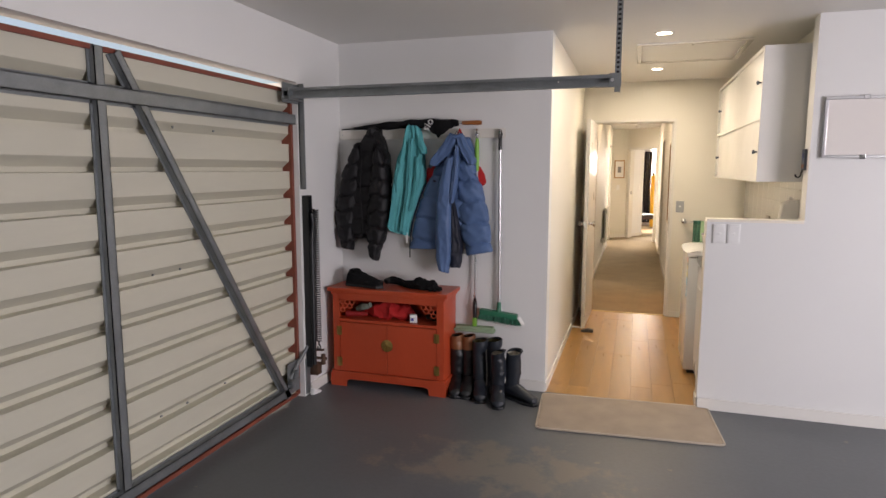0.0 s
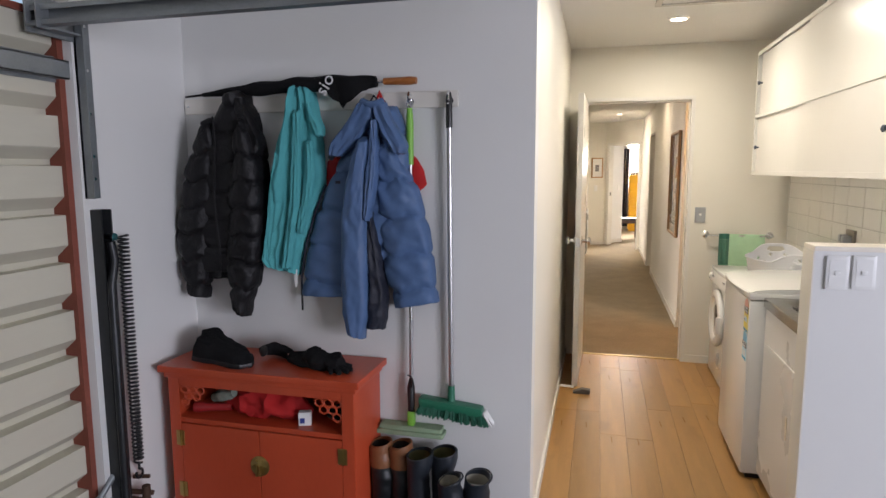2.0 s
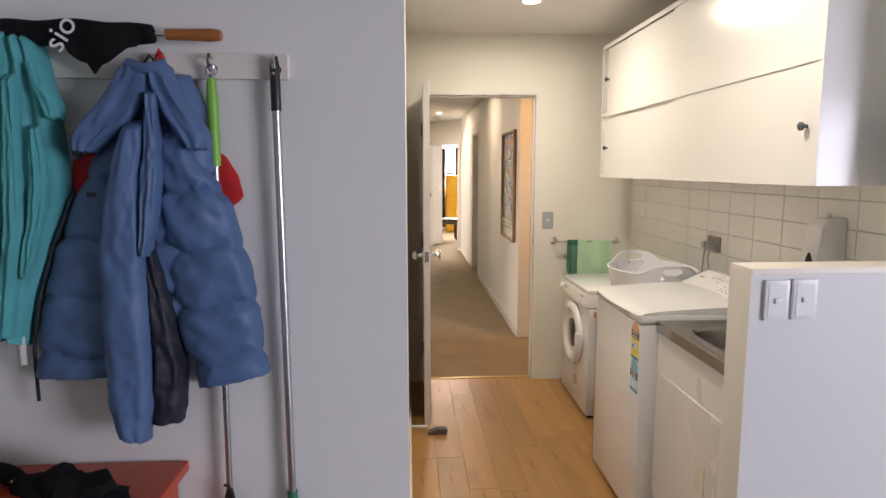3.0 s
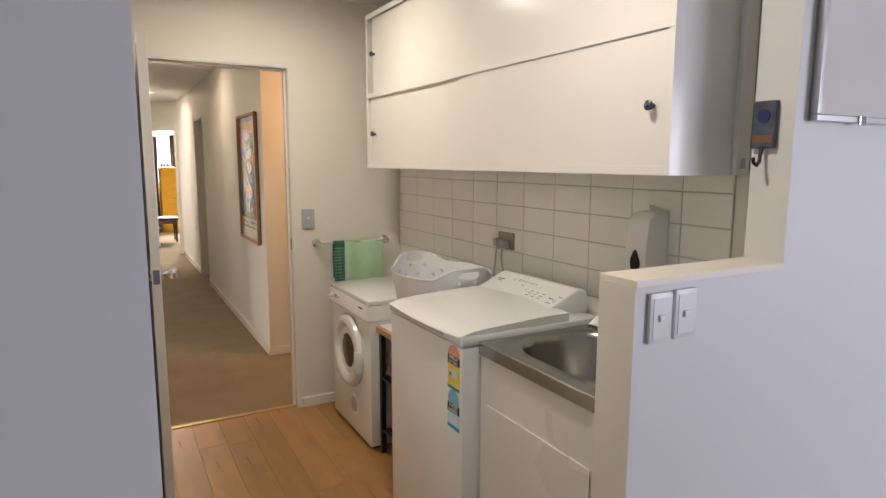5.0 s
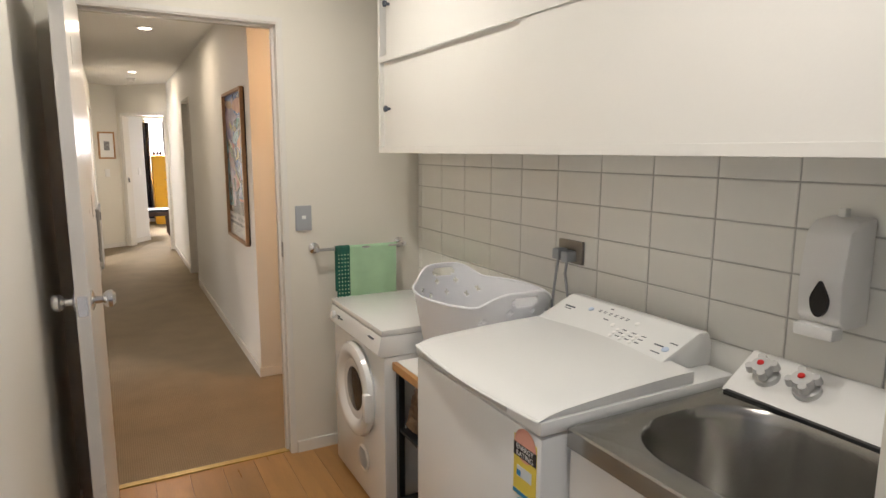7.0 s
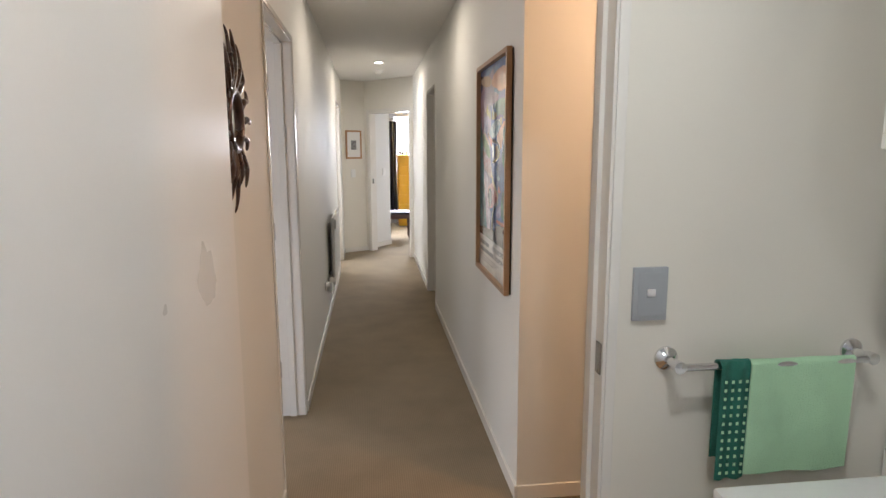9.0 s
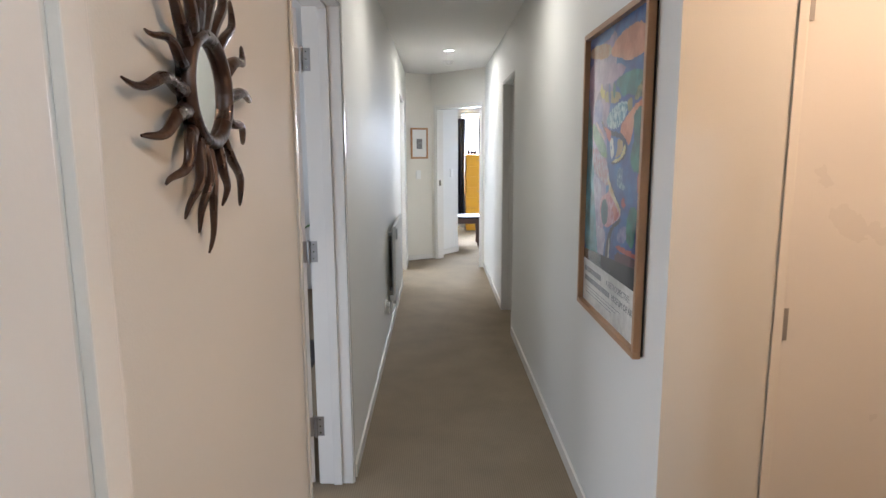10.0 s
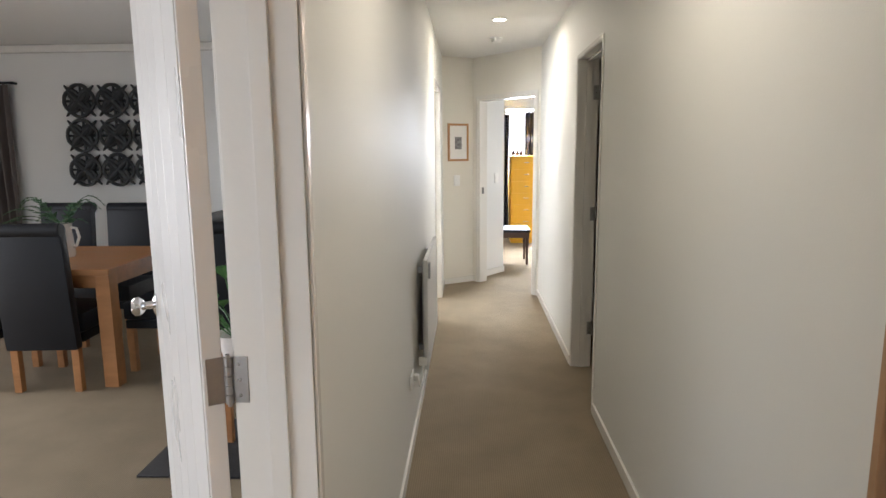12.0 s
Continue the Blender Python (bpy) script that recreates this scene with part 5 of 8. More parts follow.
part("hinge_plate", boxes((1.045, 1.062, 4.612, 4.6175, 1.475, 1.505), bevel=0.001), GREY_PLASTIC, cup)

# washing machine
wash = thing("washing_machine", (0.75, 5.44, 0), "white top-loading washing machine with a sloping lid and rating stickers", "washing machine")
WX, WY0, WY1 = 0.447, 5.152, 5.732
part("cabinet", boxes((WX, 1.04, WY0, WY1, 0.03, 0.884), bevel=0.010), APPLIANCE, wash, smooth=True)
part("plinth", boxes((WX + 0.03, 1.02, WY0 + 0.02, WY1 - 0.02, 0.0, 0.03)), BLACK_PLASTIC, wash)
part("top_deck", boxes((WX - 0.004, 1.045, WY0 - 0.002, WY1 + 0.002, 0.888, 0.922), bevel=0.010), APPLIANCE, wash, smooth=True)


def lid_place(u, v):
    y = WY0 + 0.004 + (WY1 - WY0 - 0.008) * v
    x = WX - 0.008 + 0.46 * u
    bow = -0.020 * math.sin(math.pi * v) * (1 - u) ** 2
    return (x + bow, y, 0.932 + 0.020 * math.sin(u * 1.5) + 0.010 * math.sin(math.pi * v) * (1 - (1 - u) ** 4) - 0.012 * (1 - min(1, u * 6)) ** 2)


lid = grid_sheet(24, 16, lid_place)
upper = set(lid.verts)
bmesh.ops.solidify(lid, geom=lid.faces[:], thickness=0.010)
lower = [v for v in lid.verts if v not in upper]
if sum(v.co.z for v in lower) / len(lower) > sum(v.co.z for v in upper) / len(upper):
    lower = list(upper)
for v in lower:
    v.co.z = 0.923
part("lid", lid, APPLIANCE, wash, smooth=True)
# a raised bar, no hollow: the recess's shade is put into its greyer colour
part("finger_recess", boxes((WX - 0.0065, WX + 0.004, WY0 + 0.12, WY1 - 0.05, 0.898, 0.914), bevel=0.003), surf("painted recess shade", (0.45, 0.45, 0.44), 0.5), wash)
console = part("console", prism([(0.845, 0.930), (0.870, 0.957), (1.000, 1.012), (1.035, 1.010), (1.05, 0.98), (1.05, 0.922), (0.85, 0.922)], WY0 + 0.075, WY1 - 0.012, "y", bevel=0.006), APPLIANCE, wash, smooth=True)
CON = lambda x, y, lift=0.0012: pose(x, y, 0.957 + (x - 0.870) * 0.055 / 0.130 + lift, 0, 0, 0) @ pose(0, 0, 0, 0, -22.9, 0) @ pose(0, 0, 0, 0, 0, -90)
PRINT = surf("dark grey print", (0.05, 0.06, 0.08), 0.5, bump=0)


def console_mark(name, rows, material):
    bm = bmesh.new()
    for x, y, w, h, r in rows:
        if r:
            bmesh.ops.create_circle(bm, cap_ends=False, segments=16, radius=r, matrix=CON(x, y))
            bmesh.ops.create_circle(bm, cap_ends=True, segments=16, radius=r * 0.72, matrix=CON(x, y))
        else:
            bmesh.ops.create_grid(bm, x_segments=1, y_segments=1, size=0.5, matrix=CON(x, y) @ Matrix.Diagonal((w, h, 1, 1)))
    return tagged(part(name, bm, material, console), "", kind="stuff")


random.seed(3)
rows = [(0.945, 5.66, 0.045, 0.007, 0), (0.935, 5.66, 0.03, 0.004, 0), (0.985, 5.52, 0.012, 0.005, 0), (0.94, 5.50, 0.02, 0.004, 0)]
for i in range(6):
    rows.append((0.962, 5.55 - 0.022 * i, 0.010, 0.0035, 0)), rows.append((0.968, 5.55 - 0.022 * i, 0.012, 0.003, 0))
for i in range(3):
    for k in range(3):
        rows.append((0.925 - 0.014 * k, 5.41 - 0.035 * i, 0.016, 0.004, 0))
rows += [(0.915, 5.28, 0.03, 0.005, 0), (0.935, 5.25, 0.025, 0.004, 0), (0.89, 5.27, 0.03, 0.004, 0)]
console_mark("printed_marks", rows, PRINT)
for i, (x, y, r) in enumerate([(0.962, 5.585, 0.009), (0.962, 5.40, 0.008), (0.93, 5.46, 0.008)] + [(0.920 - 0.014 * k, 5.43 - 0.035 * q, 0.006) for q in range(3) for k in range(3)] + [(0.91, 5.255, 0.010)]):
    b = lathe([(0.0, 0.0), (r, 0.0), (r * 0.95, 0.002), (0.0, 0.003)], CON(x, y, 0.0).translation, (-0.39, 0, 0.92), 14)
    part("button", b, surf("pale blue button", (0.45, 0.55, 0.68), 0.4) if i in (0, 12) else WHITE_PLASTIC, console, smooth=True)
# rating stickers on the front
RX = WX - 0.0012
sticker = part("energy_sticker", boxes((RX, WX + 0.002, 5.165, 5.245, 0.725, 0.862)), surf("yellow sticker", (0.75, 0.60, 0.09), 0.4, var=0.04), wash, "yellow energy rating sticker")
part("sticker_band", boxes((RX - 0.0008, RX, 5.165, 5.245, 0.815, 0.845)), surf("black print", (0.01, 0.01, 0.012), 0.4), sticker)
part("sticker_fan", lathe([(0.0, 0), (0.038, 0), (0.038, 0.001), (0, 0.001)], (RX + 0.0004, 5.205, 0.846), (-1, 0, 0), 24), surf("pink print", (0.72, 0.36, 0.28), 0.5), sticker)
part("sticker_panel", boxes((RX - 0.0008, RX, 5.180, 5.232, 0.770, 0.795)), surf("pale print", (0.60, 0.66, 0.70), 0.5), sticker)
part("sticker_rating", boxes((RX - 0.0014, RX - 0.0008, 5.218, 5.232, 0.772, 0.785)), surf("blue print bar", (0.02, 0.22, 0.50), 0.5), sticker)
part("sticker_foot", boxes((RX - 0.0008, RX, 5.165, 5.245, 0.727, 0.737)), surf("blue print bar", (0.02, 0.22, 0.42), 0.5), sticker)
SIDE = lambda y, z: pose(RX - 0.0012, y, z, 90, 0, -90)
lettering("wording", "ENERGY", 0.0165, SIDE(5.205, 0.8375), PRINT_WHITE, sticker, 0.0003)
lettering("wording", "RATING", 0.0165, SIDE(5.205, 0.8225), PRINT_WHITE, sticker, 0.0003)
sticker2 = part("water_sticker", boxes((RX, WX + 0.002, 5.165, 5.245, 0.585, 0.700)), surf("pale blue sticker", (0.42, 0.66, 0.76), 0.4, var=0.04), wash, "pale blue water rating sticker")
part("sticker_band", boxes((RX - 0.0008, RX, 5.165, 5.245, 0.645, 0.675)), surf("black print", (0.01, 0.01, 0.012), 0.4), sticker2)
part("sticker_fan", lathe([(0.0, 0), (0.036, 0), (0.036, 0.001), (0, 0.001)], (RX + 0.0004, 5.205, 0.690), (-1, 0, 0), 24), surf("mid blue print", (0.20, 0.46, 0.62), 0.5), sticker2)
part("sticker_panel", boxes((RX - 0.0008, RX, 5.180, 5.232, 0.605, 0.632)), surf("pale print", (0.60, 0.66, 0.70), 0.5), sticker2)
part("sticker_foot", boxes((RX - 0.0008, RX, 5.165, 5.245, 0.587, 0.600)), surf("blue print bar", (0.02, 0.30, 0.50), 0.5), sticker2)
lettering("wording", "WATER", 0.0165, SIDE(5.205, 0.6675), PRINT_WHITE, sticker2, 0.0003)
lettering("wording", "RATING", 0.0165, SIDE(5.205, 0.6525), PRINT_WHITE, sticker2, 0.0003)

# clothes dryer
dry = thing("clothes_dryer", (0.80, 6.565, 0), "white front-loading clothes dryer with a round door", "clothes dryer")
TX, TY0, TY1 = 0.572, 6.275, 6.862
part("cabinet", boxes((TX, 1.05, TY0, TY1, 0.025, 0.690), bevel=0.010), APPLIANCE, dry, smooth=True)
part("foot", boxes((TX + 0.02, TX + 0.06, TY0 + 0.03, TY0 + 0.07, 0, 0.025), bevel=0.002), BLACK_PLASTIC, dry)
part("foot", boxes((TX + 0.02, TX + 0.06, TY1 - 0.07, TY1 - 0.03, 0, 0.025), bevel=0.002), BLACK_PLASTIC, dry)
part("foot", boxes((0.98, 1.02, TY0 + 0.03, TY0 + 0.07, 0, 0.025), bevel=0.002), BLACK_PLASTIC, dry)
part("foot", boxes((0.98, 1.02, TY1 - 0.07, TY1 - 0.03, 0, 0.025), bevel=0.002), BLACK_PLASTIC, dry)
part("top", boxes((TX - 0.010, 1.055, TY0 - 0.003, TY1 + 0.003, 0.775, 0.800), bevel=0.008), APPLIANCE, dry, smooth=True)
part("control_panel", prism([(TX - 0.012, 0.692), (TX - 0.026, 0.705), (TX - 0.010, 0.774), (1.05, 0.774), (1.05, 0.692)], TY0 - 0.002, TY1 + 0.002, "y", bevel=0.004), APPLIANCE, dry, smooth=True)
part("selector_dial", lathe([(0.0, 0), (0.018, 0), (0.016, 0.012), (0.0, 0.013)], (TX - 0.019, 6.80, 0.738), (-1, 0, 0.22), 20), WHITE_PLASTIC, dry, smooth=True)
bm = bmesh.new()
for y, z, w in ((6.74, 0.745, 0.03), (6.74, 0.735, 0.02), (6.70, 0.74, 0.02), (6.36, 0.752, 0.05), (6.36, 0.715, 0.04), (6.36, 0.705, 0.03)):
    box(bm, TX - 0.022, TX - 0.0145, y - w / 2, y + w / 2, z - 0.002, z + 0.002)
tagged(part("printed_marks", bm, PRINT, dry), kind="stuff")
DC = (TX, 6.555, 0.475)
dd = part("dryer_door", lathe([(0.125, 0.0), (0.192, 0.0), (0.200, 0.012), (0.194, 0.030), (0.170, 0.040), (0.148, 0.036), (0.128, 0.018), (0.125, 0.0)][:-1], DC, (-1, 0, 0), 40), APPLIANCE, dry, smooth=True)
part("door_window", lathe([(0.0, 0.026), (0.07, 0.022), (0.128, 0.012), (0.128, 0.008), (0.0, 0.010)], DC, (-1, 0, 0), 32), surf("dark smoked glass", (0.045, 0.032, 0.024), 0.06, var=0.3, scale=10, fine=60, bump=0), dd, "dark smoked glass", smooth=True)
part("door_latch", boxes((TX - 0.052, TX - 0.020, 6.352, 6.385, 0.405, 0.520), bevel=0.010), APPLIANCE, dd, smooth=True)
vent = part("air_vent", lathe([(0.0, 0.002), (0.052, 0.002), (0.056, 0.0), (0.058, 0.004), (0.050, 0.006), (0.0, 0.0055)], (TX, 6.50, 0.185), (-1, 0, 0), 28), WHITE_PLASTIC, dry, smooth=True)
for k in range(7):
    z = -0.036 + 0.012 * k
    h = math.sqrt(0.046 ** 2 - z * z)
    part("slat", boxes((TX - 0.009, TX - 0.005, 6.50 - h, 6.50 + h, 0.185 + z - 0.002, 0.185 + z + 0.002)), GREY_PLASTIC, vent)

# narrow bench between the machines
bench = thing("shelf_bench", (0.8, 6.0, 0), "black metal shelf frame with a wooden top between the machines", "shelf")
part("wooden_top", boxes((0.60, 1.04, 5.745, 6.262, 0.645, 0.675), bevel=0.003), surf("honey pine", (0.42, 0.22, 0.08), 0.45, var=0.2, scale=3, fine=40, bump=0.05, stretch=(6, 1, 6)), bench)
part("top_liner", boxes((0.618, 1.03, 5.75, 6.258, 0.6755, 0.678)), WHITE_PLASTIC, bench, "white liner on the top")
for x in (0.615, 1.01):
    for y in (5.76, 6.235):
        part("leg", boxes((x, x + 0.025, y, y + 0.025, 0.0, 0.645), bevel=0.002), BLACK_STEEL, bench)
for z in (0.12, 0.40):
    part("shelf_board", boxes((0.62, 1.03, 5.786, 6.234, z, z + 0.012)), BLACK_STEEL, bench)
stack = thing("shelf_clutter", (0.72, 6.1, 0.412), "wicker basket standing on the dark shelf", "basket")
wick = part("wicker_body", clump([(0.66, 6.16, 0.43), (0.70, 6.15, 0.50), (0.70, 6.12, 0.60)], [0.05, 0.07, 0.06], 4, 0.25, 30), surf("brown wicker", (0.12, 0.07, 0.035), 0.7, var=0.5, scale=30, fine=90, bump=0.5), stack, smooth=True)
rest(wick, 0.4125)

# laundry tub
tub = thing("laundry_tub", (0.78, 4.86, 0), "white laundry tub cabinet with a stainless steel sink", "laundry tub")
SX, SY0, SY1 = 0.515, 4.575, 5.140
TUB_STEEL = surf("white cabinet steel", (0.71, 0.69, 0.65), 0.28, var=0.02, scale=3, fine=200, bump=0.02)
part("front_panel", boxes((SX, SX + 0.012, SY0, SY1, 0.06, 0.862)), TUB_STEEL, tub)
part("side_panel", boxes((SX + 0.0125, 1.085, SY0, SY0 + 0.012, 0.06, 0.862)), TUB_STEEL, tub)
part("side_panel", boxes((SX + 0.0125, 1.085, SY1 - 0.012, SY1, 0.06, 0.862)), TUB_STEEL, tub)
part("back_panel", boxes((1.073, 1.085, SY0 + 0.0125, SY1 - 0.0125, 0.06, 0.862)), TUB_STEEL, tub)
part("base_panel", boxes((SX + 0.0125, 1.0725, SY0 + 0.0125, SY1 - 0.0125, 0.06, 0.08)), TUB_STEEL, tub)
part("kick_plate", boxes((SX + 0.04, 1.08, SY0 + 0.01, SY1 - 0.01, 0.0, 0.06)), BLACK_PLASTIC, tub)
dpanel = part("access_panel", boxes((SX - 0.006, SX - 0.0005, SY0 + 0.03, SY1 - 0.045, 0.09, 0.700), bevel=0.002), surf("white cabinet panel", (0.71, 0.69, 0.65), 0.28, var=0.02, scale=3, fine=200, bump=0.02), tub)
part("finger_slot", boxes((SX - 0.009, SX - 0.006, 4.70, 4.72, 0.40, 0.50), bevel=0.001), surf("cream plastic", (0.66, 0.58, 0.45), 0.4), dpanel, "cream plastic finger slot")
# steel top with a pressed bowl
BX0, BX1, BY0, BY1, BR = 0.575, 0.960, 4.620, 5.095, 0.165


def bowl_ring(x0, x1, y0, y1, r, z, n=9):
    out = []
    for cx, cy, a0 in ((x1 - r, y1 - r, 0), (x0 + r, y1 - r, 90), (x0 + r, y0 + r, 180), (x1 - r, y0 + r, 270)):
        for k in range(n):
            a = radians(a0 + 90 * k / (n - 1))
            out.append((cx + r * math.cos(a), cy + r * math.sin(a), z))
    return out


bm = bmesh.new()
SZT = 0.905
rings = [bowl_ring(SX - 0.012, 1.06, SY0 - 0.005, SY1 + 0.003, 0.006, SZT - 0.042), bowl_ring(SX - 0.012, 1.06, SY0 - 0.005, SY1 + 0.003, 0.006, SZT - 0.004), bowl_ring(SX - 0.008, 1.056, SY0 - 0.001, SY1 - 0.001, 0.006, SZT),
         bowl_ring(BX0 - 0.012, BX1 + 0.012, BY0 - 0.012, BY1 + 0.012, BR + 0.012, SZT - 0.001), bowl_ring(BX0 - 0.003, BX1 + 0.003, BY0 - 0.003, BY1 + 0.003, BR, SZT - 0.006), bowl_ring(BX0 + 0.004, BX1 - 0.004, BY0 + 0.004, BY1 - 0.004, BR, SZT - 0.03),
         bowl_ring(BX0 + 0.022, BX1 - 0.022, BY0 + 0.022, BY1 - 0.022, BR - 0.01, SZT - 0.20), bowl_ring(BX0 + 0.05, BX1 - 0.05, BY0 + 0.05, BY1 - 0.05, BR - 0.03, SZT - 0.245), bowl_ring(BX0 + 0.15, BX1 - 0.15, BY0 + 0.19, BY1 - 0.19, 0.03, SZT - 0.252)]
vr = [[bm.verts.new(p) for p in ring] for ring in rings]
for a, b in zip(vr, vr[1:]):
    for i in range(len(a)):
        bm.faces.new((a[i], a[(i + 1) % len(a)], b[(i + 1) % len(b)], b[i]))
bm.faces.new(vr[-1])
bmesh.ops.recalc_face_normals(bm, faces=bm.faces)
steel_top = part("steel_sink", bm, STEEL, tub, "brushed stainless steel sink top", smooth=True)
part("waste", lathe([(0.0, 0.002), (0.025, 0.002), (0.034, 0.004), (0.036, 0.0)], (0.77, 4.86, SZT - 0.252), (0, 0, 1), 20), CHROME, steel_top, smooth=True)
# no hole in the bowl: the overflow's inner shade is a near-black block
part("overflow", boxes((0.800, 0.830, BY0 + 0.020, BY0 + 0.026, 0.840, 0.862), bevel=0.004), DARK, steel_top, "dark block painted as the shade in the square overflow slot")
tap_panel = part("tap_panel", prism([(0.962, 0.906), (0.972, 0.915), (1.075, 0.985), (1.085, 0.985), (1.085, 0.906)], SY0 + 0.03, SY1 - 0.012, "y", bevel=0.004), WHITE_PLASTIC, tub, "white sloping tap panel", smooth=True)
part("panel_lip", boxes((0.952, 0.966, SY0 + 0.025, SY1 - 0.025, 0.9035, 0.912), bevel=0.002), BLACK_PLASTIC, tub)
for y in (5.055, 4.96):
    tap = lathe([(0.0, 0.0), (0.030, 0.0), (0.028, 0.012), (0.018, 0.016), (0.018, 0.026), (0.024, 0.030), (0.022, 0.046), (0.0, 0.050)], (1.022, y, 0.948), (-0.56, 0, 0.83), 20)
    q = Vector((-0.56, 0, 0.83)).to_track_quat("Z", "Y")
    for k in range(4):
        a = k * math.tau / 4 + 0.5
        c = Vector((1.022, y, 0.948)) + q @ Vector((0.026 * math.cos(a), 0.026 * math.sin(a), 0.038))
        rod(tap, c - q @ Vector((0, 0, 0.010)), c + q @ Vector((0, 0, 0.008)), 0.011, 0.009, seg=10)
    tap = part("tap_knob", tap, surf("pearl grey plastic", (0.52, 0.52, 0.51), 0.3), tap_panel, "pearl grey tap knob", smooth=True)
    bm = lathe([(0.0, 0), (0.008, 0), (0.007, 0.002), (0, 0.0025)], Vector((1.022, y, 0.948)) + q @ Vector((0, 0, 0.0505)), (-0.56, 0, 0.83), 14)
    dot = new("red_dot", mesh_of("red_dot", bm, surf("red dot", (0.55, 0.02, 0.02), 0.3), True))
    dot.parent, dot.location = tap_panel, (0, 0, 0)

# laundry basket on the dryer and bench top
basket = thing("laundry_basket", (0.835, 6.02, 0.678), "translucent white plastic laundry basket with pierced crosses", "laundry basket")
BKC, BKA, BKB = (0.835, 6.02), 0.222, 0.285
BASKET = surf("frosted white plastic", (0.84, 0.85, 0.88), 0.35, var=0.02, scale=6, fine=200, bump=0.01)
BASKET.node_tree.nodes["Principled BSDF"].inputs["Transmission Weight"].default_value = 0.15


def basket_place(u, v):
    a = u * math.tau
    f = 0.76 + 0.24 * v
    end = max(0, abs(math.sin(a)) - 0.72) / 0.28
    z = 0.680 + v * (0.296 + 0.052 * (1 - math.cos(math.pi * min(1, end))) / 2)
    return (BKC[0] + BKA * f * math.cos(a), BKC[1] + BKB * f * math.sin(a), z)


NU, NV = 192, 46
body = grid_sheet(NU, NV, basket_place, close_u=True)
gone = []
PLUS = ((0, 0), (1, 0), (-1, 0), (0, 1), (0, -1))
for n, f in enumerate(body.faces):
    row, col = divmod(n, NU)
    c = f.calc_center_median()
    a = (col + 0.5) / NU * math.tau
    # an oval grip in each end lobe, and small pierced crosses in rows that thicken towards the ends
    if ((math.cos(a) / 0.23) ** 2 + ((c.z - 0.998) / 0.018) ** 2) < 1:
        gone.append(f)
        continue
    for at, (step, off, ends) in {37: (12, 4, 0.55), 31: (12, 10, 0.86), 13: (8, 2, 0.0)}.items():
        k = (col - off) % step
        k = k - step if k > step / 2 else k
        if (k, row - at) in PLUS and abs(math.sin(a)) >= ends:
            gone.append(f)
            break
bmesh.ops.delete(body, geom=gone, context="FACES")
wall_of = part("basket_wall", body, BASKET, basket, smooth=True)
skin = wall_of.modifiers.new("thickness", "SOLIDIFY")
skin.thickness = 0.003
bf = part("basket_floor", lathe([(0.0, 0.0), (0.82, 0.0), (0.82, 0.004), (0.0, 0.004)], (0, 0, 0)), BASKET, basket)
bf.data.transform(Matrix.Translation((BKC[0], BKC[1], 0.6785)) @ Matrix.Diagonal((BKA, BKB, 1, 1)))
part("rim", tube([basket_place(k / 64, 1.0) for k in range(65)], 0.005, 8), BASKET, basket, smooth=True)

# towel rail and towel
trail = thing("towel_rail", (0.755, 7.0, 1.01), "chrome towel rail on the cream wall", "towel rail")
for x in (0.535, 0.975):
    part("rose", lathe([(0.0, 0.0), (0.026, 0.0), (0.026, 0.006), (0.018, 0.012), (0.010, 0.016), (0.009, 0.045), (0.013, 0.050), (0.013, 0.068), (0.0, 0.070)], (x, 7.03, 1.01), (0, -1, 0), 22), CHROME, trail, smooth=True)
part("bar", rods(((0.535, 6.970, 1.008), (0.975, 6.970, 1.008), 0.008)), CHROME, trail, smooth=True)
TOWEL = surf("mint green towelling", (0.46, 0.70, 0.46), 0.95, var=0.08, scale=12, fine=350, bump=0.5, spec=0.1)
towel = thing("hand_towel", (0.78, 6.97, 0.76), "mint green hand towel with a dark green border", "towel")


def hang(x0, x1, z0, back, out=0.010):
    """Cloth folded over the rail between two places along it."""
    def place(u, v):
        s = v * 2
        x = x0 + (x1 - x0) * u
        wave = 0.004 * math.sin(u * 11 + v * 2)
        if s < 0.92:
            f = s / 0.92
            return (x, 6.970 - out - wave, z0 + (1.01 - z0) * f)
        if s < 1.08:
            a = math.pi * (s - 0.92) / 0.16
            return (x, 6.970 - out * math.cos(a) - wave * math.cos(a), 1.01 + out * math.sin(a))
        f = (s - 1.08) / 0.92
        return (x, 6.970 + out, 1.01 - (1.01 - back) * f)
    bm = grid_sheet(24, 60, place)
    bmesh.ops.solidify(bm, geom=bm.faces[:], thickness=0.004)
    return bm


part("cloth", hang(0.690, 0.932, 0.765, 0.80), TOWEL, towel, smooth=True)
band = part("border", hang(0.622, 0.6895, 0.758, 0.80, 0.0125), surf("dark green woven border", (0.025, 0.14, 0.10), 0.9, var=0.3, scale=20, fine=300, bump=0.4), towel, "dark green woven border", smooth=True)
for i in range(4):
    for k in range(12):
        x, z = 0.632 + 0.0155 * i, 0.775 + 0.0185 * k
        part("woven_square", boxes((x - 0.0026, x + 0.0026, 6.9520, 6.9535, z - 0.0032, z + 0.0032)), TOWEL, band)

# soap dispenser, power point
soap = thing("soap_dispenser", (1.09, 4.97, 1.12), "white wall soap dispenser with a dark teardrop window", "soap dispenser")
part("dispenser_body", prism([(1.088, 1.105), (1.085, 1.335), (1.02, 1.328), (0.992, 1.305), (0.978, 1.20), (0.985, 1.125), (1.005, 1.105)], 4.888, 4.980, "y", bevel=0.010), WHITE_PLASTIC, soap, smooth=True)
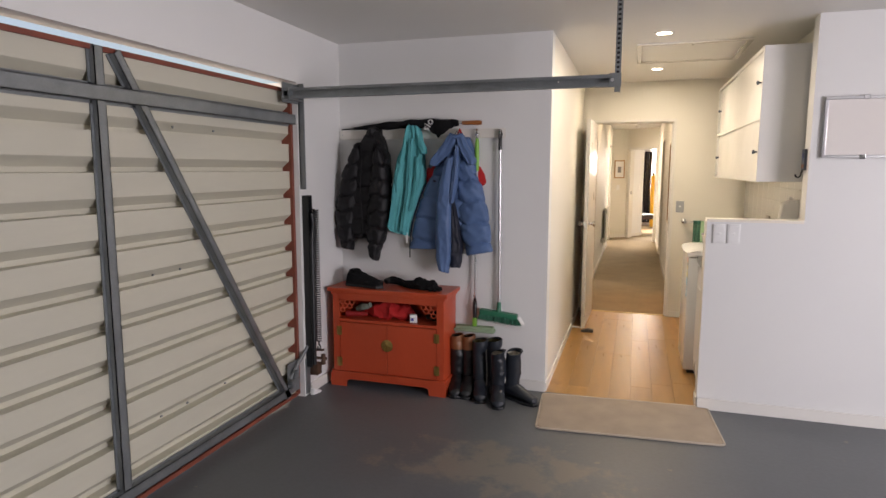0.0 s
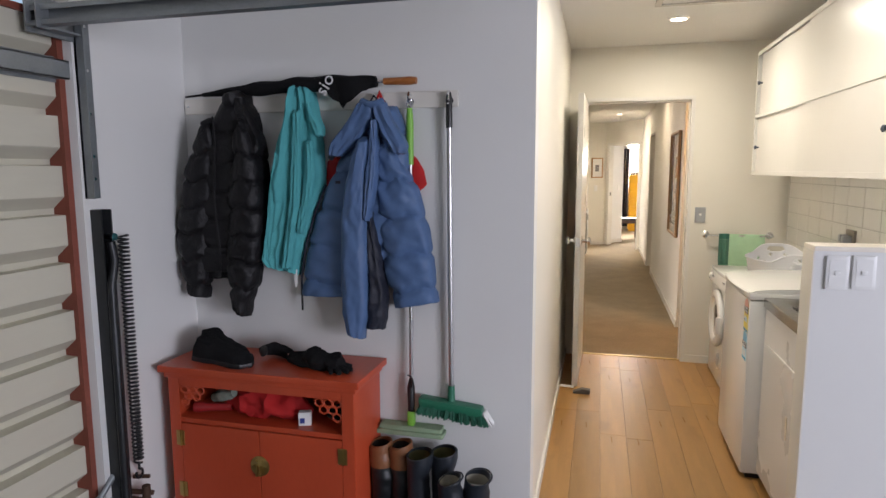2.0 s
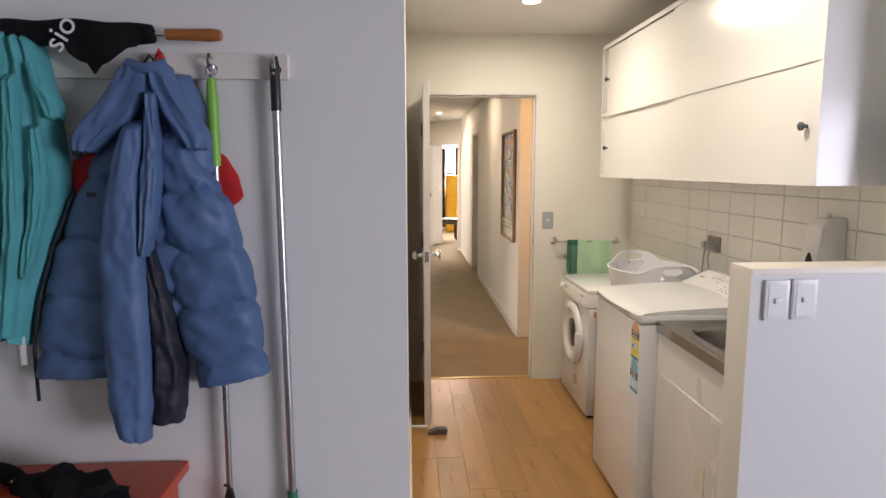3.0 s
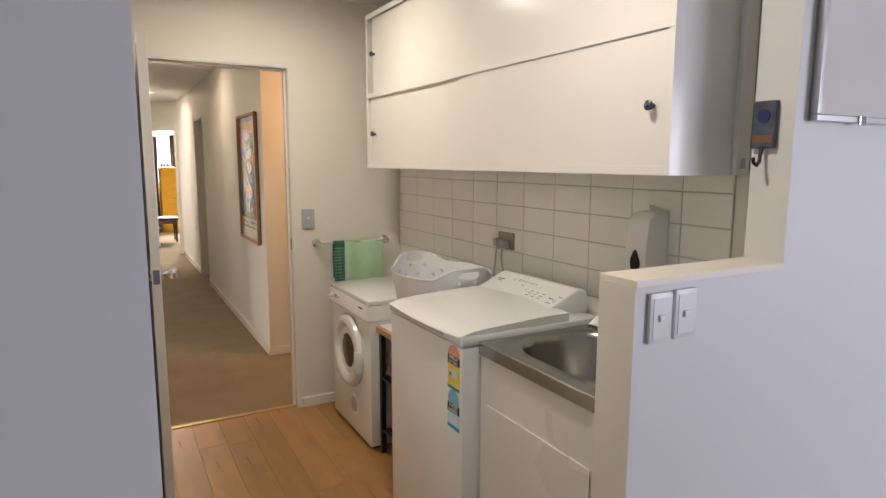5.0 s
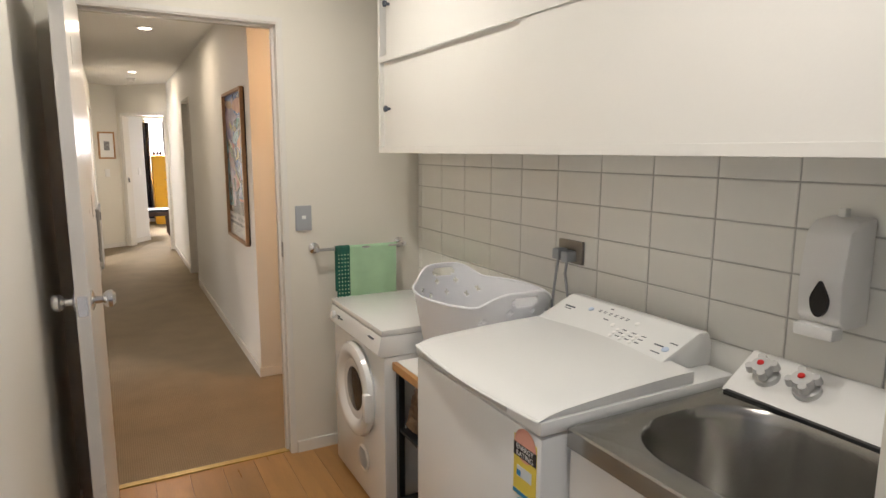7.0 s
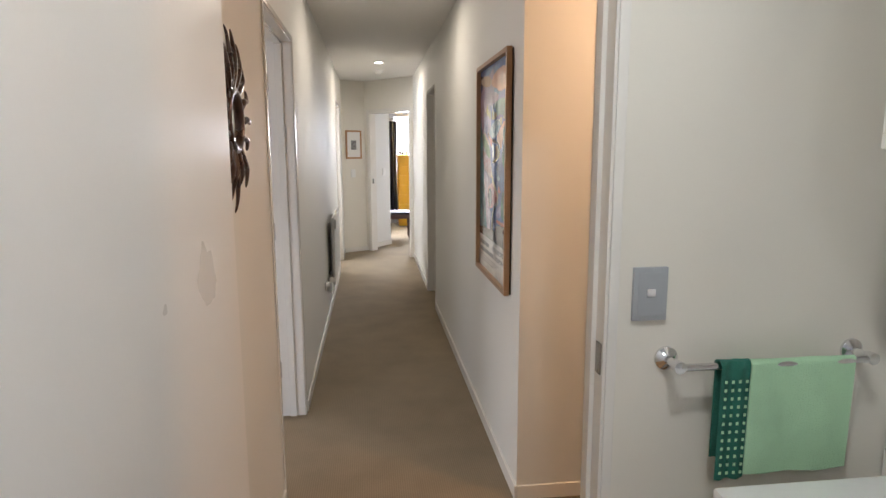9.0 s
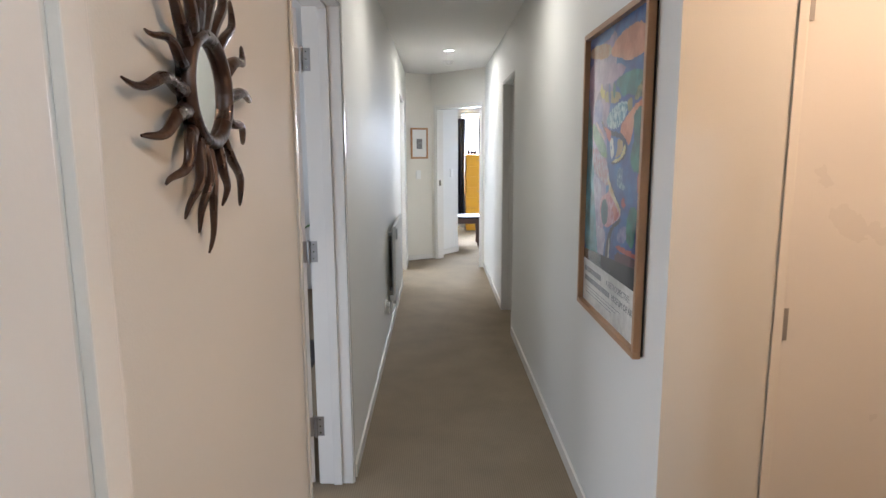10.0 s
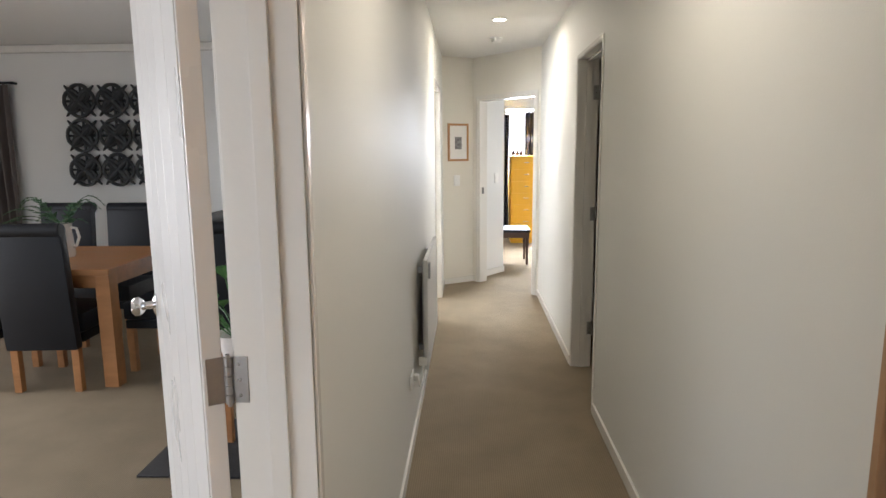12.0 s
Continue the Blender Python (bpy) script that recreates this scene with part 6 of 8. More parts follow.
drop = [(4.93 + 0.019 * math.sin(k * math.tau / 24) * (1 - 0.55 * max(0, -math.cos(k * math.tau / 24))), 1.168 - 0.038 * math.cos(k * math.tau / 24)) for k in range(24)]
part("level_window", prism(drop, 0.974, 0.984, "x"), surf("dark window", (0.01, 0.01, 0.012), 0.1), soap, "dark teardrop window")
part("filler_tab", boxes((1.03, 1.05, 4.925, 4.94, 1.334, 1.352), bevel=0.003), WHITE_PLASTIC, soap, smooth=True)
part("push_bar", boxes((0.968, 1.01, 4.893, 4.975, 1.085, 1.112), bevel=0.006), surf("frosted plastic", (0.6, 0.6, 0.58), 0.3), soap, smooth=True)
power = thing("power_point", (1.088, 5.83, 1.12), "grey steel double power point with two plugs on the tiles", "power point")
part("plate", boxes((1.074, 1.0865, 5.765, 5.885, 1.09, 1.168), bevel=0.003), surf("grey tan plate", (0.30, 0.27, 0.23), 0.4, 0.5), power)
for y, zc in ((5.850, 1.122), (5.805, 1.118)):
    pl = part("plug", boxes((1.030, 1.0735, y - 0.017, y + 0.017, zc - 0.020, zc + 0.018), bevel=0.007), GREY_PLASTIC, power, smooth=True)
    part("cord", tube([(1.045, y, zc - 0.02), (1.042, y + 0.004, zc - 0.06), (1.05, y - 0.01 if y < 5.83 else y + 0.03, zc - 0.16), (1.06, y - 0.04 if y < 5.83 else y + 0.05, zc - 0.26)], 0.0045, 8), GREY_PLASTIC, pl, smooth=True)
light_switch("light_switch", "grey plastic light switch on the cream laundry wall", (0.489, 7.03, 1.155), "-y", 0.076, 0.116, GREY_PLASTIC, (0.004,))

# laundry door with its hardware, standing open
LDX = -0.352
ldoor = thing("laundry_door", (LDX, 7.02, 0.0), "white flush door standing open against a floor stop", "door")
ldoor.rotation_euler = (0, 0, 0)


def leafbox(*r, bevel=0.0):
    bm = boxes(r, bevel=bevel)
    bmesh.ops.rotate(bm, verts=bm.verts, cent=(LDX, 7.02, 0), matrix=Matrix.Rotation(radians(-1.1), 3, "Z"))
    return bm


def turned(bm):
    bmesh.ops.rotate(bm, verts=bm.verts, cent=(LDX, 7.02, 0), matrix=Matrix.Rotation(radians(-1.1), 3, "Z"))
    return bm


part("leaf", leafbox(LDX - 0.037, LDX, 6.235, 7.012, 0.012, 1.995, bevel=0.002), DOOR_WHITE, ldoor)
KNOB = [(0.0, 0.0), (0.032, 0.0), (0.032, 0.005), (0.022, 0.009), (0.012, 0.012), (0.011, 0.030), (0.020, 0.036), (0.027, 0.046), (0.026, 0.058), (0.016, 0.066), (0.010, 0.064), (0.0, 0.064)]
for sgn, x in ((1, LDX), (-1, LDX - 0.037)):
    part("door_knob", turned(lathe(KNOB, (x, 6.300, 1.018), (sgn, 0, 0), 24)), CHROME, ldoor, "polished steel round knob", smooth=True)
part("latch_plate", leafbox(LDX - 0.031, LDX - 0.006, 6.2335, 6.2355, 0.985, 1.045), CHROME, ldoor)
for z in (0.25, 1.02, 1.78):
    part("hinge", turned(rods(((LDX - 0.042, 7.015, z - 0.045), (LDX - 0.042, 7.015, z + 0.045), 0.006), seg=10)), STEEL, ldoor)
stop = thing("door_stop", (-0.40, 6.15, 0.0), "white rod door stop with a dark grey wedge", "door stop")
part("rod", rods(((-0.48, 6.17, 0.035), (-0.385, 6.165, 0.033), 0.008)), WHITE_PLASTIC, stop, smooth=True)
part("wedge", prism([(-0.39, 0.0), (-0.28, 0.0), (-0.275, 0.030), (-0.33, 0.036), (-0.39, 0.012)], 6.12, 6.165, "y", bevel=0.003), surf("dark grey rubber", (0.10, 0.09, 0.085), 0.7), stop)

# ---- door linings, skirtings, ceiling fittings ----
def lining(name, axis, at0, at1, lo, hi, head, stop=True, label="white painted door lining", trim=0.028, proud=0.006, faces=(1, 1)):
    """A lining around an opening. axis x: the wall runs along y and the lining spans x at0 to at1; axis y: the other way round."""
    bm = bmesh.new()
    t = 0.025
    def put(a0, a1, b0, b1, z0, z1, bevel=0.0015):
        if axis == "x":
            box(bm, a0, a1, b0, b1, z0, z1, bevel=bevel)
        else:
            box(bm, b0, b1, a0, a1, z0, z1, bevel=bevel)
    put(at0, at1, lo, lo + t, 0, head)
    put(at0, at1, hi - t, hi, 0, head)
    put(at0, at1, lo, hi, head, head + t)
    if stop:
        c = at0 + (at1 - at0) * 0.42
        put(c, c + 0.035, lo + t, lo + t + 0.011, 0, head - 0.011)
        put(c, c + 0.035, hi - t - 0.011, hi - t, 0, head - 0.011)
        put(c, c + 0.035, lo + t, hi - t, head - 0.011, head)
    for edge, on in ((at0, faces[0]), (at1, faces[1])):
        if on:
            s0, s1 = (edge - proud, edge - 0.0005) if edge == at0 else (edge + 0.0005, edge + proud)
            put(s0, s1, lo - trim + t, lo + t - 0.006, 0, head + trim)
            put(s0, s1, hi - t + 0.006, hi - t + trim, 0, head + trim)
            put(s0, s1, lo + t - 0.006, hi - t + 0.006, head + 0.006, head + trim)
    return solid(name, bm, GLOSS_WHITE, label, "door frame", kind=S)


lining("door_frame_laundry", "y", 7.029, 7.131, LX0 - 0.026, LX1 + 0.026, 2.012)
lining("door_frame_dining", "x", -0.622, -0.4785, 8.242, 9.128, 2.0)
lining("door_frame_side_room", "x", -0.605, -0.4785, 13.142, 13.998, 2.0)
lining("door_frame_dark_room", "x", 0.4885, 0.612, 11.302, 12.058, 2.0)
lining("door_frame_nook", "y", 8.1485, 8.272, 0.774, 1.598, 2.0)
bm = along_end(ED0 - 0.028, ED0, -0.004, 0.106, 0, 1.985)
along_end(ED1, ED1 + 0.028, -0.004, 0.106, 0, 1.985, bm)
along_end(ED0 - 0.028, ED1 + 0.028, -0.004, 0.106, 1.965, 1.995, bm)
along_end(ED0 - 0.055, ED0 - 0.022, -0.012, -0.0045, 0, 2.02, bm)
along_end(ED1 + 0.022, ED1 + 0.055, -0.012, -0.0045, 0, 2.02, bm)
along_end(ED0 - 0.022, ED1 + 0.022, -0.012, -0.0045, 1.988, 2.02, bm)
solid("door_frame_bedroom", bm, GLOSS_WHITE, "cream painted frame of the bedroom doorway", "door frame", kind=S)
solid("strike_plate_bedroom", along_end(ED1 - 0.002, ED1, 0.03, 0.06, 0.98, 1.05), STEEL, "steel strike plate in the bedroom door frame", "strike plate", kind=S)
solid("strike_plate_laundry", boxes((LX1 - 0.003, LX1 + 0.0005, 7.035, 7.062, 0.975, 1.045), bevel=0.001), STEEL, "steel strike plate in the laundry door frame", "strike plate", kind=S)
solid("threshold_strip", boxes((LX0, LX1, 7.055, 7.092, -0.002, 0.006), bevel=0.002), BRASS, "brass carpet bar at the laundry doorway", "threshold", kind=S)
SKH = 0.062
solid("baseboard_hall_left", boxes((-0.4795, -0.468, 7.135, 8.235, 0, SKH), (-0.4795, -0.468, 9.155, 13.118, 0, SKH), (-0.4795, -0.468, 14.02, 14.58, 0, SKH), bevel=0.002), GLOSS_WHITE, "white painted skirting along the hall", "skirting", kind=S)
solid("baseboard_hall_right", boxes((0.478, 0.4895, 8.140, 11.278, 0, SKH), (0.478, 0.4895, 12.082, 14.05, 0, SKH), (0.4895, 0.768, 8.138, 8.1495, 0, SKH), bevel=0.002), GLOSS_WHITE, "white painted skirting along the hall", "skirting", kind=S)
solid("baseboard_hall_end", along_end(ELEN - 0.03, ELEN + 0.01, -0.01, 0, 0, SKH, along_end(0.0, ED0 - 0.056, -0.011, 0, 0, SKH)), GLOSS_WHITE, "white painted skirting at the hall's end", "skirting", kind=S)
bm = bmesh.new()
box(bm, 0, 0.384, -0.011, 0, 0, SKH)
bm.transform(Matrix.Translation((-0.478, 14.598, 0)) @ Matrix.Rotation(math.atan2(0.20, 0.33), 4, "Z"))
solid("baseboard_picture_wall", bm, GLOSS_WHITE, "white painted skirting under the small picture", "skirting", kind=S)
bm = bmesh.new()
box(bm, 0, 0.57, 0, 0.011, 0, 0.07)
bm.transform(Matrix.Translation((-0.125, 14.892, 0)) @ Matrix.Rotation(math.atan2(0.46, 0.34), 4, "Z") @ Matrix.Translation((0, -0.0115, 0)))
solid("baseboard_bedroom", bm, GLOSS_WHITE, "white painted skirting just inside the bedroom", "skirting", kind=S)

BULB = glow("lit lamp glass", (1.0, 0.90, 0.74), 14.0)
for x, y, z in ((0.19, 4.72, CEILING), (0.19, 6.22, CEILING), (0.03, 12.85, CEILING - 0.002), (0.03, 9.75, CEILING - 0.002), (1.15, 7.62, CEILING - 0.002)):
    d = thing("downlight", (x, y, z), "lit recessed ceiling downlight with a white ring", "downlight", "downlights")
    part("ring", lathe([(0.046, 0.0), (0.064, 0.0), (0.060, -0.006), (0.048, -0.008), (0.046, -0.002)], (x, y, z), (0, 0, 1), 28), WHITE_PLASTIC, d, smooth=True)
    part("lens", lathe([(0.0, -0.001), (0.046, -0.001), (0.044, -0.005), (0.0, -0.007)], (x, y, z), (0, 0, 1), 24), BULB, d, "glowing lamp glass", smooth=True)
smoke = thing("smoke_alarm", (0.04, 13.62, CEILING), "white round smoke alarm on the hall ceiling", "smoke alarm")
part("base", lathe([(0.0, 0.0), (0.060, 0.0), (0.060, -0.014), (0.054, -0.018), (0.0, -0.018)], (0.04, 13.62, CEILING - 0.002), (0, 0, 1), 28), WHITE_PLASTIC, smoke, smooth=True)
part("dome", lathe([(0.0, -0.018), (0.046, -0.018), (0.042, -0.036), (0.030, -0.042), (0.0, -0.043)], (0.04, 13.62, CEILING - 0.002), (0, 0, 1), 28), WHITE_PLASTIC, smoke, smooth=True)
hatch = thing("ceiling_hatch", (0.42, 5.4, CEILING), "white ceiling access hatch with a slim frame", "hatch")
part("hatch_panel", boxes((0.06, 0.74, 5.10, 5.82, CEILING - 0.006, CEILING)), CEIL, hatch)
part("hatch_frame", boxes((0.02, 0.055, 5.06, 5.86, CEILING - 0.013, CEILING), (0.745, 0.78, 5.06, 5.86, CEILING - 0.013, CEILING), (0.055, 0.745, 5.06, 5.095, CEILING - 0.013, CEILING), (0.055, 0.745, 5.825, 5.86, CEILING - 0.013, CEILING), bevel=0.002), GLOSS_WHITE, hatch)
part("hatch_catch", rods(((0.40, 5.16, CEILING - 0.009), (0.40, 5.16, CEILING - 0.002), 0.008)), STEEL, hatch)

# ---- hall things ----
HINGE = surf("zinc hinge steel", (0.38, 0.37, 0.36), 0.35, 0.9, var=0.1, scale=10, fine=120, bump=0.03)


def hinge_of(parent, pivot, turn, jamb, leafy, zs, name="hinge"):
    """Butt hinges: a knuckle, a plate on the jamb and a plate on the edge of the turned leaf."""
    for z in zs:
        bm = bmesh.new()
        for k in range(5):
            rod(bm, (*pivot, z - 0.044 + 0.018 * k), (*pivot, z - 0.0275 + 0.018 * k), 0.0075, seg=12)
        rod(bm, (*pivot, z - 0.050), (*pivot, z + 0.050), 0.004, seg=10)
        h = part(name, bm, HINGE, parent, "zinc steel butt hinge", smooth=True)
        pl = boxes(jamb + (z - 0.044, z + 0.044))
        part("jamb_plate", pl, HINGE, h)
        lf = boxes(leafy + (z - 0.044, z + 0.044))
        bmesh.ops.rotate(lf, verts=lf.verts, cent=(*pivot, 0), matrix=Matrix.Rotation(radians(turn), 3, "Z"))
        part("leaf_plate", lf, HINGE, h)
        for dz in (-0.03, 0, 0.03):
            part("screw", rods((((jamb[0] + jamb[1]) / 2, jamb[2] - 0.0008, z + dz), ((jamb[0] + jamb[1]) / 2, jamb[2] + 0.001, z + dz), 0.0035), seg=8), STEEL, h)


PV = (-0.633, 9.098)
ddoor = thing("dining_door", (*PV, 0.0), "white door with grooved boards standing wide open into the dining room", "door")
DT = -147
spin = lambda bm: (bmesh.ops.rotate(bm, verts=bm.verts, cent=(*PV, 0), matrix=Matrix.Rotation(radians(DT), 3, "Z")), bm)[1]
part("leaf", spin(boxes((PV[0] + 0.008, PV[0] + 0.043, 8.270, 9.090, 0.012, 1.992), bevel=0.002)), DOOR_WHITE, ddoor)
for k in range(5):
    y = 8.29 + 0.159 * k
    part("raised_board", spin(boxes((PV[0] + 0.0432, PV[0] + 0.0452, y, y + 0.153, 0.03, 1.975), bevel=0.0009)), DOOR_WHITE, ddoor)
for sgn, x in ((1, PV[0] + 0.045), (-1, PV[0] + 0.008)):
    part("door_knob", spin(lathe(KNOB, (x, 8.335, 1.02), (sgn, 0, 0), 24)), CHROME, ddoor, "polished steel round knob", smooth=True)
hinge_of(ddoor, PV, DT, (-0.630, -0.598, 9.1015, 9.1035), (-0.627, -0.596, 9.0905, 9.092), (0.27, 1.035, 1.80))

PR = (0.622, 12.036)
rdoor = thing("dim_room_door", (*PR, 0.0), "pale door standing open into a dim room", "door")
rspin = lambda bm: (bmesh.ops.rotate(bm, verts=bm.verts, cent=(*PR, 0), matrix=Matrix.Rotation(radians(98), 3, "Z")), bm)[1]
part("leaf", rspin(boxes((PR[0] - 0.043, PR[0] - 0.008, 11.33, 12.028, 0.012, 1.992), bevel=0.002)), DOOR_WHITE, rdoor)
part("door_knob", rspin(lathe(KNOB, (PR[0] - 0.043, 11.39, 1.02), (-1, 0, 0), 20)), CHROME, rdoor, smooth=True)
hinge_of(rdoor, PR, 98, (0.586, 0.618, 12.0305, 12.0325), (0.582, 0.614, 12.0285, 12.030), (0.27, 1.035, 1.80))

nook_door = thing("cupboard_door", (1.2, 8.2, 0.0), "closed pale cupboard door with steel hinges beside the hall", "door")
part("leaf", boxes((0.802, 1.570, 8.170, 8.205, 0.012, 1.996), bevel=0.002), DOOR_WHITE, nook_door)
for z in (0.27, 0.985, 1.80):
    h = part("hinge", rods(((0.801, 8.164, z - 0.045), (0.801, 8.164, z + 0.045), 0.0075)), HINGE, nook_door, smooth=True)
    part("hinge_plate", boxes((0.804, 0.822, 8.1665, 8.169, z - 0.044, z + 0.044)), HINGE, h)

# framed poster
post = thing("framed_poster", (0.49, 8.66, 0.85), "large abstract art poster in a slim oak frame under glass", "framed poster")
OAKF = surf("light oak frame", (0.33, 0.19, 0.095), 0.4, var=0.2, scale=4, fine=60, bump=0.06, stretch=(3, 1, 1))
PY0, PY1, PZ0, PZ1, PX = 8.305, 9.012, 0.842, 1.868, 0.489
part("backing", boxes((PX - 0.006, PX, PY0 + 0.005, PY1 - 0.005, PZ0 + 0.005, PZ1 - 0.005)), DARK, post)
for n, r in (("frame_rail", (PY0, PY1, PZ0, PZ0 + 0.02)), ("frame_rail", (PY0, PY1, PZ1 - 0.02, PZ1)), ("frame_stile", (PY0, PY0 + 0.02, PZ0 + 0.0205, PZ1 - 0.0205)), ("frame_stile", (PY1 - 0.02, PY1, PZ0 + 0.0205, PZ1 - 0.0205))):
    part(n, boxes((PX - 0.030, PX - 0.0065, *r), bevel=0.0025), OAKF, post)
AY0, AY1, AZ0, AZ1 = PY0 + 0.02, PY1 - 0.02, PZ0 + 0.02, PZ1 - 0.02


def print_ink(name, col, second=None, scale=9):
    m = surf(name, col, 0.5, var=0.25, scale=scale, fine=40, bump=0.0, tint=second, coat=1.0)
    m.node_tree.nodes["Principled BSDF"].inputs["Coat Roughness"].default_value = 0.02
    m.node_tree.nodes["Principled BSDF"].inputs["Coat IOR"].default_value = 1.75
    ramp = [n for n in m.node_tree.nodes if n.bl_idname == "ShaderNodeValToRGB"][0].color_ramp
    ramp.elements[0].position, ramp.elements[1].position = 0.54, 0.84
    return m


paper = part("paper", boxes((PX - 0.010, PX - 0.0062, AY0, AY1, AZ0, AZ1)), print_ink("poster paper", (0.60, 0.60, 0.56), scale=3), post, "pale poster paper")
BANDZ = AZ0 + 0.165
layer = [0]


def brushed(outline, seed):
    """Rounds an outline's corners and gives it the uneven edge of a brush."""
    pts = [Vector((a, b, 0)) for a, b in outline]
    for turn in range(2):
        pts = [p.lerp(q, f) for p, q in zip(pts, pts[1:] + pts[:1]) for f in (0.25, 0.75)]
    fine = [p.lerp(q, k / 4) for p, q in zip(pts, pts[1:] + pts[:1]) for k in range(4)]
    wob = [Vector((noise.noise((p.x * 45, p.y * 60, seed)), noise.noise((p.x * 45, p.y * 60, seed + 9)), 0)) for p in fine]
    return [(min(1, max(0, p.x + 0.010 * w.x)), min(1, max(0, p.y + 0.007 * w.y))) for p, w in zip(fine, wob)]


def ink(name, outline, col, second=None, scale=9):
    """A printed shape on the poster: outline pairs run 0 to 1 across (from its near edge) and up the picture."""
    layer[0] += 1
    x = PX - 0.010 - 0.000025 * layer[0]
    shape = outline if name in ("blue_field", "black_strip") else brushed(outline, layer[0])
    bm = bmesh.new()
    bm.faces.new([bm.verts.new((x, AY1 - (AY1 - AY0) * (1 - a), BANDZ + (AZ1 - BANDZ) * b)) for a, b in shape])
    bmesh.ops.remove_doubles(bm, verts=bm.verts, dist=0.00002)
    bmesh.ops.triangulate(bm, faces=bm.faces)
    part(name, bm, print_ink(name + " ink", col, second, scale), paper)


ink("blue_field", [(0, 0), (1, 0), (1, 1), (0, 1)], (0.018, 0.045, 0.20), (0.045, 0.13, 0.32), 9)
ink("mauve_ground", [(0.60, 0.10), (1, 0.05), (1, 1), (0.45, 1), (0.50, 0.78), (0.62, 0.62), (0.58, 0.42)], (0.20, 0.13, 0.24), (0.36, 0.28, 0.36), 16)
ink("sky_blue", [(1.000, 1.000), (0.491, 1.000), (0.617, 0.949), (1.000, 0.962)], (0.05, 0.1, 0.3), (0.09, 0.18, 0.38), 8)
ink("ochre_hills", [(1.000, 0.966), (0.591, 0.944), (0.551, 0.874), (1.000, 0.914)], (0.45, 0.22, 0.1), (0.4, 0.36, 0.26), 14)
ink("orange_mountain", [(0.604, 0.887), (0.536, 0.930), (0.380, 0.956), (0.178, 0.956), (0.051, 0.927), (0.032, 0.841), (0.153, 0.835), (0.303, 0.831), (0.451, 0.864)], (0.5, 0.17, 0.08), (0.6, 0.28, 0.16), 8)
ink("lilac_hill", [(1.000, 0.912), (0.489, 0.848), (0.299, 0.817), (0.422, 0.776), (0.700, 0.781), (0.860, 0.734), (0.912, 0.636), (1.000, 0.752)], (0.3, 0.2, 0.32), (0.42, 0.32, 0.42), 12)
ink("teal_top", [(0.499, 0.777), (0.337, 0.798), (0.072, 0.787), (0.058, 0.728), (0.191, 0.698), (0.274, 0.713), (0.360, 0.706), (0.428, 0.744)], (0.02, 0.13, 0.13), (0.06, 0.24, 0.22), 18)
ink("teal_column", [(1.000, 0.733), (0.940, 0.667), (0.851, 0.449), (0.736, 0.108), (0.679, 0.018), (0.999, 0.001), (1.000, 0.381)], (0.02, 0.15, 0.19), (0.1, 0.3, 0.34), 14)
ink("violet_slope", [(0.860, 0.734), (0.684, 0.709), (0.715, 0.637), (0.670, 0.583), (0.792, 0.598), (0.883, 0.635)], (0.1, 0.09, 0.3), (0.3, 0.26, 0.4), 22)
ink("olive_hill", [(0.691, 0.740), (0.574, 0.749), (0.382, 0.725), (0.393, 0.697), (0.532, 0.691), (0.675, 0.710)], (0.32, 0.24, 0.06), (0.36, 0.32, 0.14), 14)
ink("yellow_flame", [(0.769, 0.742), (0.743, 0.799), (0.701, 0.756), (0.663, 0.758), (0.679, 0.712)], (0.55, 0.4, 0.06), (0.6, 0.5, 0.18), 18)
ink("dark_poplar", [(0.532, 0.753), (0.513, 0.785), (0.476, 0.746), (0.483, 0.710), (0.517, 0.715)], (0.015, 0.07, 0.05), (0.03, 0.14, 0.1), 22)
ink("blue_post", [(0.612, 0.766), (0.576, 0.781), (0.544, 0.697), (0.590, 0.695)], (0.05, 0.06, 0.2), (0.1, 0.12, 0.28), 22)
ink("pool", [(0.639, 0.618), (0.581, 0.660), (0.403, 0.693), (0.279, 0.692), (0.283, 0.639), (0.405, 0.592), (0.537, 0.590)], (0.06, 0.22, 0.3), (0.55, 0.66, 0.66), 70)
ink("olive_patch", [(0.286, 0.653), (0.272, 0.705), (0.203, 0.684), (0.225, 0.644)], (0.2, 0.17, 0.05), (0.3, 0.26, 0.1), 14)
ink("hatched_green", [(0.196, 0.686), (0.128, 0.737), (0.063, 0.747), (0.051, 0.698), (0.150, 0.682)], (0.05, 0.09, 0.04), (0.26, 0.26, 0.12), 60)
ink("orange_road", [(0.408, 0.584), (0.259, 0.647), (0.051, 0.694), (0.041, 0.649), (0.168, 0.641), (0.194, 0.569), (0.238, 0.518), (0.283, 0.550)], (0.55, 0.16, 0.05), (0.62, 0.28, 0.14), 10)
ink("dark_tree", [(0.199, 0.630), (0.110, 0.666), (0.041, 0.649), (0.000, 0.455), (0.123, 0.420), (0.208, 0.451), (0.203, 0.510), (0.159, 0.543)], (0.012, 0.075, 0.055), (0.03, 0.17, 0.13), 16)
ink("green_field", [(0.902, 0.638), (0.792, 0.598), (0.611, 0.530), (0.579, 0.466), (0.698, 0.484), (0.883, 0.552)], (0.05, 0.15, 0.05), (0.18, 0.28, 0.12), 18)
ink("peach_stripe", [(0.834, 0.624), (0.747, 0.580), (0.630, 0.543), (0.649, 0.562), (0.752, 0.605), (0.818, 0.631)], (0.55, 0.36, 0.2), (0.6, 0.46, 0.3), 14)
ink("striped_field", [(0.881, 0.545), (0.698, 0.484), (0.565, 0.458), (0.517, 0.353), (0.673, 0.377), (0.872, 0.426)], (0.36, 0.12, 0.12), (0.4, 0.38, 0.4), 46)
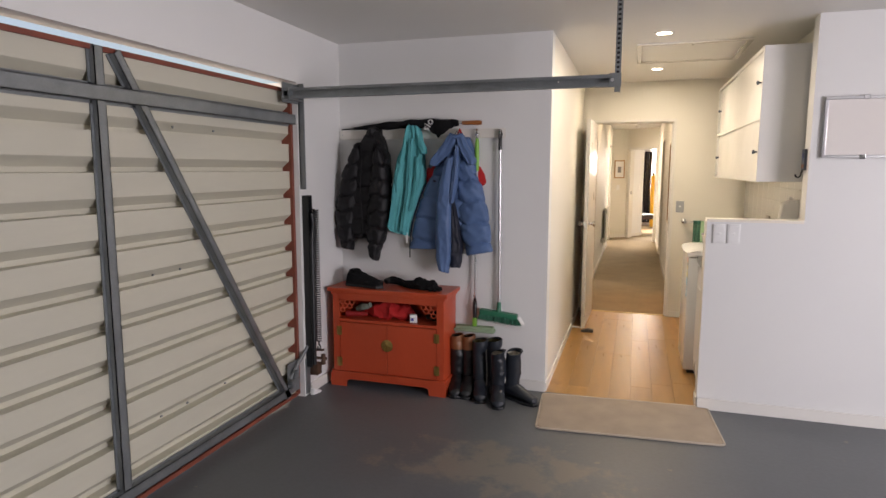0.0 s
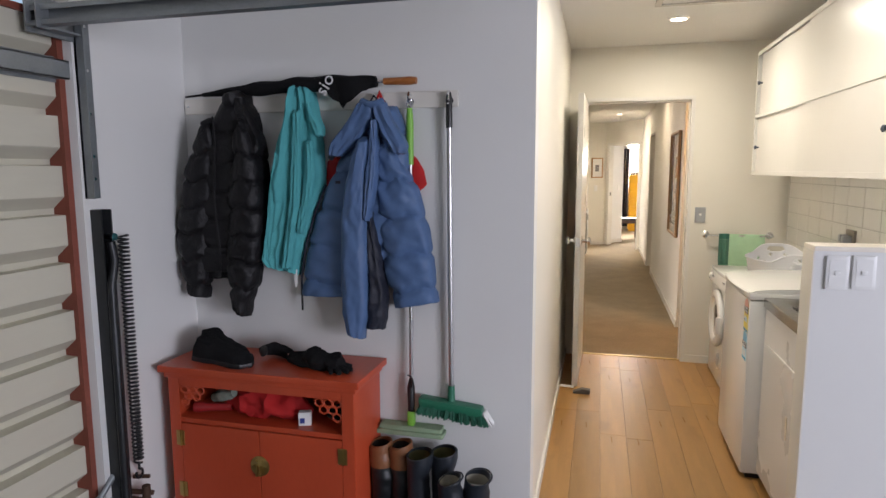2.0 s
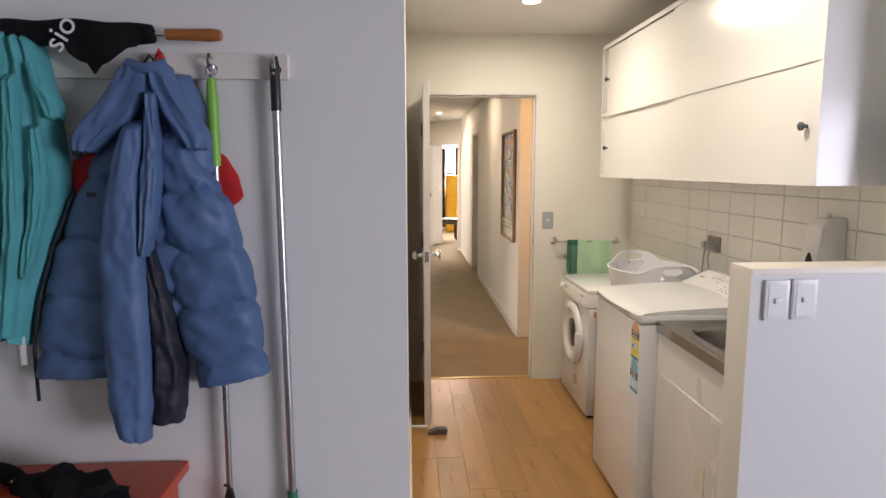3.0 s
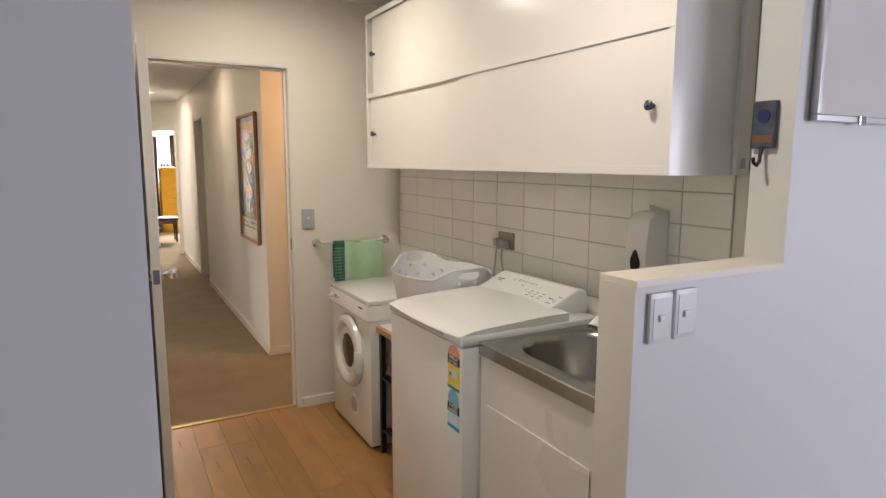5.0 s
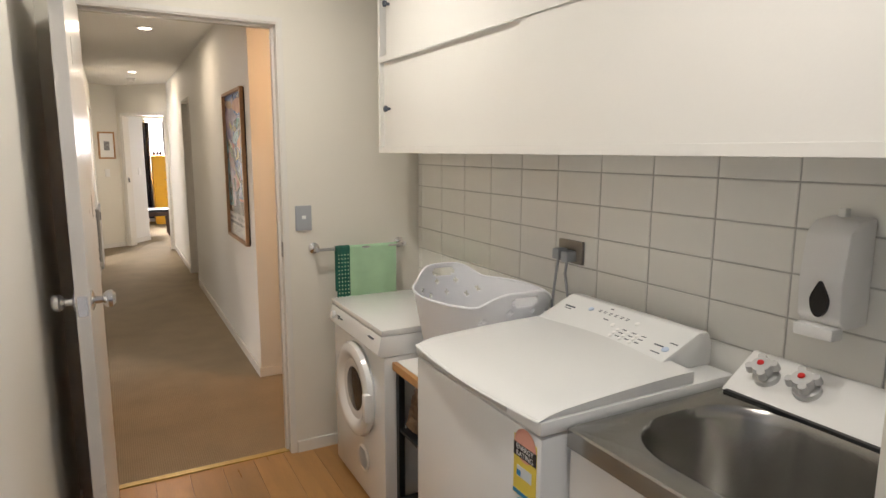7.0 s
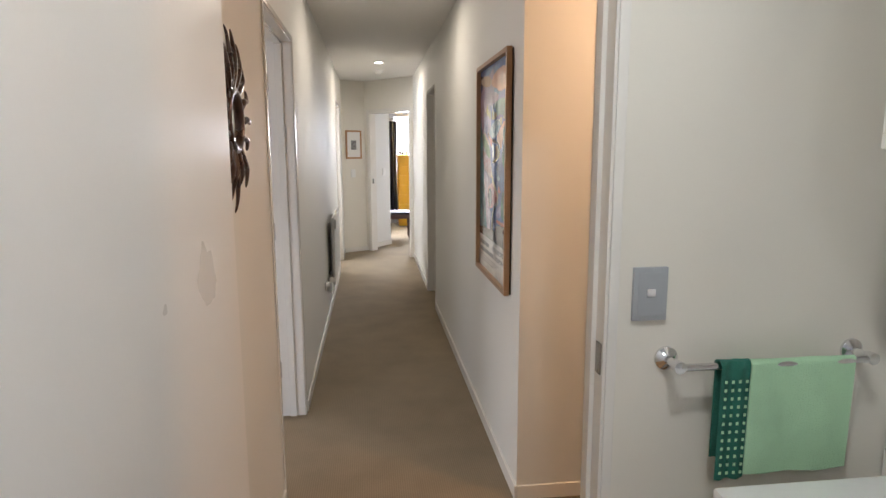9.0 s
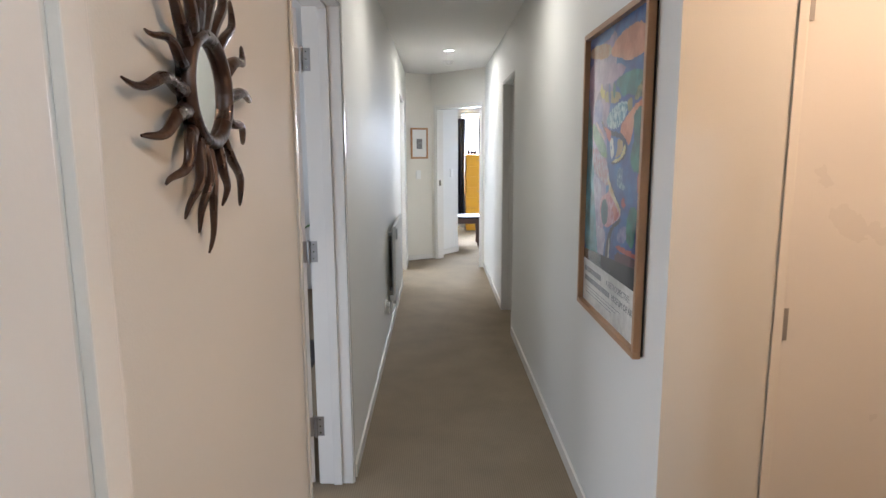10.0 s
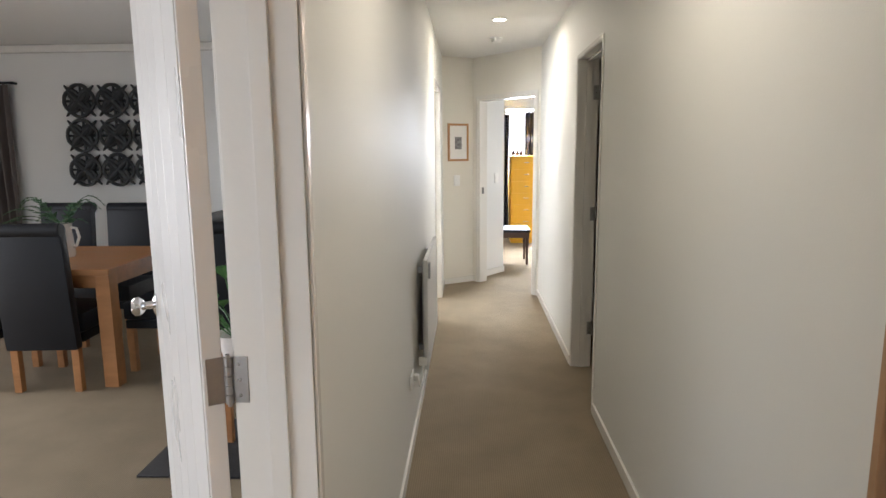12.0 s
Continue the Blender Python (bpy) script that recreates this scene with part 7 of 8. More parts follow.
ink("lilac_slope", [(0.863, 0.420), (0.672, 0.369), (0.663, 0.303), (0.658, 0.190), (0.717, 0.112), (0.797, 0.266)], (0.28, 0.24, 0.38), (0.46, 0.44, 0.54), 24)
ink("pink_form", [(0.665, 0.311), (0.518, 0.335), (0.555, 0.417), (0.478, 0.330), (0.328, 0.278), (0.321, 0.248), (0.450, 0.209), (0.564, 0.181), (0.675, 0.208), (0.691, 0.276)], (0.46, 0.14, 0.15), (0.55, 0.4, 0.42), 44)
ink("lilac_leg", [(0.752, 0.177), (0.661, 0.176), (0.555, 0.174), (0.585, 0.090), (0.607, 0.027), (0.693, 0.032)], (0.34, 0.32, 0.44), (0.48, 0.46, 0.54), 20)
ink("black_arc", [(0.734, 0.644), (0.628, 0.600), (0.508, 0.582), (0.347, 0.571), (0.265, 0.538), (0.267, 0.497), (0.332, 0.464), (0.510, 0.445), (0.513, 0.461), (0.354, 0.479), (0.311, 0.510), (0.333, 0.544), (0.422, 0.558), (0.560, 0.568), (0.682, 0.592)], (0.01, 0.012, 0.025), None, 9)
ink("ochre_bend", [(0.422, 0.553), (0.342, 0.547), (0.313, 0.519), (0.346, 0.490), (0.454, 0.471), (0.412, 0.509)], (0.34, 0.22, 0.08), (0.48, 0.36, 0.14), 16)
ink("yellow_bend", [(0.306, 0.532), (0.276, 0.514), (0.304, 0.485), (0.400, 0.460), (0.518, 0.459), (0.379, 0.478), (0.323, 0.500)], (0.62, 0.48, 0.1), (0.66, 0.56, 0.24), 16)
ink("white_house", [(0.548, 0.537), (0.518, 0.567), (0.473, 0.537), (0.466, 0.475), (0.515, 0.467)], (0.58, 0.6, 0.54), (0.62, 0.62, 0.58), 9)
ink("blue_window", [(0.527, 0.524), (0.511, 0.525), (0.506, 0.507), (0.523, 0.506)], (0.06, 0.1, 0.3), None, 9)
ink("red_roof", [(0.705, 0.631), (0.659, 0.601), (0.611, 0.569), (0.553, 0.533), (0.513, 0.574), (0.581, 0.594), (0.644, 0.600)], (0.45, 0.07, 0.05), (0.5, 0.16, 0.1), 14)
ink("dark_oval", [(0.668, 0.235), (0.658, 0.279), (0.616, 0.305), (0.565, 0.301), (0.534, 0.268), (0.534, 0.219), (0.572, 0.193), (0.632, 0.196)], (0.02, 0.06, 0.08), (0.04, 0.12, 0.14), 18)
ink("cream_line", [(0.574, 0.418), (0.523, 0.378), (0.421, 0.325), (0.314, 0.280), (0.327, 0.251), (0.358, 0.278), (0.445, 0.307), (0.539, 0.346)], (0.62, 0.48, 0.24), (0.66, 0.58, 0.38), 14)
ink("red_chin", [(0.468, 0.291), (0.384, 0.280), (0.332, 0.250), (0.424, 0.220), (0.438, 0.254)], (0.42, 0.07, 0.06), (0.48, 0.2, 0.16), 30)
ink("black_neck", [(0.313, 0.256), (0.316, 0.226), (0.442, 0.195), (0.483, 0.129), (0.483, 0.020), (0.574, 0.006), (0.548, 0.118), (0.501, 0.182), (0.410, 0.217)], (0.01, 0.013, 0.02), None, 9)
ink("pale_stick", [(0.501, 0.150), (0.482, 0.147), (0.490, 0.028), (0.515, 0.026)], (0.5, 0.46, 0.4), None, 9)
ink("blue_splash", [(0.408, 0.385), (0.372, 0.449), (0.320, 0.428), (0.302, 0.452), (0.321, 0.381), (0.225, 0.362), (0.349, 0.352)], (0.03, 0.1, 0.24), (0.3, 0.42, 0.5), 80)
ink("lilac_patch", [(0.388, 0.175), (0.229, 0.236), (0.192, 0.176), (0.327, 0.140)], (0.1, 0.1, 0.3), (0.26, 0.26, 0.42), 20)
ink("low_tree", [(0.227, 0.208), (0.215, 0.273), (0.140, 0.310), (0.074, 0.292), (0.086, 0.242), (0.117, 0.144), (0.211, 0.161)], (0.012, 0.085, 0.065), (0.03, 0.18, 0.14), 18)
ink("red_trunk", [(0.103, 0.414), (0.070, 0.428), (0.065, 0.360), (0.088, 0.352)], (0.3, 0.05, 0.06), (0.36, 0.1, 0.1), 14)
ink("red_cross", [(0.320, 0.303), (0.286, 0.334), (0.264, 0.309), (0.227, 0.304), (0.274, 0.286)], (0.34, 0.06, 0.07), (0.4, 0.12, 0.12), 14)
ink("red_floor", [(0.379, 0.139), (0.000, 0.135), (0.000, 0.119), (0.374, 0.115)], (0.34, 0.06, 0.05), (0.44, 0.12, 0.09), 12)
ink("dark_floor", [(0.386, 0.113), (0.000, 0.118), (0.000, 0.069), (0.386, 0.049)], (0.045, 0.022, 0.035), (0.09, 0.04, 0.05), 12)
ink("teal_floor", [(0.443, 0.055), (0.000, 0.065), (0.000, 0.003), (0.445, 0.002)], (0.01, 0.09, 0.11), (0.03, 0.16, 0.18), 14)
ink("black_strip", [(0, 0), (1, 0), (1, 0.045), (0, 0.085)], (0.008, 0.010, 0.012))
POSTER = lambda y, z: pose(PX - 0.0103, y, z, 90, 0, -90)
INK = print_ink("dark print", (0.17, 0.18, 0.19))
bars = bmesh.new()
for y0, y1, z in ((8.74, 8.965, AZ0 + 0.128), (8.625, 8.965, AZ0 + 0.092)):
    y = y1
    while y - 0.012 > y0:
        box(bars, PX - 0.0108, PX - 0.0100, y - 0.013, y, z - 0.010, z + 0.010)
        y -= 0.019
for k in range(3):
    box(bars, PX - 0.0108, PX - 0.0100, 8.50 + 0.05 * k, 8.95, AZ0 + 0.062 - 0.012 * k, AZ0 + 0.064 - 0.012 * k)
tagged(part("small_print", bars, INK, paper), kind="stuff")
lettering("wording", "A RETROSPECTIVE", 0.031, POSTER(8.545, AZ0 + 0.128), INK, paper, 0.0003)
lettering("wording", "MUSEUM OF ART", 0.031, POSTER(8.485, AZ0 + 0.092), INK, paper, 0.0003)

# sunburst mirror
SM = Vector((-0.480, 7.600, 1.540))
sunm = thing("sunburst_mirror", SM, "dark bronze sunburst mirror with wavy metal rays on the wall", "mirror")
BRONZE = surf("dark polished bronze", (0.045, 0.022, 0.014), 0.28, 0.35, var=0.4, scale=20, fine=90, bump=0.15, coat=0.4)
part("mirror_glass", lathe([(0.0, 0.014), (0.073, 0.014), (0.073, 0.010), (0.0, 0.010)], SM, (1, 0, 0), 40), surf("silvered glass", (0.86, 0.88, 0.86), 0.03, 1.0, var=0.0, bump=0.0), sunm, "round mirror glass")
part("ring", tube([(SM.x + 0.018, SM.y + 0.081 * math.cos(k * math.tau / 40), SM.z + 0.081 * math.sin(k * math.tau / 40)) for k in range(41)], 0.011, 12), BRONZE, sunm, smooth=True)
part("back_disc", lathe([(0.0, 0.0), (0.084, 0.0), (0.084, 0.008), (0.0, 0.008)], SM, (1, 0, 0), 32), BRONZE, sunm)
random.seed(21)
RAYS = [(-97, 0.255), (-75, 0.19), (-53, 0.235), (-23, 0.19), (2, 0.235), (24, 0.22), (48, 0.22), (66, 0.24), (84, 0.25), (101, 0.25), (118, 0.235), (140, 0.22), (162, 0.20), (182, 0.26), (200, 0.235), (222, 0.215), (240, 0.22), (252, 0.225)]
for k, (deg, length) in enumerate(RAYS):
    a = radians(deg)
    d, n = Vector((0, math.cos(a), math.sin(a))), Vector((0, -math.sin(a), math.cos(a)))
    pts, rad = [], []
    big = 0.008 if k % 2 else 0.006
    for i in range(19):
        s = i / 18
        r = 0.084 + (length - 0.084) * s
        pts.append(SM + d * r + n * big * math.sin(s * 9.0 + k) * (0.5 + 0.7 * s) + Vector((0.011 + 0.012 * math.sin(s * 3.1), 0, 0)))
        rad.append((0.0112 if k % 3 else 0.0100) * (1 - s) ** 0.6 + 0.0020)
    part("ray", tube(pts, rad, 9, flat=0.8), BRONZE, sunm, smooth=True)

# panel heater with its cord and socket
heat = thing("panel_heater", (-0.45, 11.68, 0.27), "grey white flat panel heater mounted off the hall wall", "heater")
part("panel", boxes((-0.440, -0.418, 11.22, 12.12, 0.27, 0.875), bevel=0.004), surf("grey white panel", (0.55, 0.56, 0.56), 0.35, var=0.02), heat)
part("rear_frame", boxes((-0.448, -0.4405, 11.24, 12.10, 0.29, 0.855)), GREY_PLASTIC, heat)
for y in (11.35, 12.0):
    for z in (0.36, 0.80):
        part("wall_bracket", boxes((-0.4795, -0.4485, y - 0.015, y + 0.015, z - 0.015, z + 0.015), bevel=0.002), GREY_PLASTIC, heat)
part("control", boxes((-0.417, -0.405, 11.25, 11.30, 0.77, 0.85), bevel=0.003), GREY_PLASTIC, heat)
part("thermostat", boxes((-0.470, -0.425, 11.20, 11.2195, 0.30, 0.345), bevel=0.005), WHITE_PLASTIC, heat, smooth=True)
part("cord", tube([(-0.445, 11.21, 0.31), (-0.450, 11.18, 0.24), (-0.455, 11.13, 0.215), (-0.455, 11.06, 0.24), (-0.452, 10.98, 0.31), (-0.452, 10.92, 0.345)], 0.0045, 8), WHITE_PLASTIC, heat, smooth=True)
part("socket_plate", boxes((-0.4795, -0.470, 10.82, 10.935, 0.31, 0.382), bevel=0.003), WHITE_PLASTIC, heat, smooth=True)
part("plug", boxes((-0.470, -0.445, 10.895, 10.928, 0.33, 0.362), bevel=0.005), WHITE_PLASTIC, heat, smooth=True)

# small framed picture and switch on the angled wall
TURN_P = math.degrees(math.atan2(0.20, 0.33))
pic = thing("small_picture", (0, 0, 0), "small black and white print in a pale wood frame", "picture")
part("mount", boxes((-0.105, 0.105, -0.012, -0.002, -0.175, 0.175)), surf("white card", (0.78, 0.77, 0.74), 0.6, var=0.02), pic)
part("print", boxes((-0.042, 0.042, -0.0135, -0.0122, -0.072, 0.058)), surf("grey ink print", (0.22, 0.22, 0.22), 0.6, var=0.9, scale=40, fine=140, bump=0), pic, "grey ink print")
for r in ((-0.125, 0.125, -0.022, 0, -0.198, -0.176), (-0.125, 0.125, -0.022, 0, 0.176, 0.198), (-0.125, -0.106, -0.022, 0, -0.1755, 0.1755), (0.106, 0.125, -0.022, 0, -0.1755, 0.1755)):
    part("frame_bar", boxes(r, bevel=0.002), surf("pale wood frame", (0.42, 0.22, 0.09), 0.4, var=0.15, scale=6, fine=60, bump=0.05), pic)
pic.matrix_basis = pose(-0.322, 14.693, 1.535, 0, 0, TURN_P)
sw = light_switch("light_switch", "white light switch under the small picture", (0, 0, 0), "-y", 0.074, 0.114, WHITE_PLASTIC, (0.0,))
sw.matrix_basis = pose(-0.335, 14.686, 1.13, 0, 0, TURN_P)
sw2 = light_switch("light_switch", "white light switch just inside the bedroom", (0, 0, 0), "-y", 0.074, 0.114, WHITE_PLASTIC, (0.0,))
sw2.matrix_basis = pose(0.115, 15.232, 1.13, 0, 0, math.degrees(math.atan2(0.46, 0.34)))

# ---- dining room ----
HONEY = surf("honey oak", (0.36, 0.17, 0.065), 0.35, var=0.22, scale=3, fine=40, bump=0.05, stretch=(0.8, 7, 7))
LEATHER = surf("black leather", (0.006, 0.007, 0.010), 0.5, var=0.25, scale=6, fine=120, bump=0.12, spec=0.3)
table = thing("dining_table", (-3.3, 12.05, 0), "honey oak dining table with square legs", "dining table")
part("tabletop", boxes((-4.25, -2.38, 11.58, 12.52, 0.715, 0.755), bevel=0.005), HONEY, table)
part("apron", boxes((-4.18, -2.46, 11.63, 11.65, 0.63, 0.7145)), HONEY, table)
part("apron", boxes((-4.18, -2.46, 12.45, 12.47, 0.63, 0.7145)), HONEY, table)
part("apron", boxes((-2.455, -2.435, 11.66, 12.44, 0.63, 0.7145)), HONEY, table)
for x in (-4.24, -2.48):
    for y in (11.60, 12.41):
        part("leg", boxes((x, x + 0.09, y, y + 0.09, 0, 0.7145), bevel=0.004), HONEY, table)
chair = thing("dining_chair", (0, 0, 0), "black leather high-backed dining chair with oak legs", "dining chair", "chairs round the table")
part("seat", boxes((-0.22, 0.22, -0.20, 0.24, 0.36, 0.48), bevel=0.022), LEATHER, chair, smooth=True)
back = boxes((-0.215, 0.215, -0.285, -0.215, 0.27, 1.0), bevel=0.02)
rod(back, (-0.215, -0.262, 1.01), (0.215, -0.262, 1.01), 0.042, seg=18)
for v in back.verts:
    v.co.y -= max(0, v.co.z - 0.45) * 0.10
part("backrest", back, LEATHER, chair, smooth=True)
part("seat_skirt", boxes((-0.212, 0.212, -0.205, 0.23, 0.30, 0.358), bevel=0.006), LEATHER, chair)
for x in (-0.205, 0.16):
    for y in (-0.26, 0.185):
        part("leg", boxes((x, x + 0.045, y, y + 0.045, 0, 0.30), bevel=0.003), HONEY, chair)
chair.matrix_basis = pose(-2.80, 11.77, 0, 0, 0, 4)
for x, y, a in ((-3.36, 11.76, 0), (-3.50, 12.62, 180), (-2.93, 12.60, 180), (-2.24, 12.08, 90), (-1.80, 11.85, 12)):
    copy_thing(chair, pose(x, y, 0, 0, 0, a))
jug = thing("white_jug", (-2.95, 12.05, 0.755), "white ceramic jug holding green fern sprigs", "jug")
CERAMIC = surf("white glazed ceramic", (0.72, 0.70, 0.66), 0.15, var=0.03)
part("jug_body", lathe([(0.0, 0.0), (0.055, 0.0), (0.062, 0.02), (0.055, 0.12), (0.048, 0.18), (0.055, 0.23), (0.050, 0.23), (0.043, 0.18), (0.0, 0.17)], (-2.95, 12.05, 0.755), (0, 0, 1), 24), CERAMIC, jug, smooth=True)
part("jug_handle", tube([(-2.90, 12.05, 0.955), (-2.86, 12.05, 0.95), (-2.845, 12.05, 0.89), (-2.87, 12.05, 0.83), (-2.895, 12.05, 0.82)], 0.009, 10), CERAMIC, jug, smooth=True)
fern = thing("fern_sprigs", (-2.95, 12.05, 0.95), "bunch of green fern sprigs in the jug", "plant")
FERN = surf("fern green", (0.035, 0.10, 0.035), 0.55, var=0.4, scale=20, fine=80)
rnd = random.Random(11)
for k in range(13):
    a = rnd.uniform(0, math.tau)
    reach, rise = rnd.uniform(0.12, 0.34), rnd.uniform(0.05, 0.22)
    spine = [Vector((-2.95 + reach * s * math.cos(a) - 0.10 * s, 12.05 + reach * s * math.sin(a), 0.95 + rise * math.sin(s * 2.2))) for s in [i / 10 for i in range(11)]]
    bm = tube(spine, 0.0022, 5)
    for i in range(2, 11):
        d = (spine[i] - spine[i - 1]).normalized()
        side = d.cross(Vector((0, 0, 1))).normalized()
        for sg in (-1, 1):
            base, tip = spine[i], spine[i] + sg * side * 0.055 * (1.1 - i / 11) + d * 0.035 - Vector((0, 0, 0.008))
            w = d * 0.008
            f = [bm.verts.new(p) for p in (base - w, base.lerp(tip, 0.6) - w, tip, base.lerp(tip, 0.6) + w, base + w)]
            bm.faces.new(f)
    part("frond", bm, FERN, fern)
art = thing("carved_wall_panel", (-3.45, 13.7, 1.62), "dark carved scrollwork wall panel of nine squares", "wall art")
IRON = surf("charcoal carved wood", (0.022, 0.024, 0.026), 0.45, var=0.4, scale=20, fine=90, bump=0.2)
for i in range(3):
    for j in range(3):
        cx, cz, bm = -3.78 + 0.315 * i, 1.30 + 0.315 * j, bmesh.new()
        for q in range(4):
            r0 = q * math.tau / 4
            for sg in (-1, 1):
                pts = []
                for k in range(22):
                    s = k / 21
                    ang = r0 + sg * (0.15 + 2.6 * s ** 1.3)
                    rr = 0.045 + 0.125 * math.sin(s * 2.4) * (1 - 0.35 * s)
                    pts.append((cx + rr * math.cos(ang), 13.668 - 0.014 * math.sin(s * 3), cz + rr * math.sin(ang)))
                tube(pts, [0.017 * (1 - 0.6 * k / 21) + 0.004 for k in range(22)], 7, bm)
            tube([(cx, 13.66, cz), (cx + 0.09 * math.cos(r0 + .78), 13.655, cz + 0.09 * math.sin(r0 + .78)), (cx + 0.195 * math.cos(r0 + .78), 13.67, cz + 0.195 * math.sin(r0 + .78))], [0.03, 0.026, 0.008], 8, bm)
        rod(bm, (cx, 13.699, cz), (cx, 13.645, cz), 0.045, 0.03, seg=12)
        rod(bm, (cx - 0.155, 13.685, cz), (cx + 0.155, 13.685, cz), 0.012, seg=8)
        rod(bm, (cx, 13.685, cz - 0.155), (cx, 13.685, cz + 0.155), 0.012, seg=8)
        part("carved_square", bm, IRON, art, smooth=True)


def curtain(name, label, x0, x1, y, z0, z1, folds, material, depth=0.035):
    ob = thing(name, ((x0 + x1) / 2, y, z0), label, "curtain")
    bm = grid_sheet(folds * 10, 24, lambda u, v: (x0 + (x1 - x0) * u + 0.006 * math.sin(v * 5 + u * 9), y + depth * math.sin(u * folds * math.tau) * (0.75 + 0.25 * v) + 0.006 * noise.noise((u * 9, v * 4, 1)), z0 + (z1 - z0) * v))
    bmesh.ops.solidify(bm, geom=bm.faces[:], thickness=0.003)
    part("drape", bm, material, ob, smooth=True)
    return ob


curtain("brown_curtain", "grey brown curtain beside the dining room window", -4.90, -4.42, 13.62, 0.05, 2.08, 6, surf("grey brown linen", (0.10, 0.085, 0.08), 0.85, var=0.2, scale=6, fine=200, bump=0.3))
rod_d = thing("curtain_rod", (-4.6, 13.62, 2.1), "dark metal curtain rod in the dining room", "curtain rod")
part("rod", rods(((-5.3, 13.62, 2.095), (-4.36, 13.62, 2.095), 0.011)), BLACK_STEEL, rod_d, smooth=True)
part("rod_bracket", boxes((-4.40, -4.38, 13.62, 13.699, 2.085, 2.105)), BLACK_STEEL, rod_d)
solid("dark_floor_mat", boxes((-1.70, -0.95, 10.55, 11.15, 0.0, 0.010), bevel=0.003), surf("charcoal mat", (0.03, 0.028, 0.028), 0.95, var=0.3, scale=8, fine=300, bump=0.5), "charcoal ribbed floor mat on the dining room carpet", "floor mat")
SX0, SY0P = -1.27, 10.76
stand = thing("plant_stand", (SX0, SY0P, 0.010), "small brown wooden plant stand beside the dining room door", "plant stand")
part("stand_top", boxes((SX0 - 0.16, SX0 + 0.16, SY0P - 0.16, SY0P + 0.16, 0.475, 0.50), bevel=0.004), HONEY, stand)
for dx in (-0.145, 0.11):
    for dy in (-0.145, 0.11):
        part("leg", boxes((SX0 + dx, SX0 + dx + 0.035, SY0P + dy, SY0P + dy + 0.035, 0.010, 0.4745), bevel=0.003), HONEY, stand)
potted = thing("potted_plant", (SX0, SY0P, 0.50), "green leafy plant in a white ceramic pot on the stand", "potted plant")
part("pot", lathe([(0.0, 0.0), (0.075, 0.0), (0.10, 0.11), (0.105, 0.12), (0.095, 0.12), (0.088, 0.10), (0.0, 0.10)], (SX0, SY0P, 0.50), (0, 0, 1), 26), CERAMIC, potted, smooth=True)
LEAF = surf("fresh leaf green", (0.05, 0.15, 0.03), 0.42, var=0.35, scale=14, fine=60, bump=0.05)
rnd = random.Random(23)
for k in range(22):
    a, reach, rise = k * 2.4, rnd.uniform(0.10, 0.22), rnd.uniform(0.10, 0.30)
    root = Vector((SX0 + 0.03 * math.cos(a), SY0P + 0.03 * math.sin(a), 0.60))
    tip = root + Vector((reach * math.cos(a), reach * math.sin(a), rise))
    side = Vector((-math.sin(a), math.cos(a), 0))
    stem = part("stem", tube([root, root.lerp(tip, 0.5) + Vector((0, 0, 0.03)), tip], 0.0025, 6), LEAF, potted)
    out = (tip - root).normalized()
    blade = grid_sheet(6, 8, lambda u, v: tip + out * 0.12 * v + side * (u - 0.5) * 0.085 * math.sin(math.pi * min(1, v * 0.96 + 0.04)) ** 0.8 - Vector((0, 0, 0.05 * v * v - 0.03 * abs(u - 0.5))))
    part("leaf", blade, LEAF, stem, smooth=True)
solid("cornice_dining", boxes((-5.5, -1.71, 13.62, 13.699, 2.36, 2.428), bevel=0.02), GLOSS_WHITE, "white cornice around the dining room ceiling", "cornice", kind=S)

# ---- bedroom ----
YELLOW = surf("orange yellow lacquer", (0.84, 0.46, 0.025), 0.35, var=0.04, scale=4, fine=100, bump=0.02)
chest = thing("tall_chest", (0.68, 17.85, 0), "tall yellow chest of seven drawers", "chest of drawers")
part("carcass", boxes((0.44, 0.93, 17.625, 18.02, 0.04, 1.345), bevel=0.004), YELLOW, chest)
part("chest_top", boxes((0.43, 0.94, 17.605, 18.025, 1.3455, 1.365), bevel=0.003), YELLOW, chest)
part("chest_base", boxes((0.45, 0.92, 17.64, 18.01, 0, 0.04)), YELLOW, chest)
for k in range(7):
    z = 0.06 + 0.1835 * k
    d = part("drawer_front", boxes((0.452, 0.918, 17.610, 17.6245, z, z + 0.176), bevel=0.004), YELLOW, chest)
    part("drawer_pull", tube([(0.645, 17.610, z + 0.10), (0.65, 17.592, z + 0.10), (0.72, 17.592, z + 0.10), (0.725, 17.610, z + 0.10)], 0.005, 8), CHROME, d, "small steel pull", smooth=True)
for k, (x, h) in enumerate(((0.49, 0.11), (0.55, 0.13), (0.61, 0.12))):
    v = thing("pear_ornament", (x, 17.75, 1.365), "dark bronze pear ornament on the yellow chest", "ornament", "pear ornaments")
    part("pear", lathe([(0.0, 0.0), (0.022, 0.002), (0.032, 0.02), (0.030, 0.04), (0.016, 0.07), (0.010, h - 0.02), (0.0, h - 0.01)], (x, 17.75, 1.365), (0, 0, 1), 18), BRONZE, v, smooth=True)
    part("stem", tube([(x, 17.75, 1.365 + h - 0.015), (x + 0.006, 17.75, 1.365 + h)], 0.002, 6), BRONZE, v)
stool = thing("dressing_stool", (0.33, 15.98, 0), "dark wooden stool with turned legs and a leather seat", "stool")
DARKWOOD = surf("dark stained wood", (0.055, 0.024, 0.014), 0.32, var=0.25, scale=4, fine=60, bump=0.05)
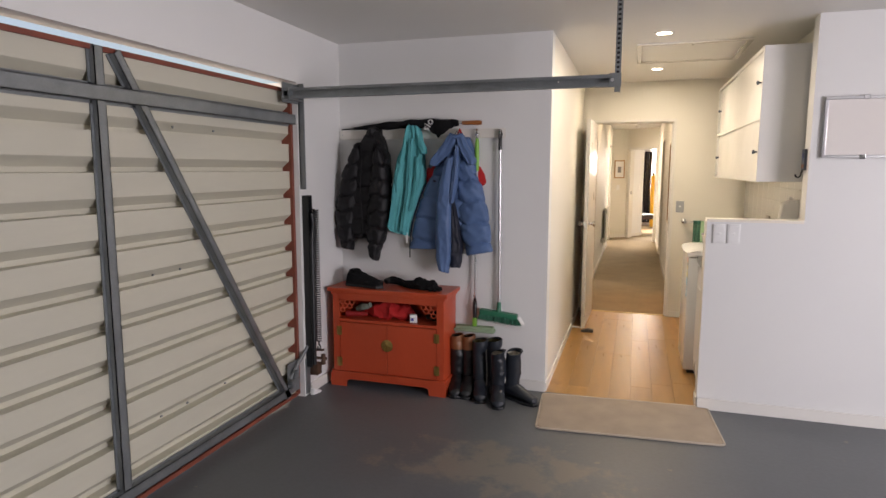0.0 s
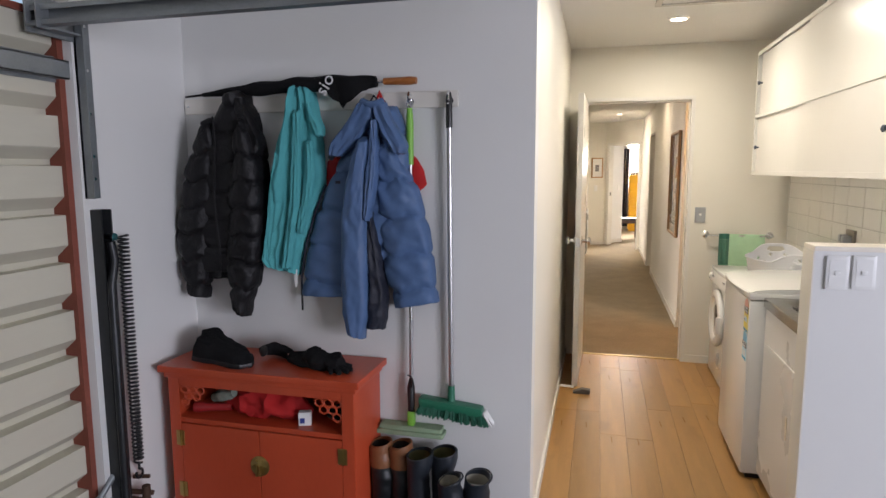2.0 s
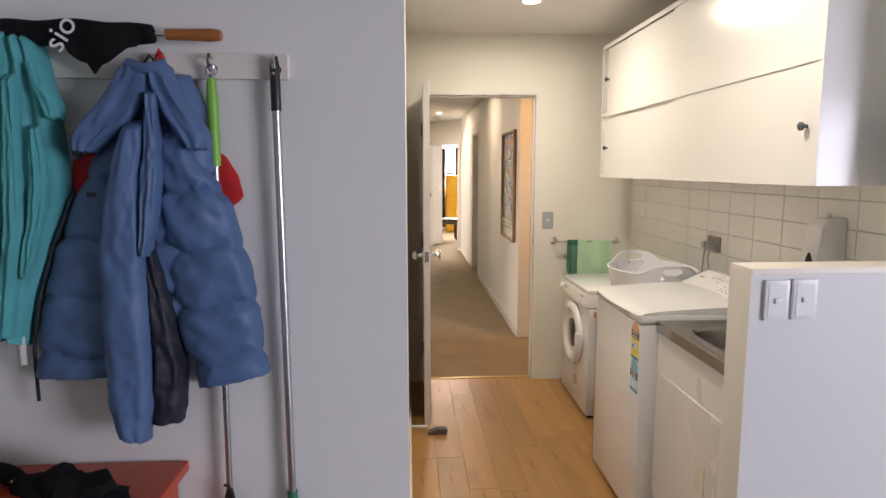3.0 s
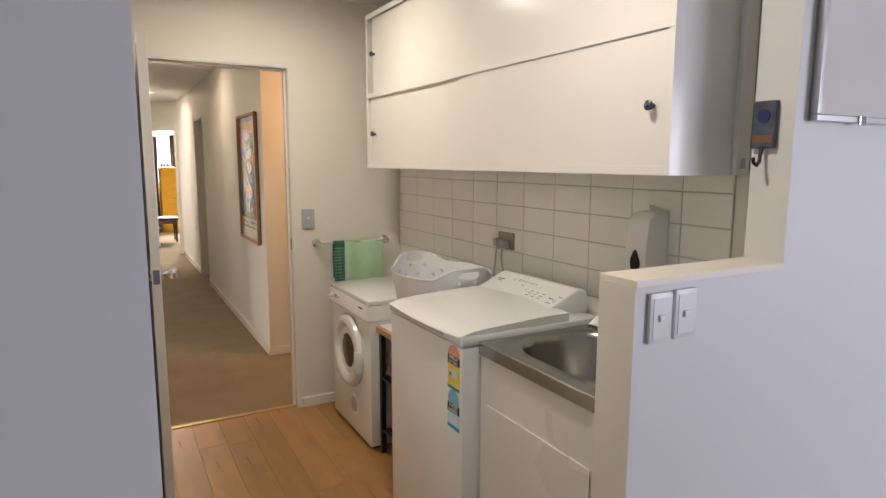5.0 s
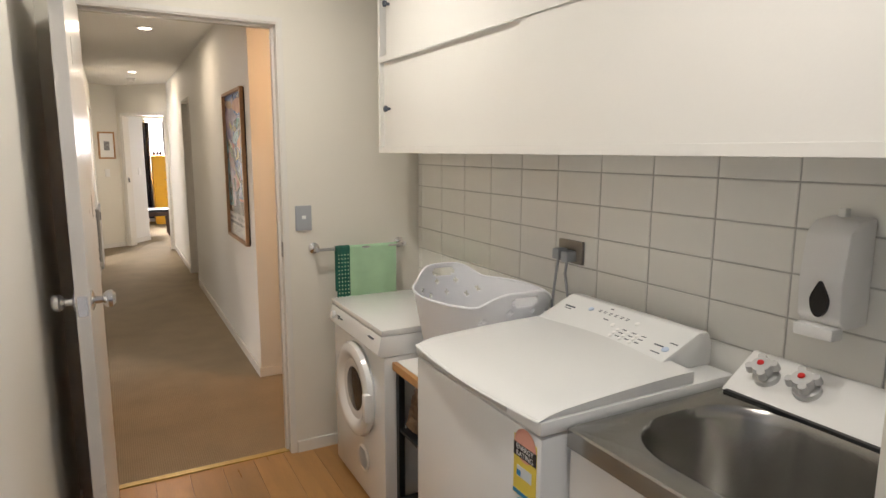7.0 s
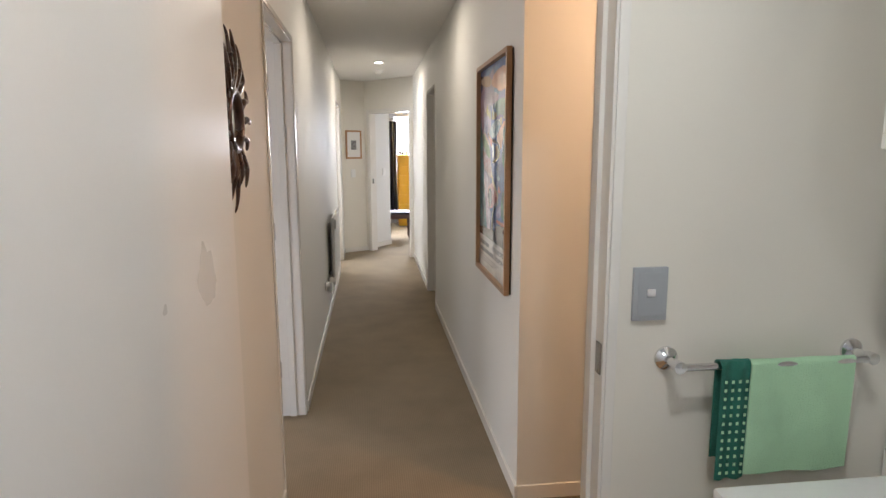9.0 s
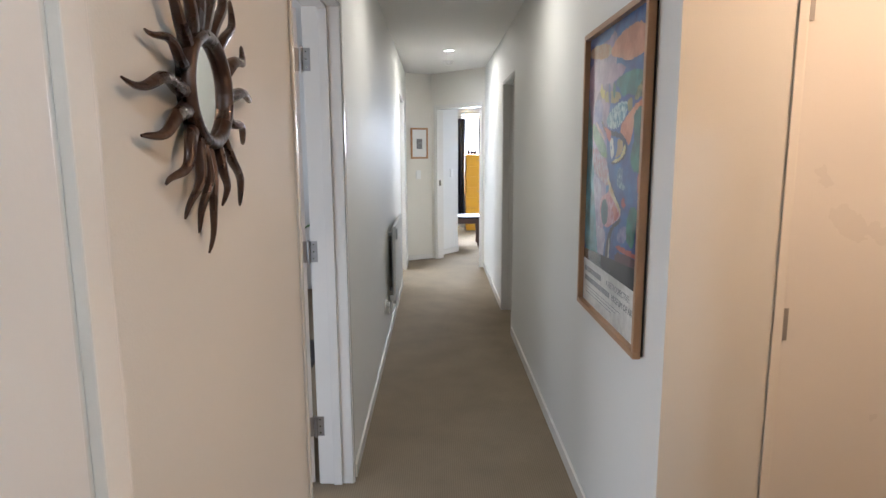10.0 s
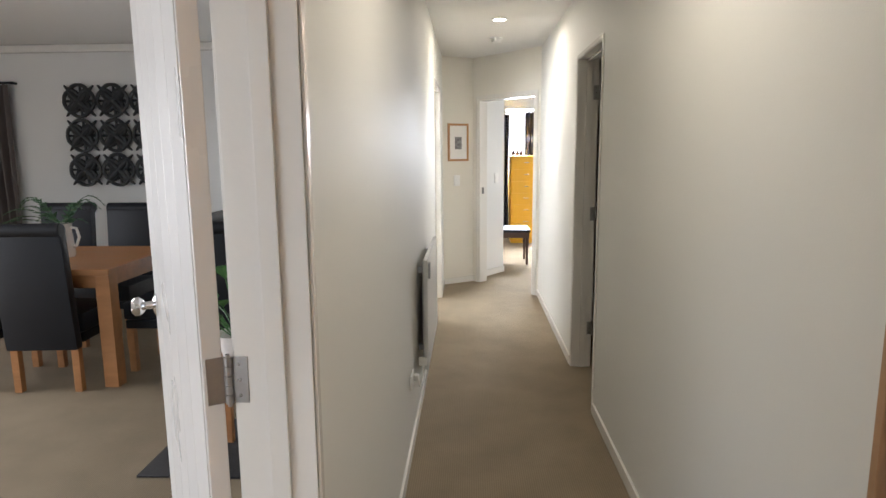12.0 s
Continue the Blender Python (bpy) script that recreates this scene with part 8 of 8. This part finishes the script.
part("seat_pad", boxes((0.10, 0.575, 15.74, 16.22, 0.415, 0.455), bevel=0.012), LEATHER, stool, smooth=True)
part("seat_frame", boxes((0.115, 0.56, 15.755, 16.205, 0.345, 0.4145), bevel=0.003), DARKWOOD, stool)
for x in (0.14, 0.535):
    for y in (15.78, 16.18):
        part("leg", lathe([(0.0, 0.0), (0.013, 0.0), (0.018, 0.03), (0.014, 0.12), (0.020, 0.17), (0.015, 0.20), (0.023, 0.25), (0.023, 0.345), (0.0, 0.345)], (x, y, 0), (0, 0, 1), 14), DARKWOOD, stool, smooth=True)
DOTTED = surf("navy dotted cloth", (0.012, 0.014, 0.035), 0.85, var=0.2, scale=8, fine=200, bump=0.2)
t = DOTTED.node_tree
vor = t.nodes.new("ShaderNodeTexVoronoi")
vor.inputs["Scale"].default_value, vor.inputs["Randomness"].default_value = 22, 0.0
co = t.nodes.new("ShaderNodeTexCoord")
t.links.new(co.outputs["Object"], vor.inputs["Vector"])
dots = t.nodes.new("ShaderNodeMapRange")
dots.inputs["From Min"].default_value, dots.inputs["From Max"].default_value, dots.inputs["To Min"].default_value, dots.inputs["To Max"].default_value = 0.20, 0.24, 1, 0
t.links.new(vor.outputs["Distance"], dots.inputs[0])
mx = t.nodes.new("ShaderNodeMix")
mx.data_type = "RGBA"
mx.inputs["B"].default_value = (0.55, 0.55, 0.58, 1)
base = t.nodes["Principled BSDF"].inputs["Base Color"].links[0].from_socket
t.links.new(base, mx.inputs["A"]), t.links.new(dots.outputs[0], mx.inputs["Factor"]), t.links.new(mx.outputs["Result"], t.nodes["Principled BSDF"].inputs["Base Color"])
curtain("navy_curtain", "navy dotted curtain beside the bedroom window", 0.18, 0.44, 18.10, 0.08, 2.02, 4, DOTTED)
curtain("navy_curtain", "navy dotted curtain drawn aside at the bedroom window", 0.70, 1.05, 18.10, 0.08, 2.04, 5, DOTTED)
rod_b = thing("curtain_rod", (0.7, 18.1, 2.05), "pale curtain rod over the bedroom window", "curtain rod")
part("rod", rods(((0.05, 18.10, 2.055), (1.85, 18.10, 2.055), 0.012)), ALU, rod_b, smooth=True)
for x in (0.10, 1.80):
    part("rod_bracket", boxes((x - 0.01, x + 0.01, 18.10, 18.199, 2.045, 2.065)), ALU, rod_b)
win = tagged(thing("window_1", (0.95, 18.2, 1.0), "white framed bedroom window full of daylight", "window"), kind=S)
part("window_frame", boxes((0.35, 1.55, 18.24, 18.28, 1.0, 1.04), (0.35, 1.55, 18.24, 18.28, 2.11, 2.15), (0.35, 0.39, 18.24, 18.28, 1.04, 2.11), (1.51, 1.55, 18.24, 18.28, 1.04, 2.11), (0.93, 0.97, 18.24, 18.28, 1.04, 2.11)), GLOSS_WHITE, win)
part("window_sill", boxes((0.33, 1.57, 18.16, 18.24, 0.975, 0.999), bevel=0.003), GLOSS_WHITE, win)
# added glowing board: stands in for overexposed sky and lights the room a little
solid("backdrop", boxes((-3.0, 5.0, 21.0, 21.05, -0.2, 5.0)), glow("glowing white sky board", (1.0, 0.99, 0.97), 2.2), "glowing white board for the overexposed sky outside the bedroom window", "sky", kind=S)
win2 = tagged(thing("window_2", (-5.5, 10.5, 0.25), "white framed glazed doors of the dining room", "window"), kind=S)
part("window_frame", boxes((-5.57, -5.53, 9.0, 12.0, 0.25, 0.31), (-5.57, -5.53, 9.0, 12.0, 2.04, 2.1), (-5.57, -5.53, 9.0, 9.06, 0.31, 2.04), (-5.57, -5.53, 11.94, 12.0, 0.31, 2.04), (-5.57, -5.53, 10.47, 10.53, 0.31, 2.04)), GLOSS_WHITE, win2)

# ---- boards of the laundry floor ----
PLANK_W, PLANK_L = 0.142, 1.22
t = OAK.node_tree
info = t.nodes.new("ShaderNodeObjectInfo")
hue = t.nodes.new("ShaderNodeHueSaturation")
vary = t.nodes.new("ShaderNodeMapRange")
vary.inputs["To Min"].default_value, vary.inputs["To Max"].default_value = 0.82, 1.18
t.links.new(info.outputs["Random"], vary.inputs[0]), t.links.new(vary.outputs[0], hue.inputs["Value"])
src = t.nodes["Principled BSDF"].inputs["Base Color"].links[0].from_socket
t.links.new(src, hue.inputs["Color"])
knot = t.nodes.new("ShaderNodeTexNoise")
knot.inputs["Scale"].default_value, knot.inputs["Detail"].default_value = 3.2, 6
kmap, kco, shift = t.nodes.new("ShaderNodeMapping"), t.nodes.new("ShaderNodeNewGeometry"), t.nodes.new("ShaderNodeVectorMath")
kmap.inputs["Scale"].default_value = (2.6, 0.9, 1)
t.links.new(kco.outputs["Position"], kmap.inputs[0])
far = t.nodes.new("ShaderNodeVectorMath")
far.operation = "SCALE"
far.inputs[0].default_value = (37, 53, 11)
t.links.new(info.outputs["Random"], far.inputs["Scale"])
shift.operation = "ADD"
t.links.new(kmap.outputs[0], shift.inputs[0]), t.links.new(far.outputs[0], shift.inputs[1]), t.links.new(shift.outputs[0], knot.inputs["Vector"])
kr = t.nodes.new("ShaderNodeMapRange")
kr.inputs["From Min"].default_value, kr.inputs["From Max"].default_value, kr.inputs["To Max"].default_value = 0.58, 0.75, 0.6
t.links.new(knot.outputs[0], kr.inputs[0])
km = t.nodes.new("ShaderNodeMix")
km.data_type = "RGBA"
km.inputs["B"].default_value = (0.20, 0.095, 0.035, 1)
t.links.new(hue.outputs[0], km.inputs["A"]), t.links.new(kr.outputs[0], km.inputs["Factor"])
t.links.new(km.outputs["Result"], t.nodes["Principled BSDF"].inputs["Base Color"])
boards = tagged(thing("laundry_floor", (0.3, 5.75, 0), "oak laminate boards on the laundry floor", "floor"), kind=S)


def board_mesh(w, l):
    bm = bmesh.new()
    b = 0.0012
    v = [bm.verts.new(p) for p in ((0, 0, -0.004), (w, 0, -0.004), (w, l, -0.004), (0, l, -0.004), (0, 0, -b), (w, 0, -b), (w, l, -b), (0, l, -b), (b, b, 0), (w - b, b, 0), (w - b, l - b, 0), (b, l - b, 0))]
    for f in ((4, 5, 9, 8), (5, 6, 10, 9), (6, 7, 11, 10), (7, 4, 8, 11), (8, 9, 10, 11), (0, 1, 5, 4), (1, 2, 6, 5), (2, 3, 7, 6), (3, 0, 4, 7)):
        bm.faces.new([v[i] for i in f])
    bmesh.ops.recalc_face_normals(bm, faces=bm.faces)
    return mesh_of("plank", bm, OAK)


cuts, random_f = {}, random.Random(2)
for row in range(12):
    x = -0.494 + row * PLANK_W
    w = min(PLANK_W - 0.0008, 1.09 - x)
    if w < 0.02:
        continue
    y = 4.448 - random_f.uniform(0.1, 1.1)
    while y < 7.055:
        y0, y1 = max(y, 4.448), min(y + PLANK_L - 0.0008, 7.055)
        if y1 - y0 > 0.03:
            k = (round(w, 3), round(y1 - y0, 2))
            if k not in cuts:
                cuts[k] = board_mesh(w, y1 - y0)
            ob = new("plank", cuts[k])
            ob.parent, ob.location = boards, Vector((x, y0, 0.002)) - boards.location
        y += PLANK_L

# ---- wall tiles over the machines ----
TW, TH, GAP = 0.2145, 0.1060, 0.004
tiled = tagged(thing("tile_splashback", (1.09, 5.85, 1.0), "white rectangular wall tiles in straight rows with grey grout", "tiles"), kind=S)
part("grout", boxes((1.089, 1.0935, 4.66, 7.028, 0.62, 1.456)), GROUT, tiled)


def tile_mesh(w, h):
    bm = bmesh.new()
    b, d = 0.0022, 0.0028
    v = [bm.verts.new(p) for p in ((0, 0, 0), (0, w, 0), (0, w, h), (0, 0, h), (-d + 0.001, 0, 0), (-d + 0.001, w, 0), (-d + 0.001, w, h), (-d + 0.001, 0, h), (-d, b, b), (-d, w - b, b), (-d, w - b, h - b), (-d, b, h - b))]
    for f in ((0, 1, 5, 4), (1, 2, 6, 5), (2, 3, 7, 6), (3, 0, 4, 7), (4, 5, 9, 8), (5, 6, 10, 9), (6, 7, 11, 10), (7, 4, 8, 11), (8, 9, 10, 11)):
        bm.faces.new([v[i] for i in f])
    bmesh.ops.recalc_face_normals(bm, faces=bm.faces)
    return mesh_of("tile", bm, TILE)


tiles, random_t = {}, random.Random(9)
for r in range(8):
    z0 = 1.400 - TH * r + GAP / 2
    z1 = min(1.400 - TH * (r - 1) - GAP / 2, 1.455)
    for c in range(-1, 12):
        y1 = 6.988 - TW * c
        y0 = y1 - TW + GAP
        y0, y1 = max(y0, 4.662), min(y1, 7.027)
        if y1 - y0 < 0.02:
            continue
        k = (round(y1 - y0, 3), round(z1 - z0, 3))
        if k not in tiles:
            tiles[k] = tile_mesh(y1 - y0, z1 - z0)
        ob = new("tile", tiles[k])
        ob.parent, ob.location = tiled, Vector((1.0888 + random_t.uniform(-0.0003, 0.0003), y0, z0)) - tiled.location
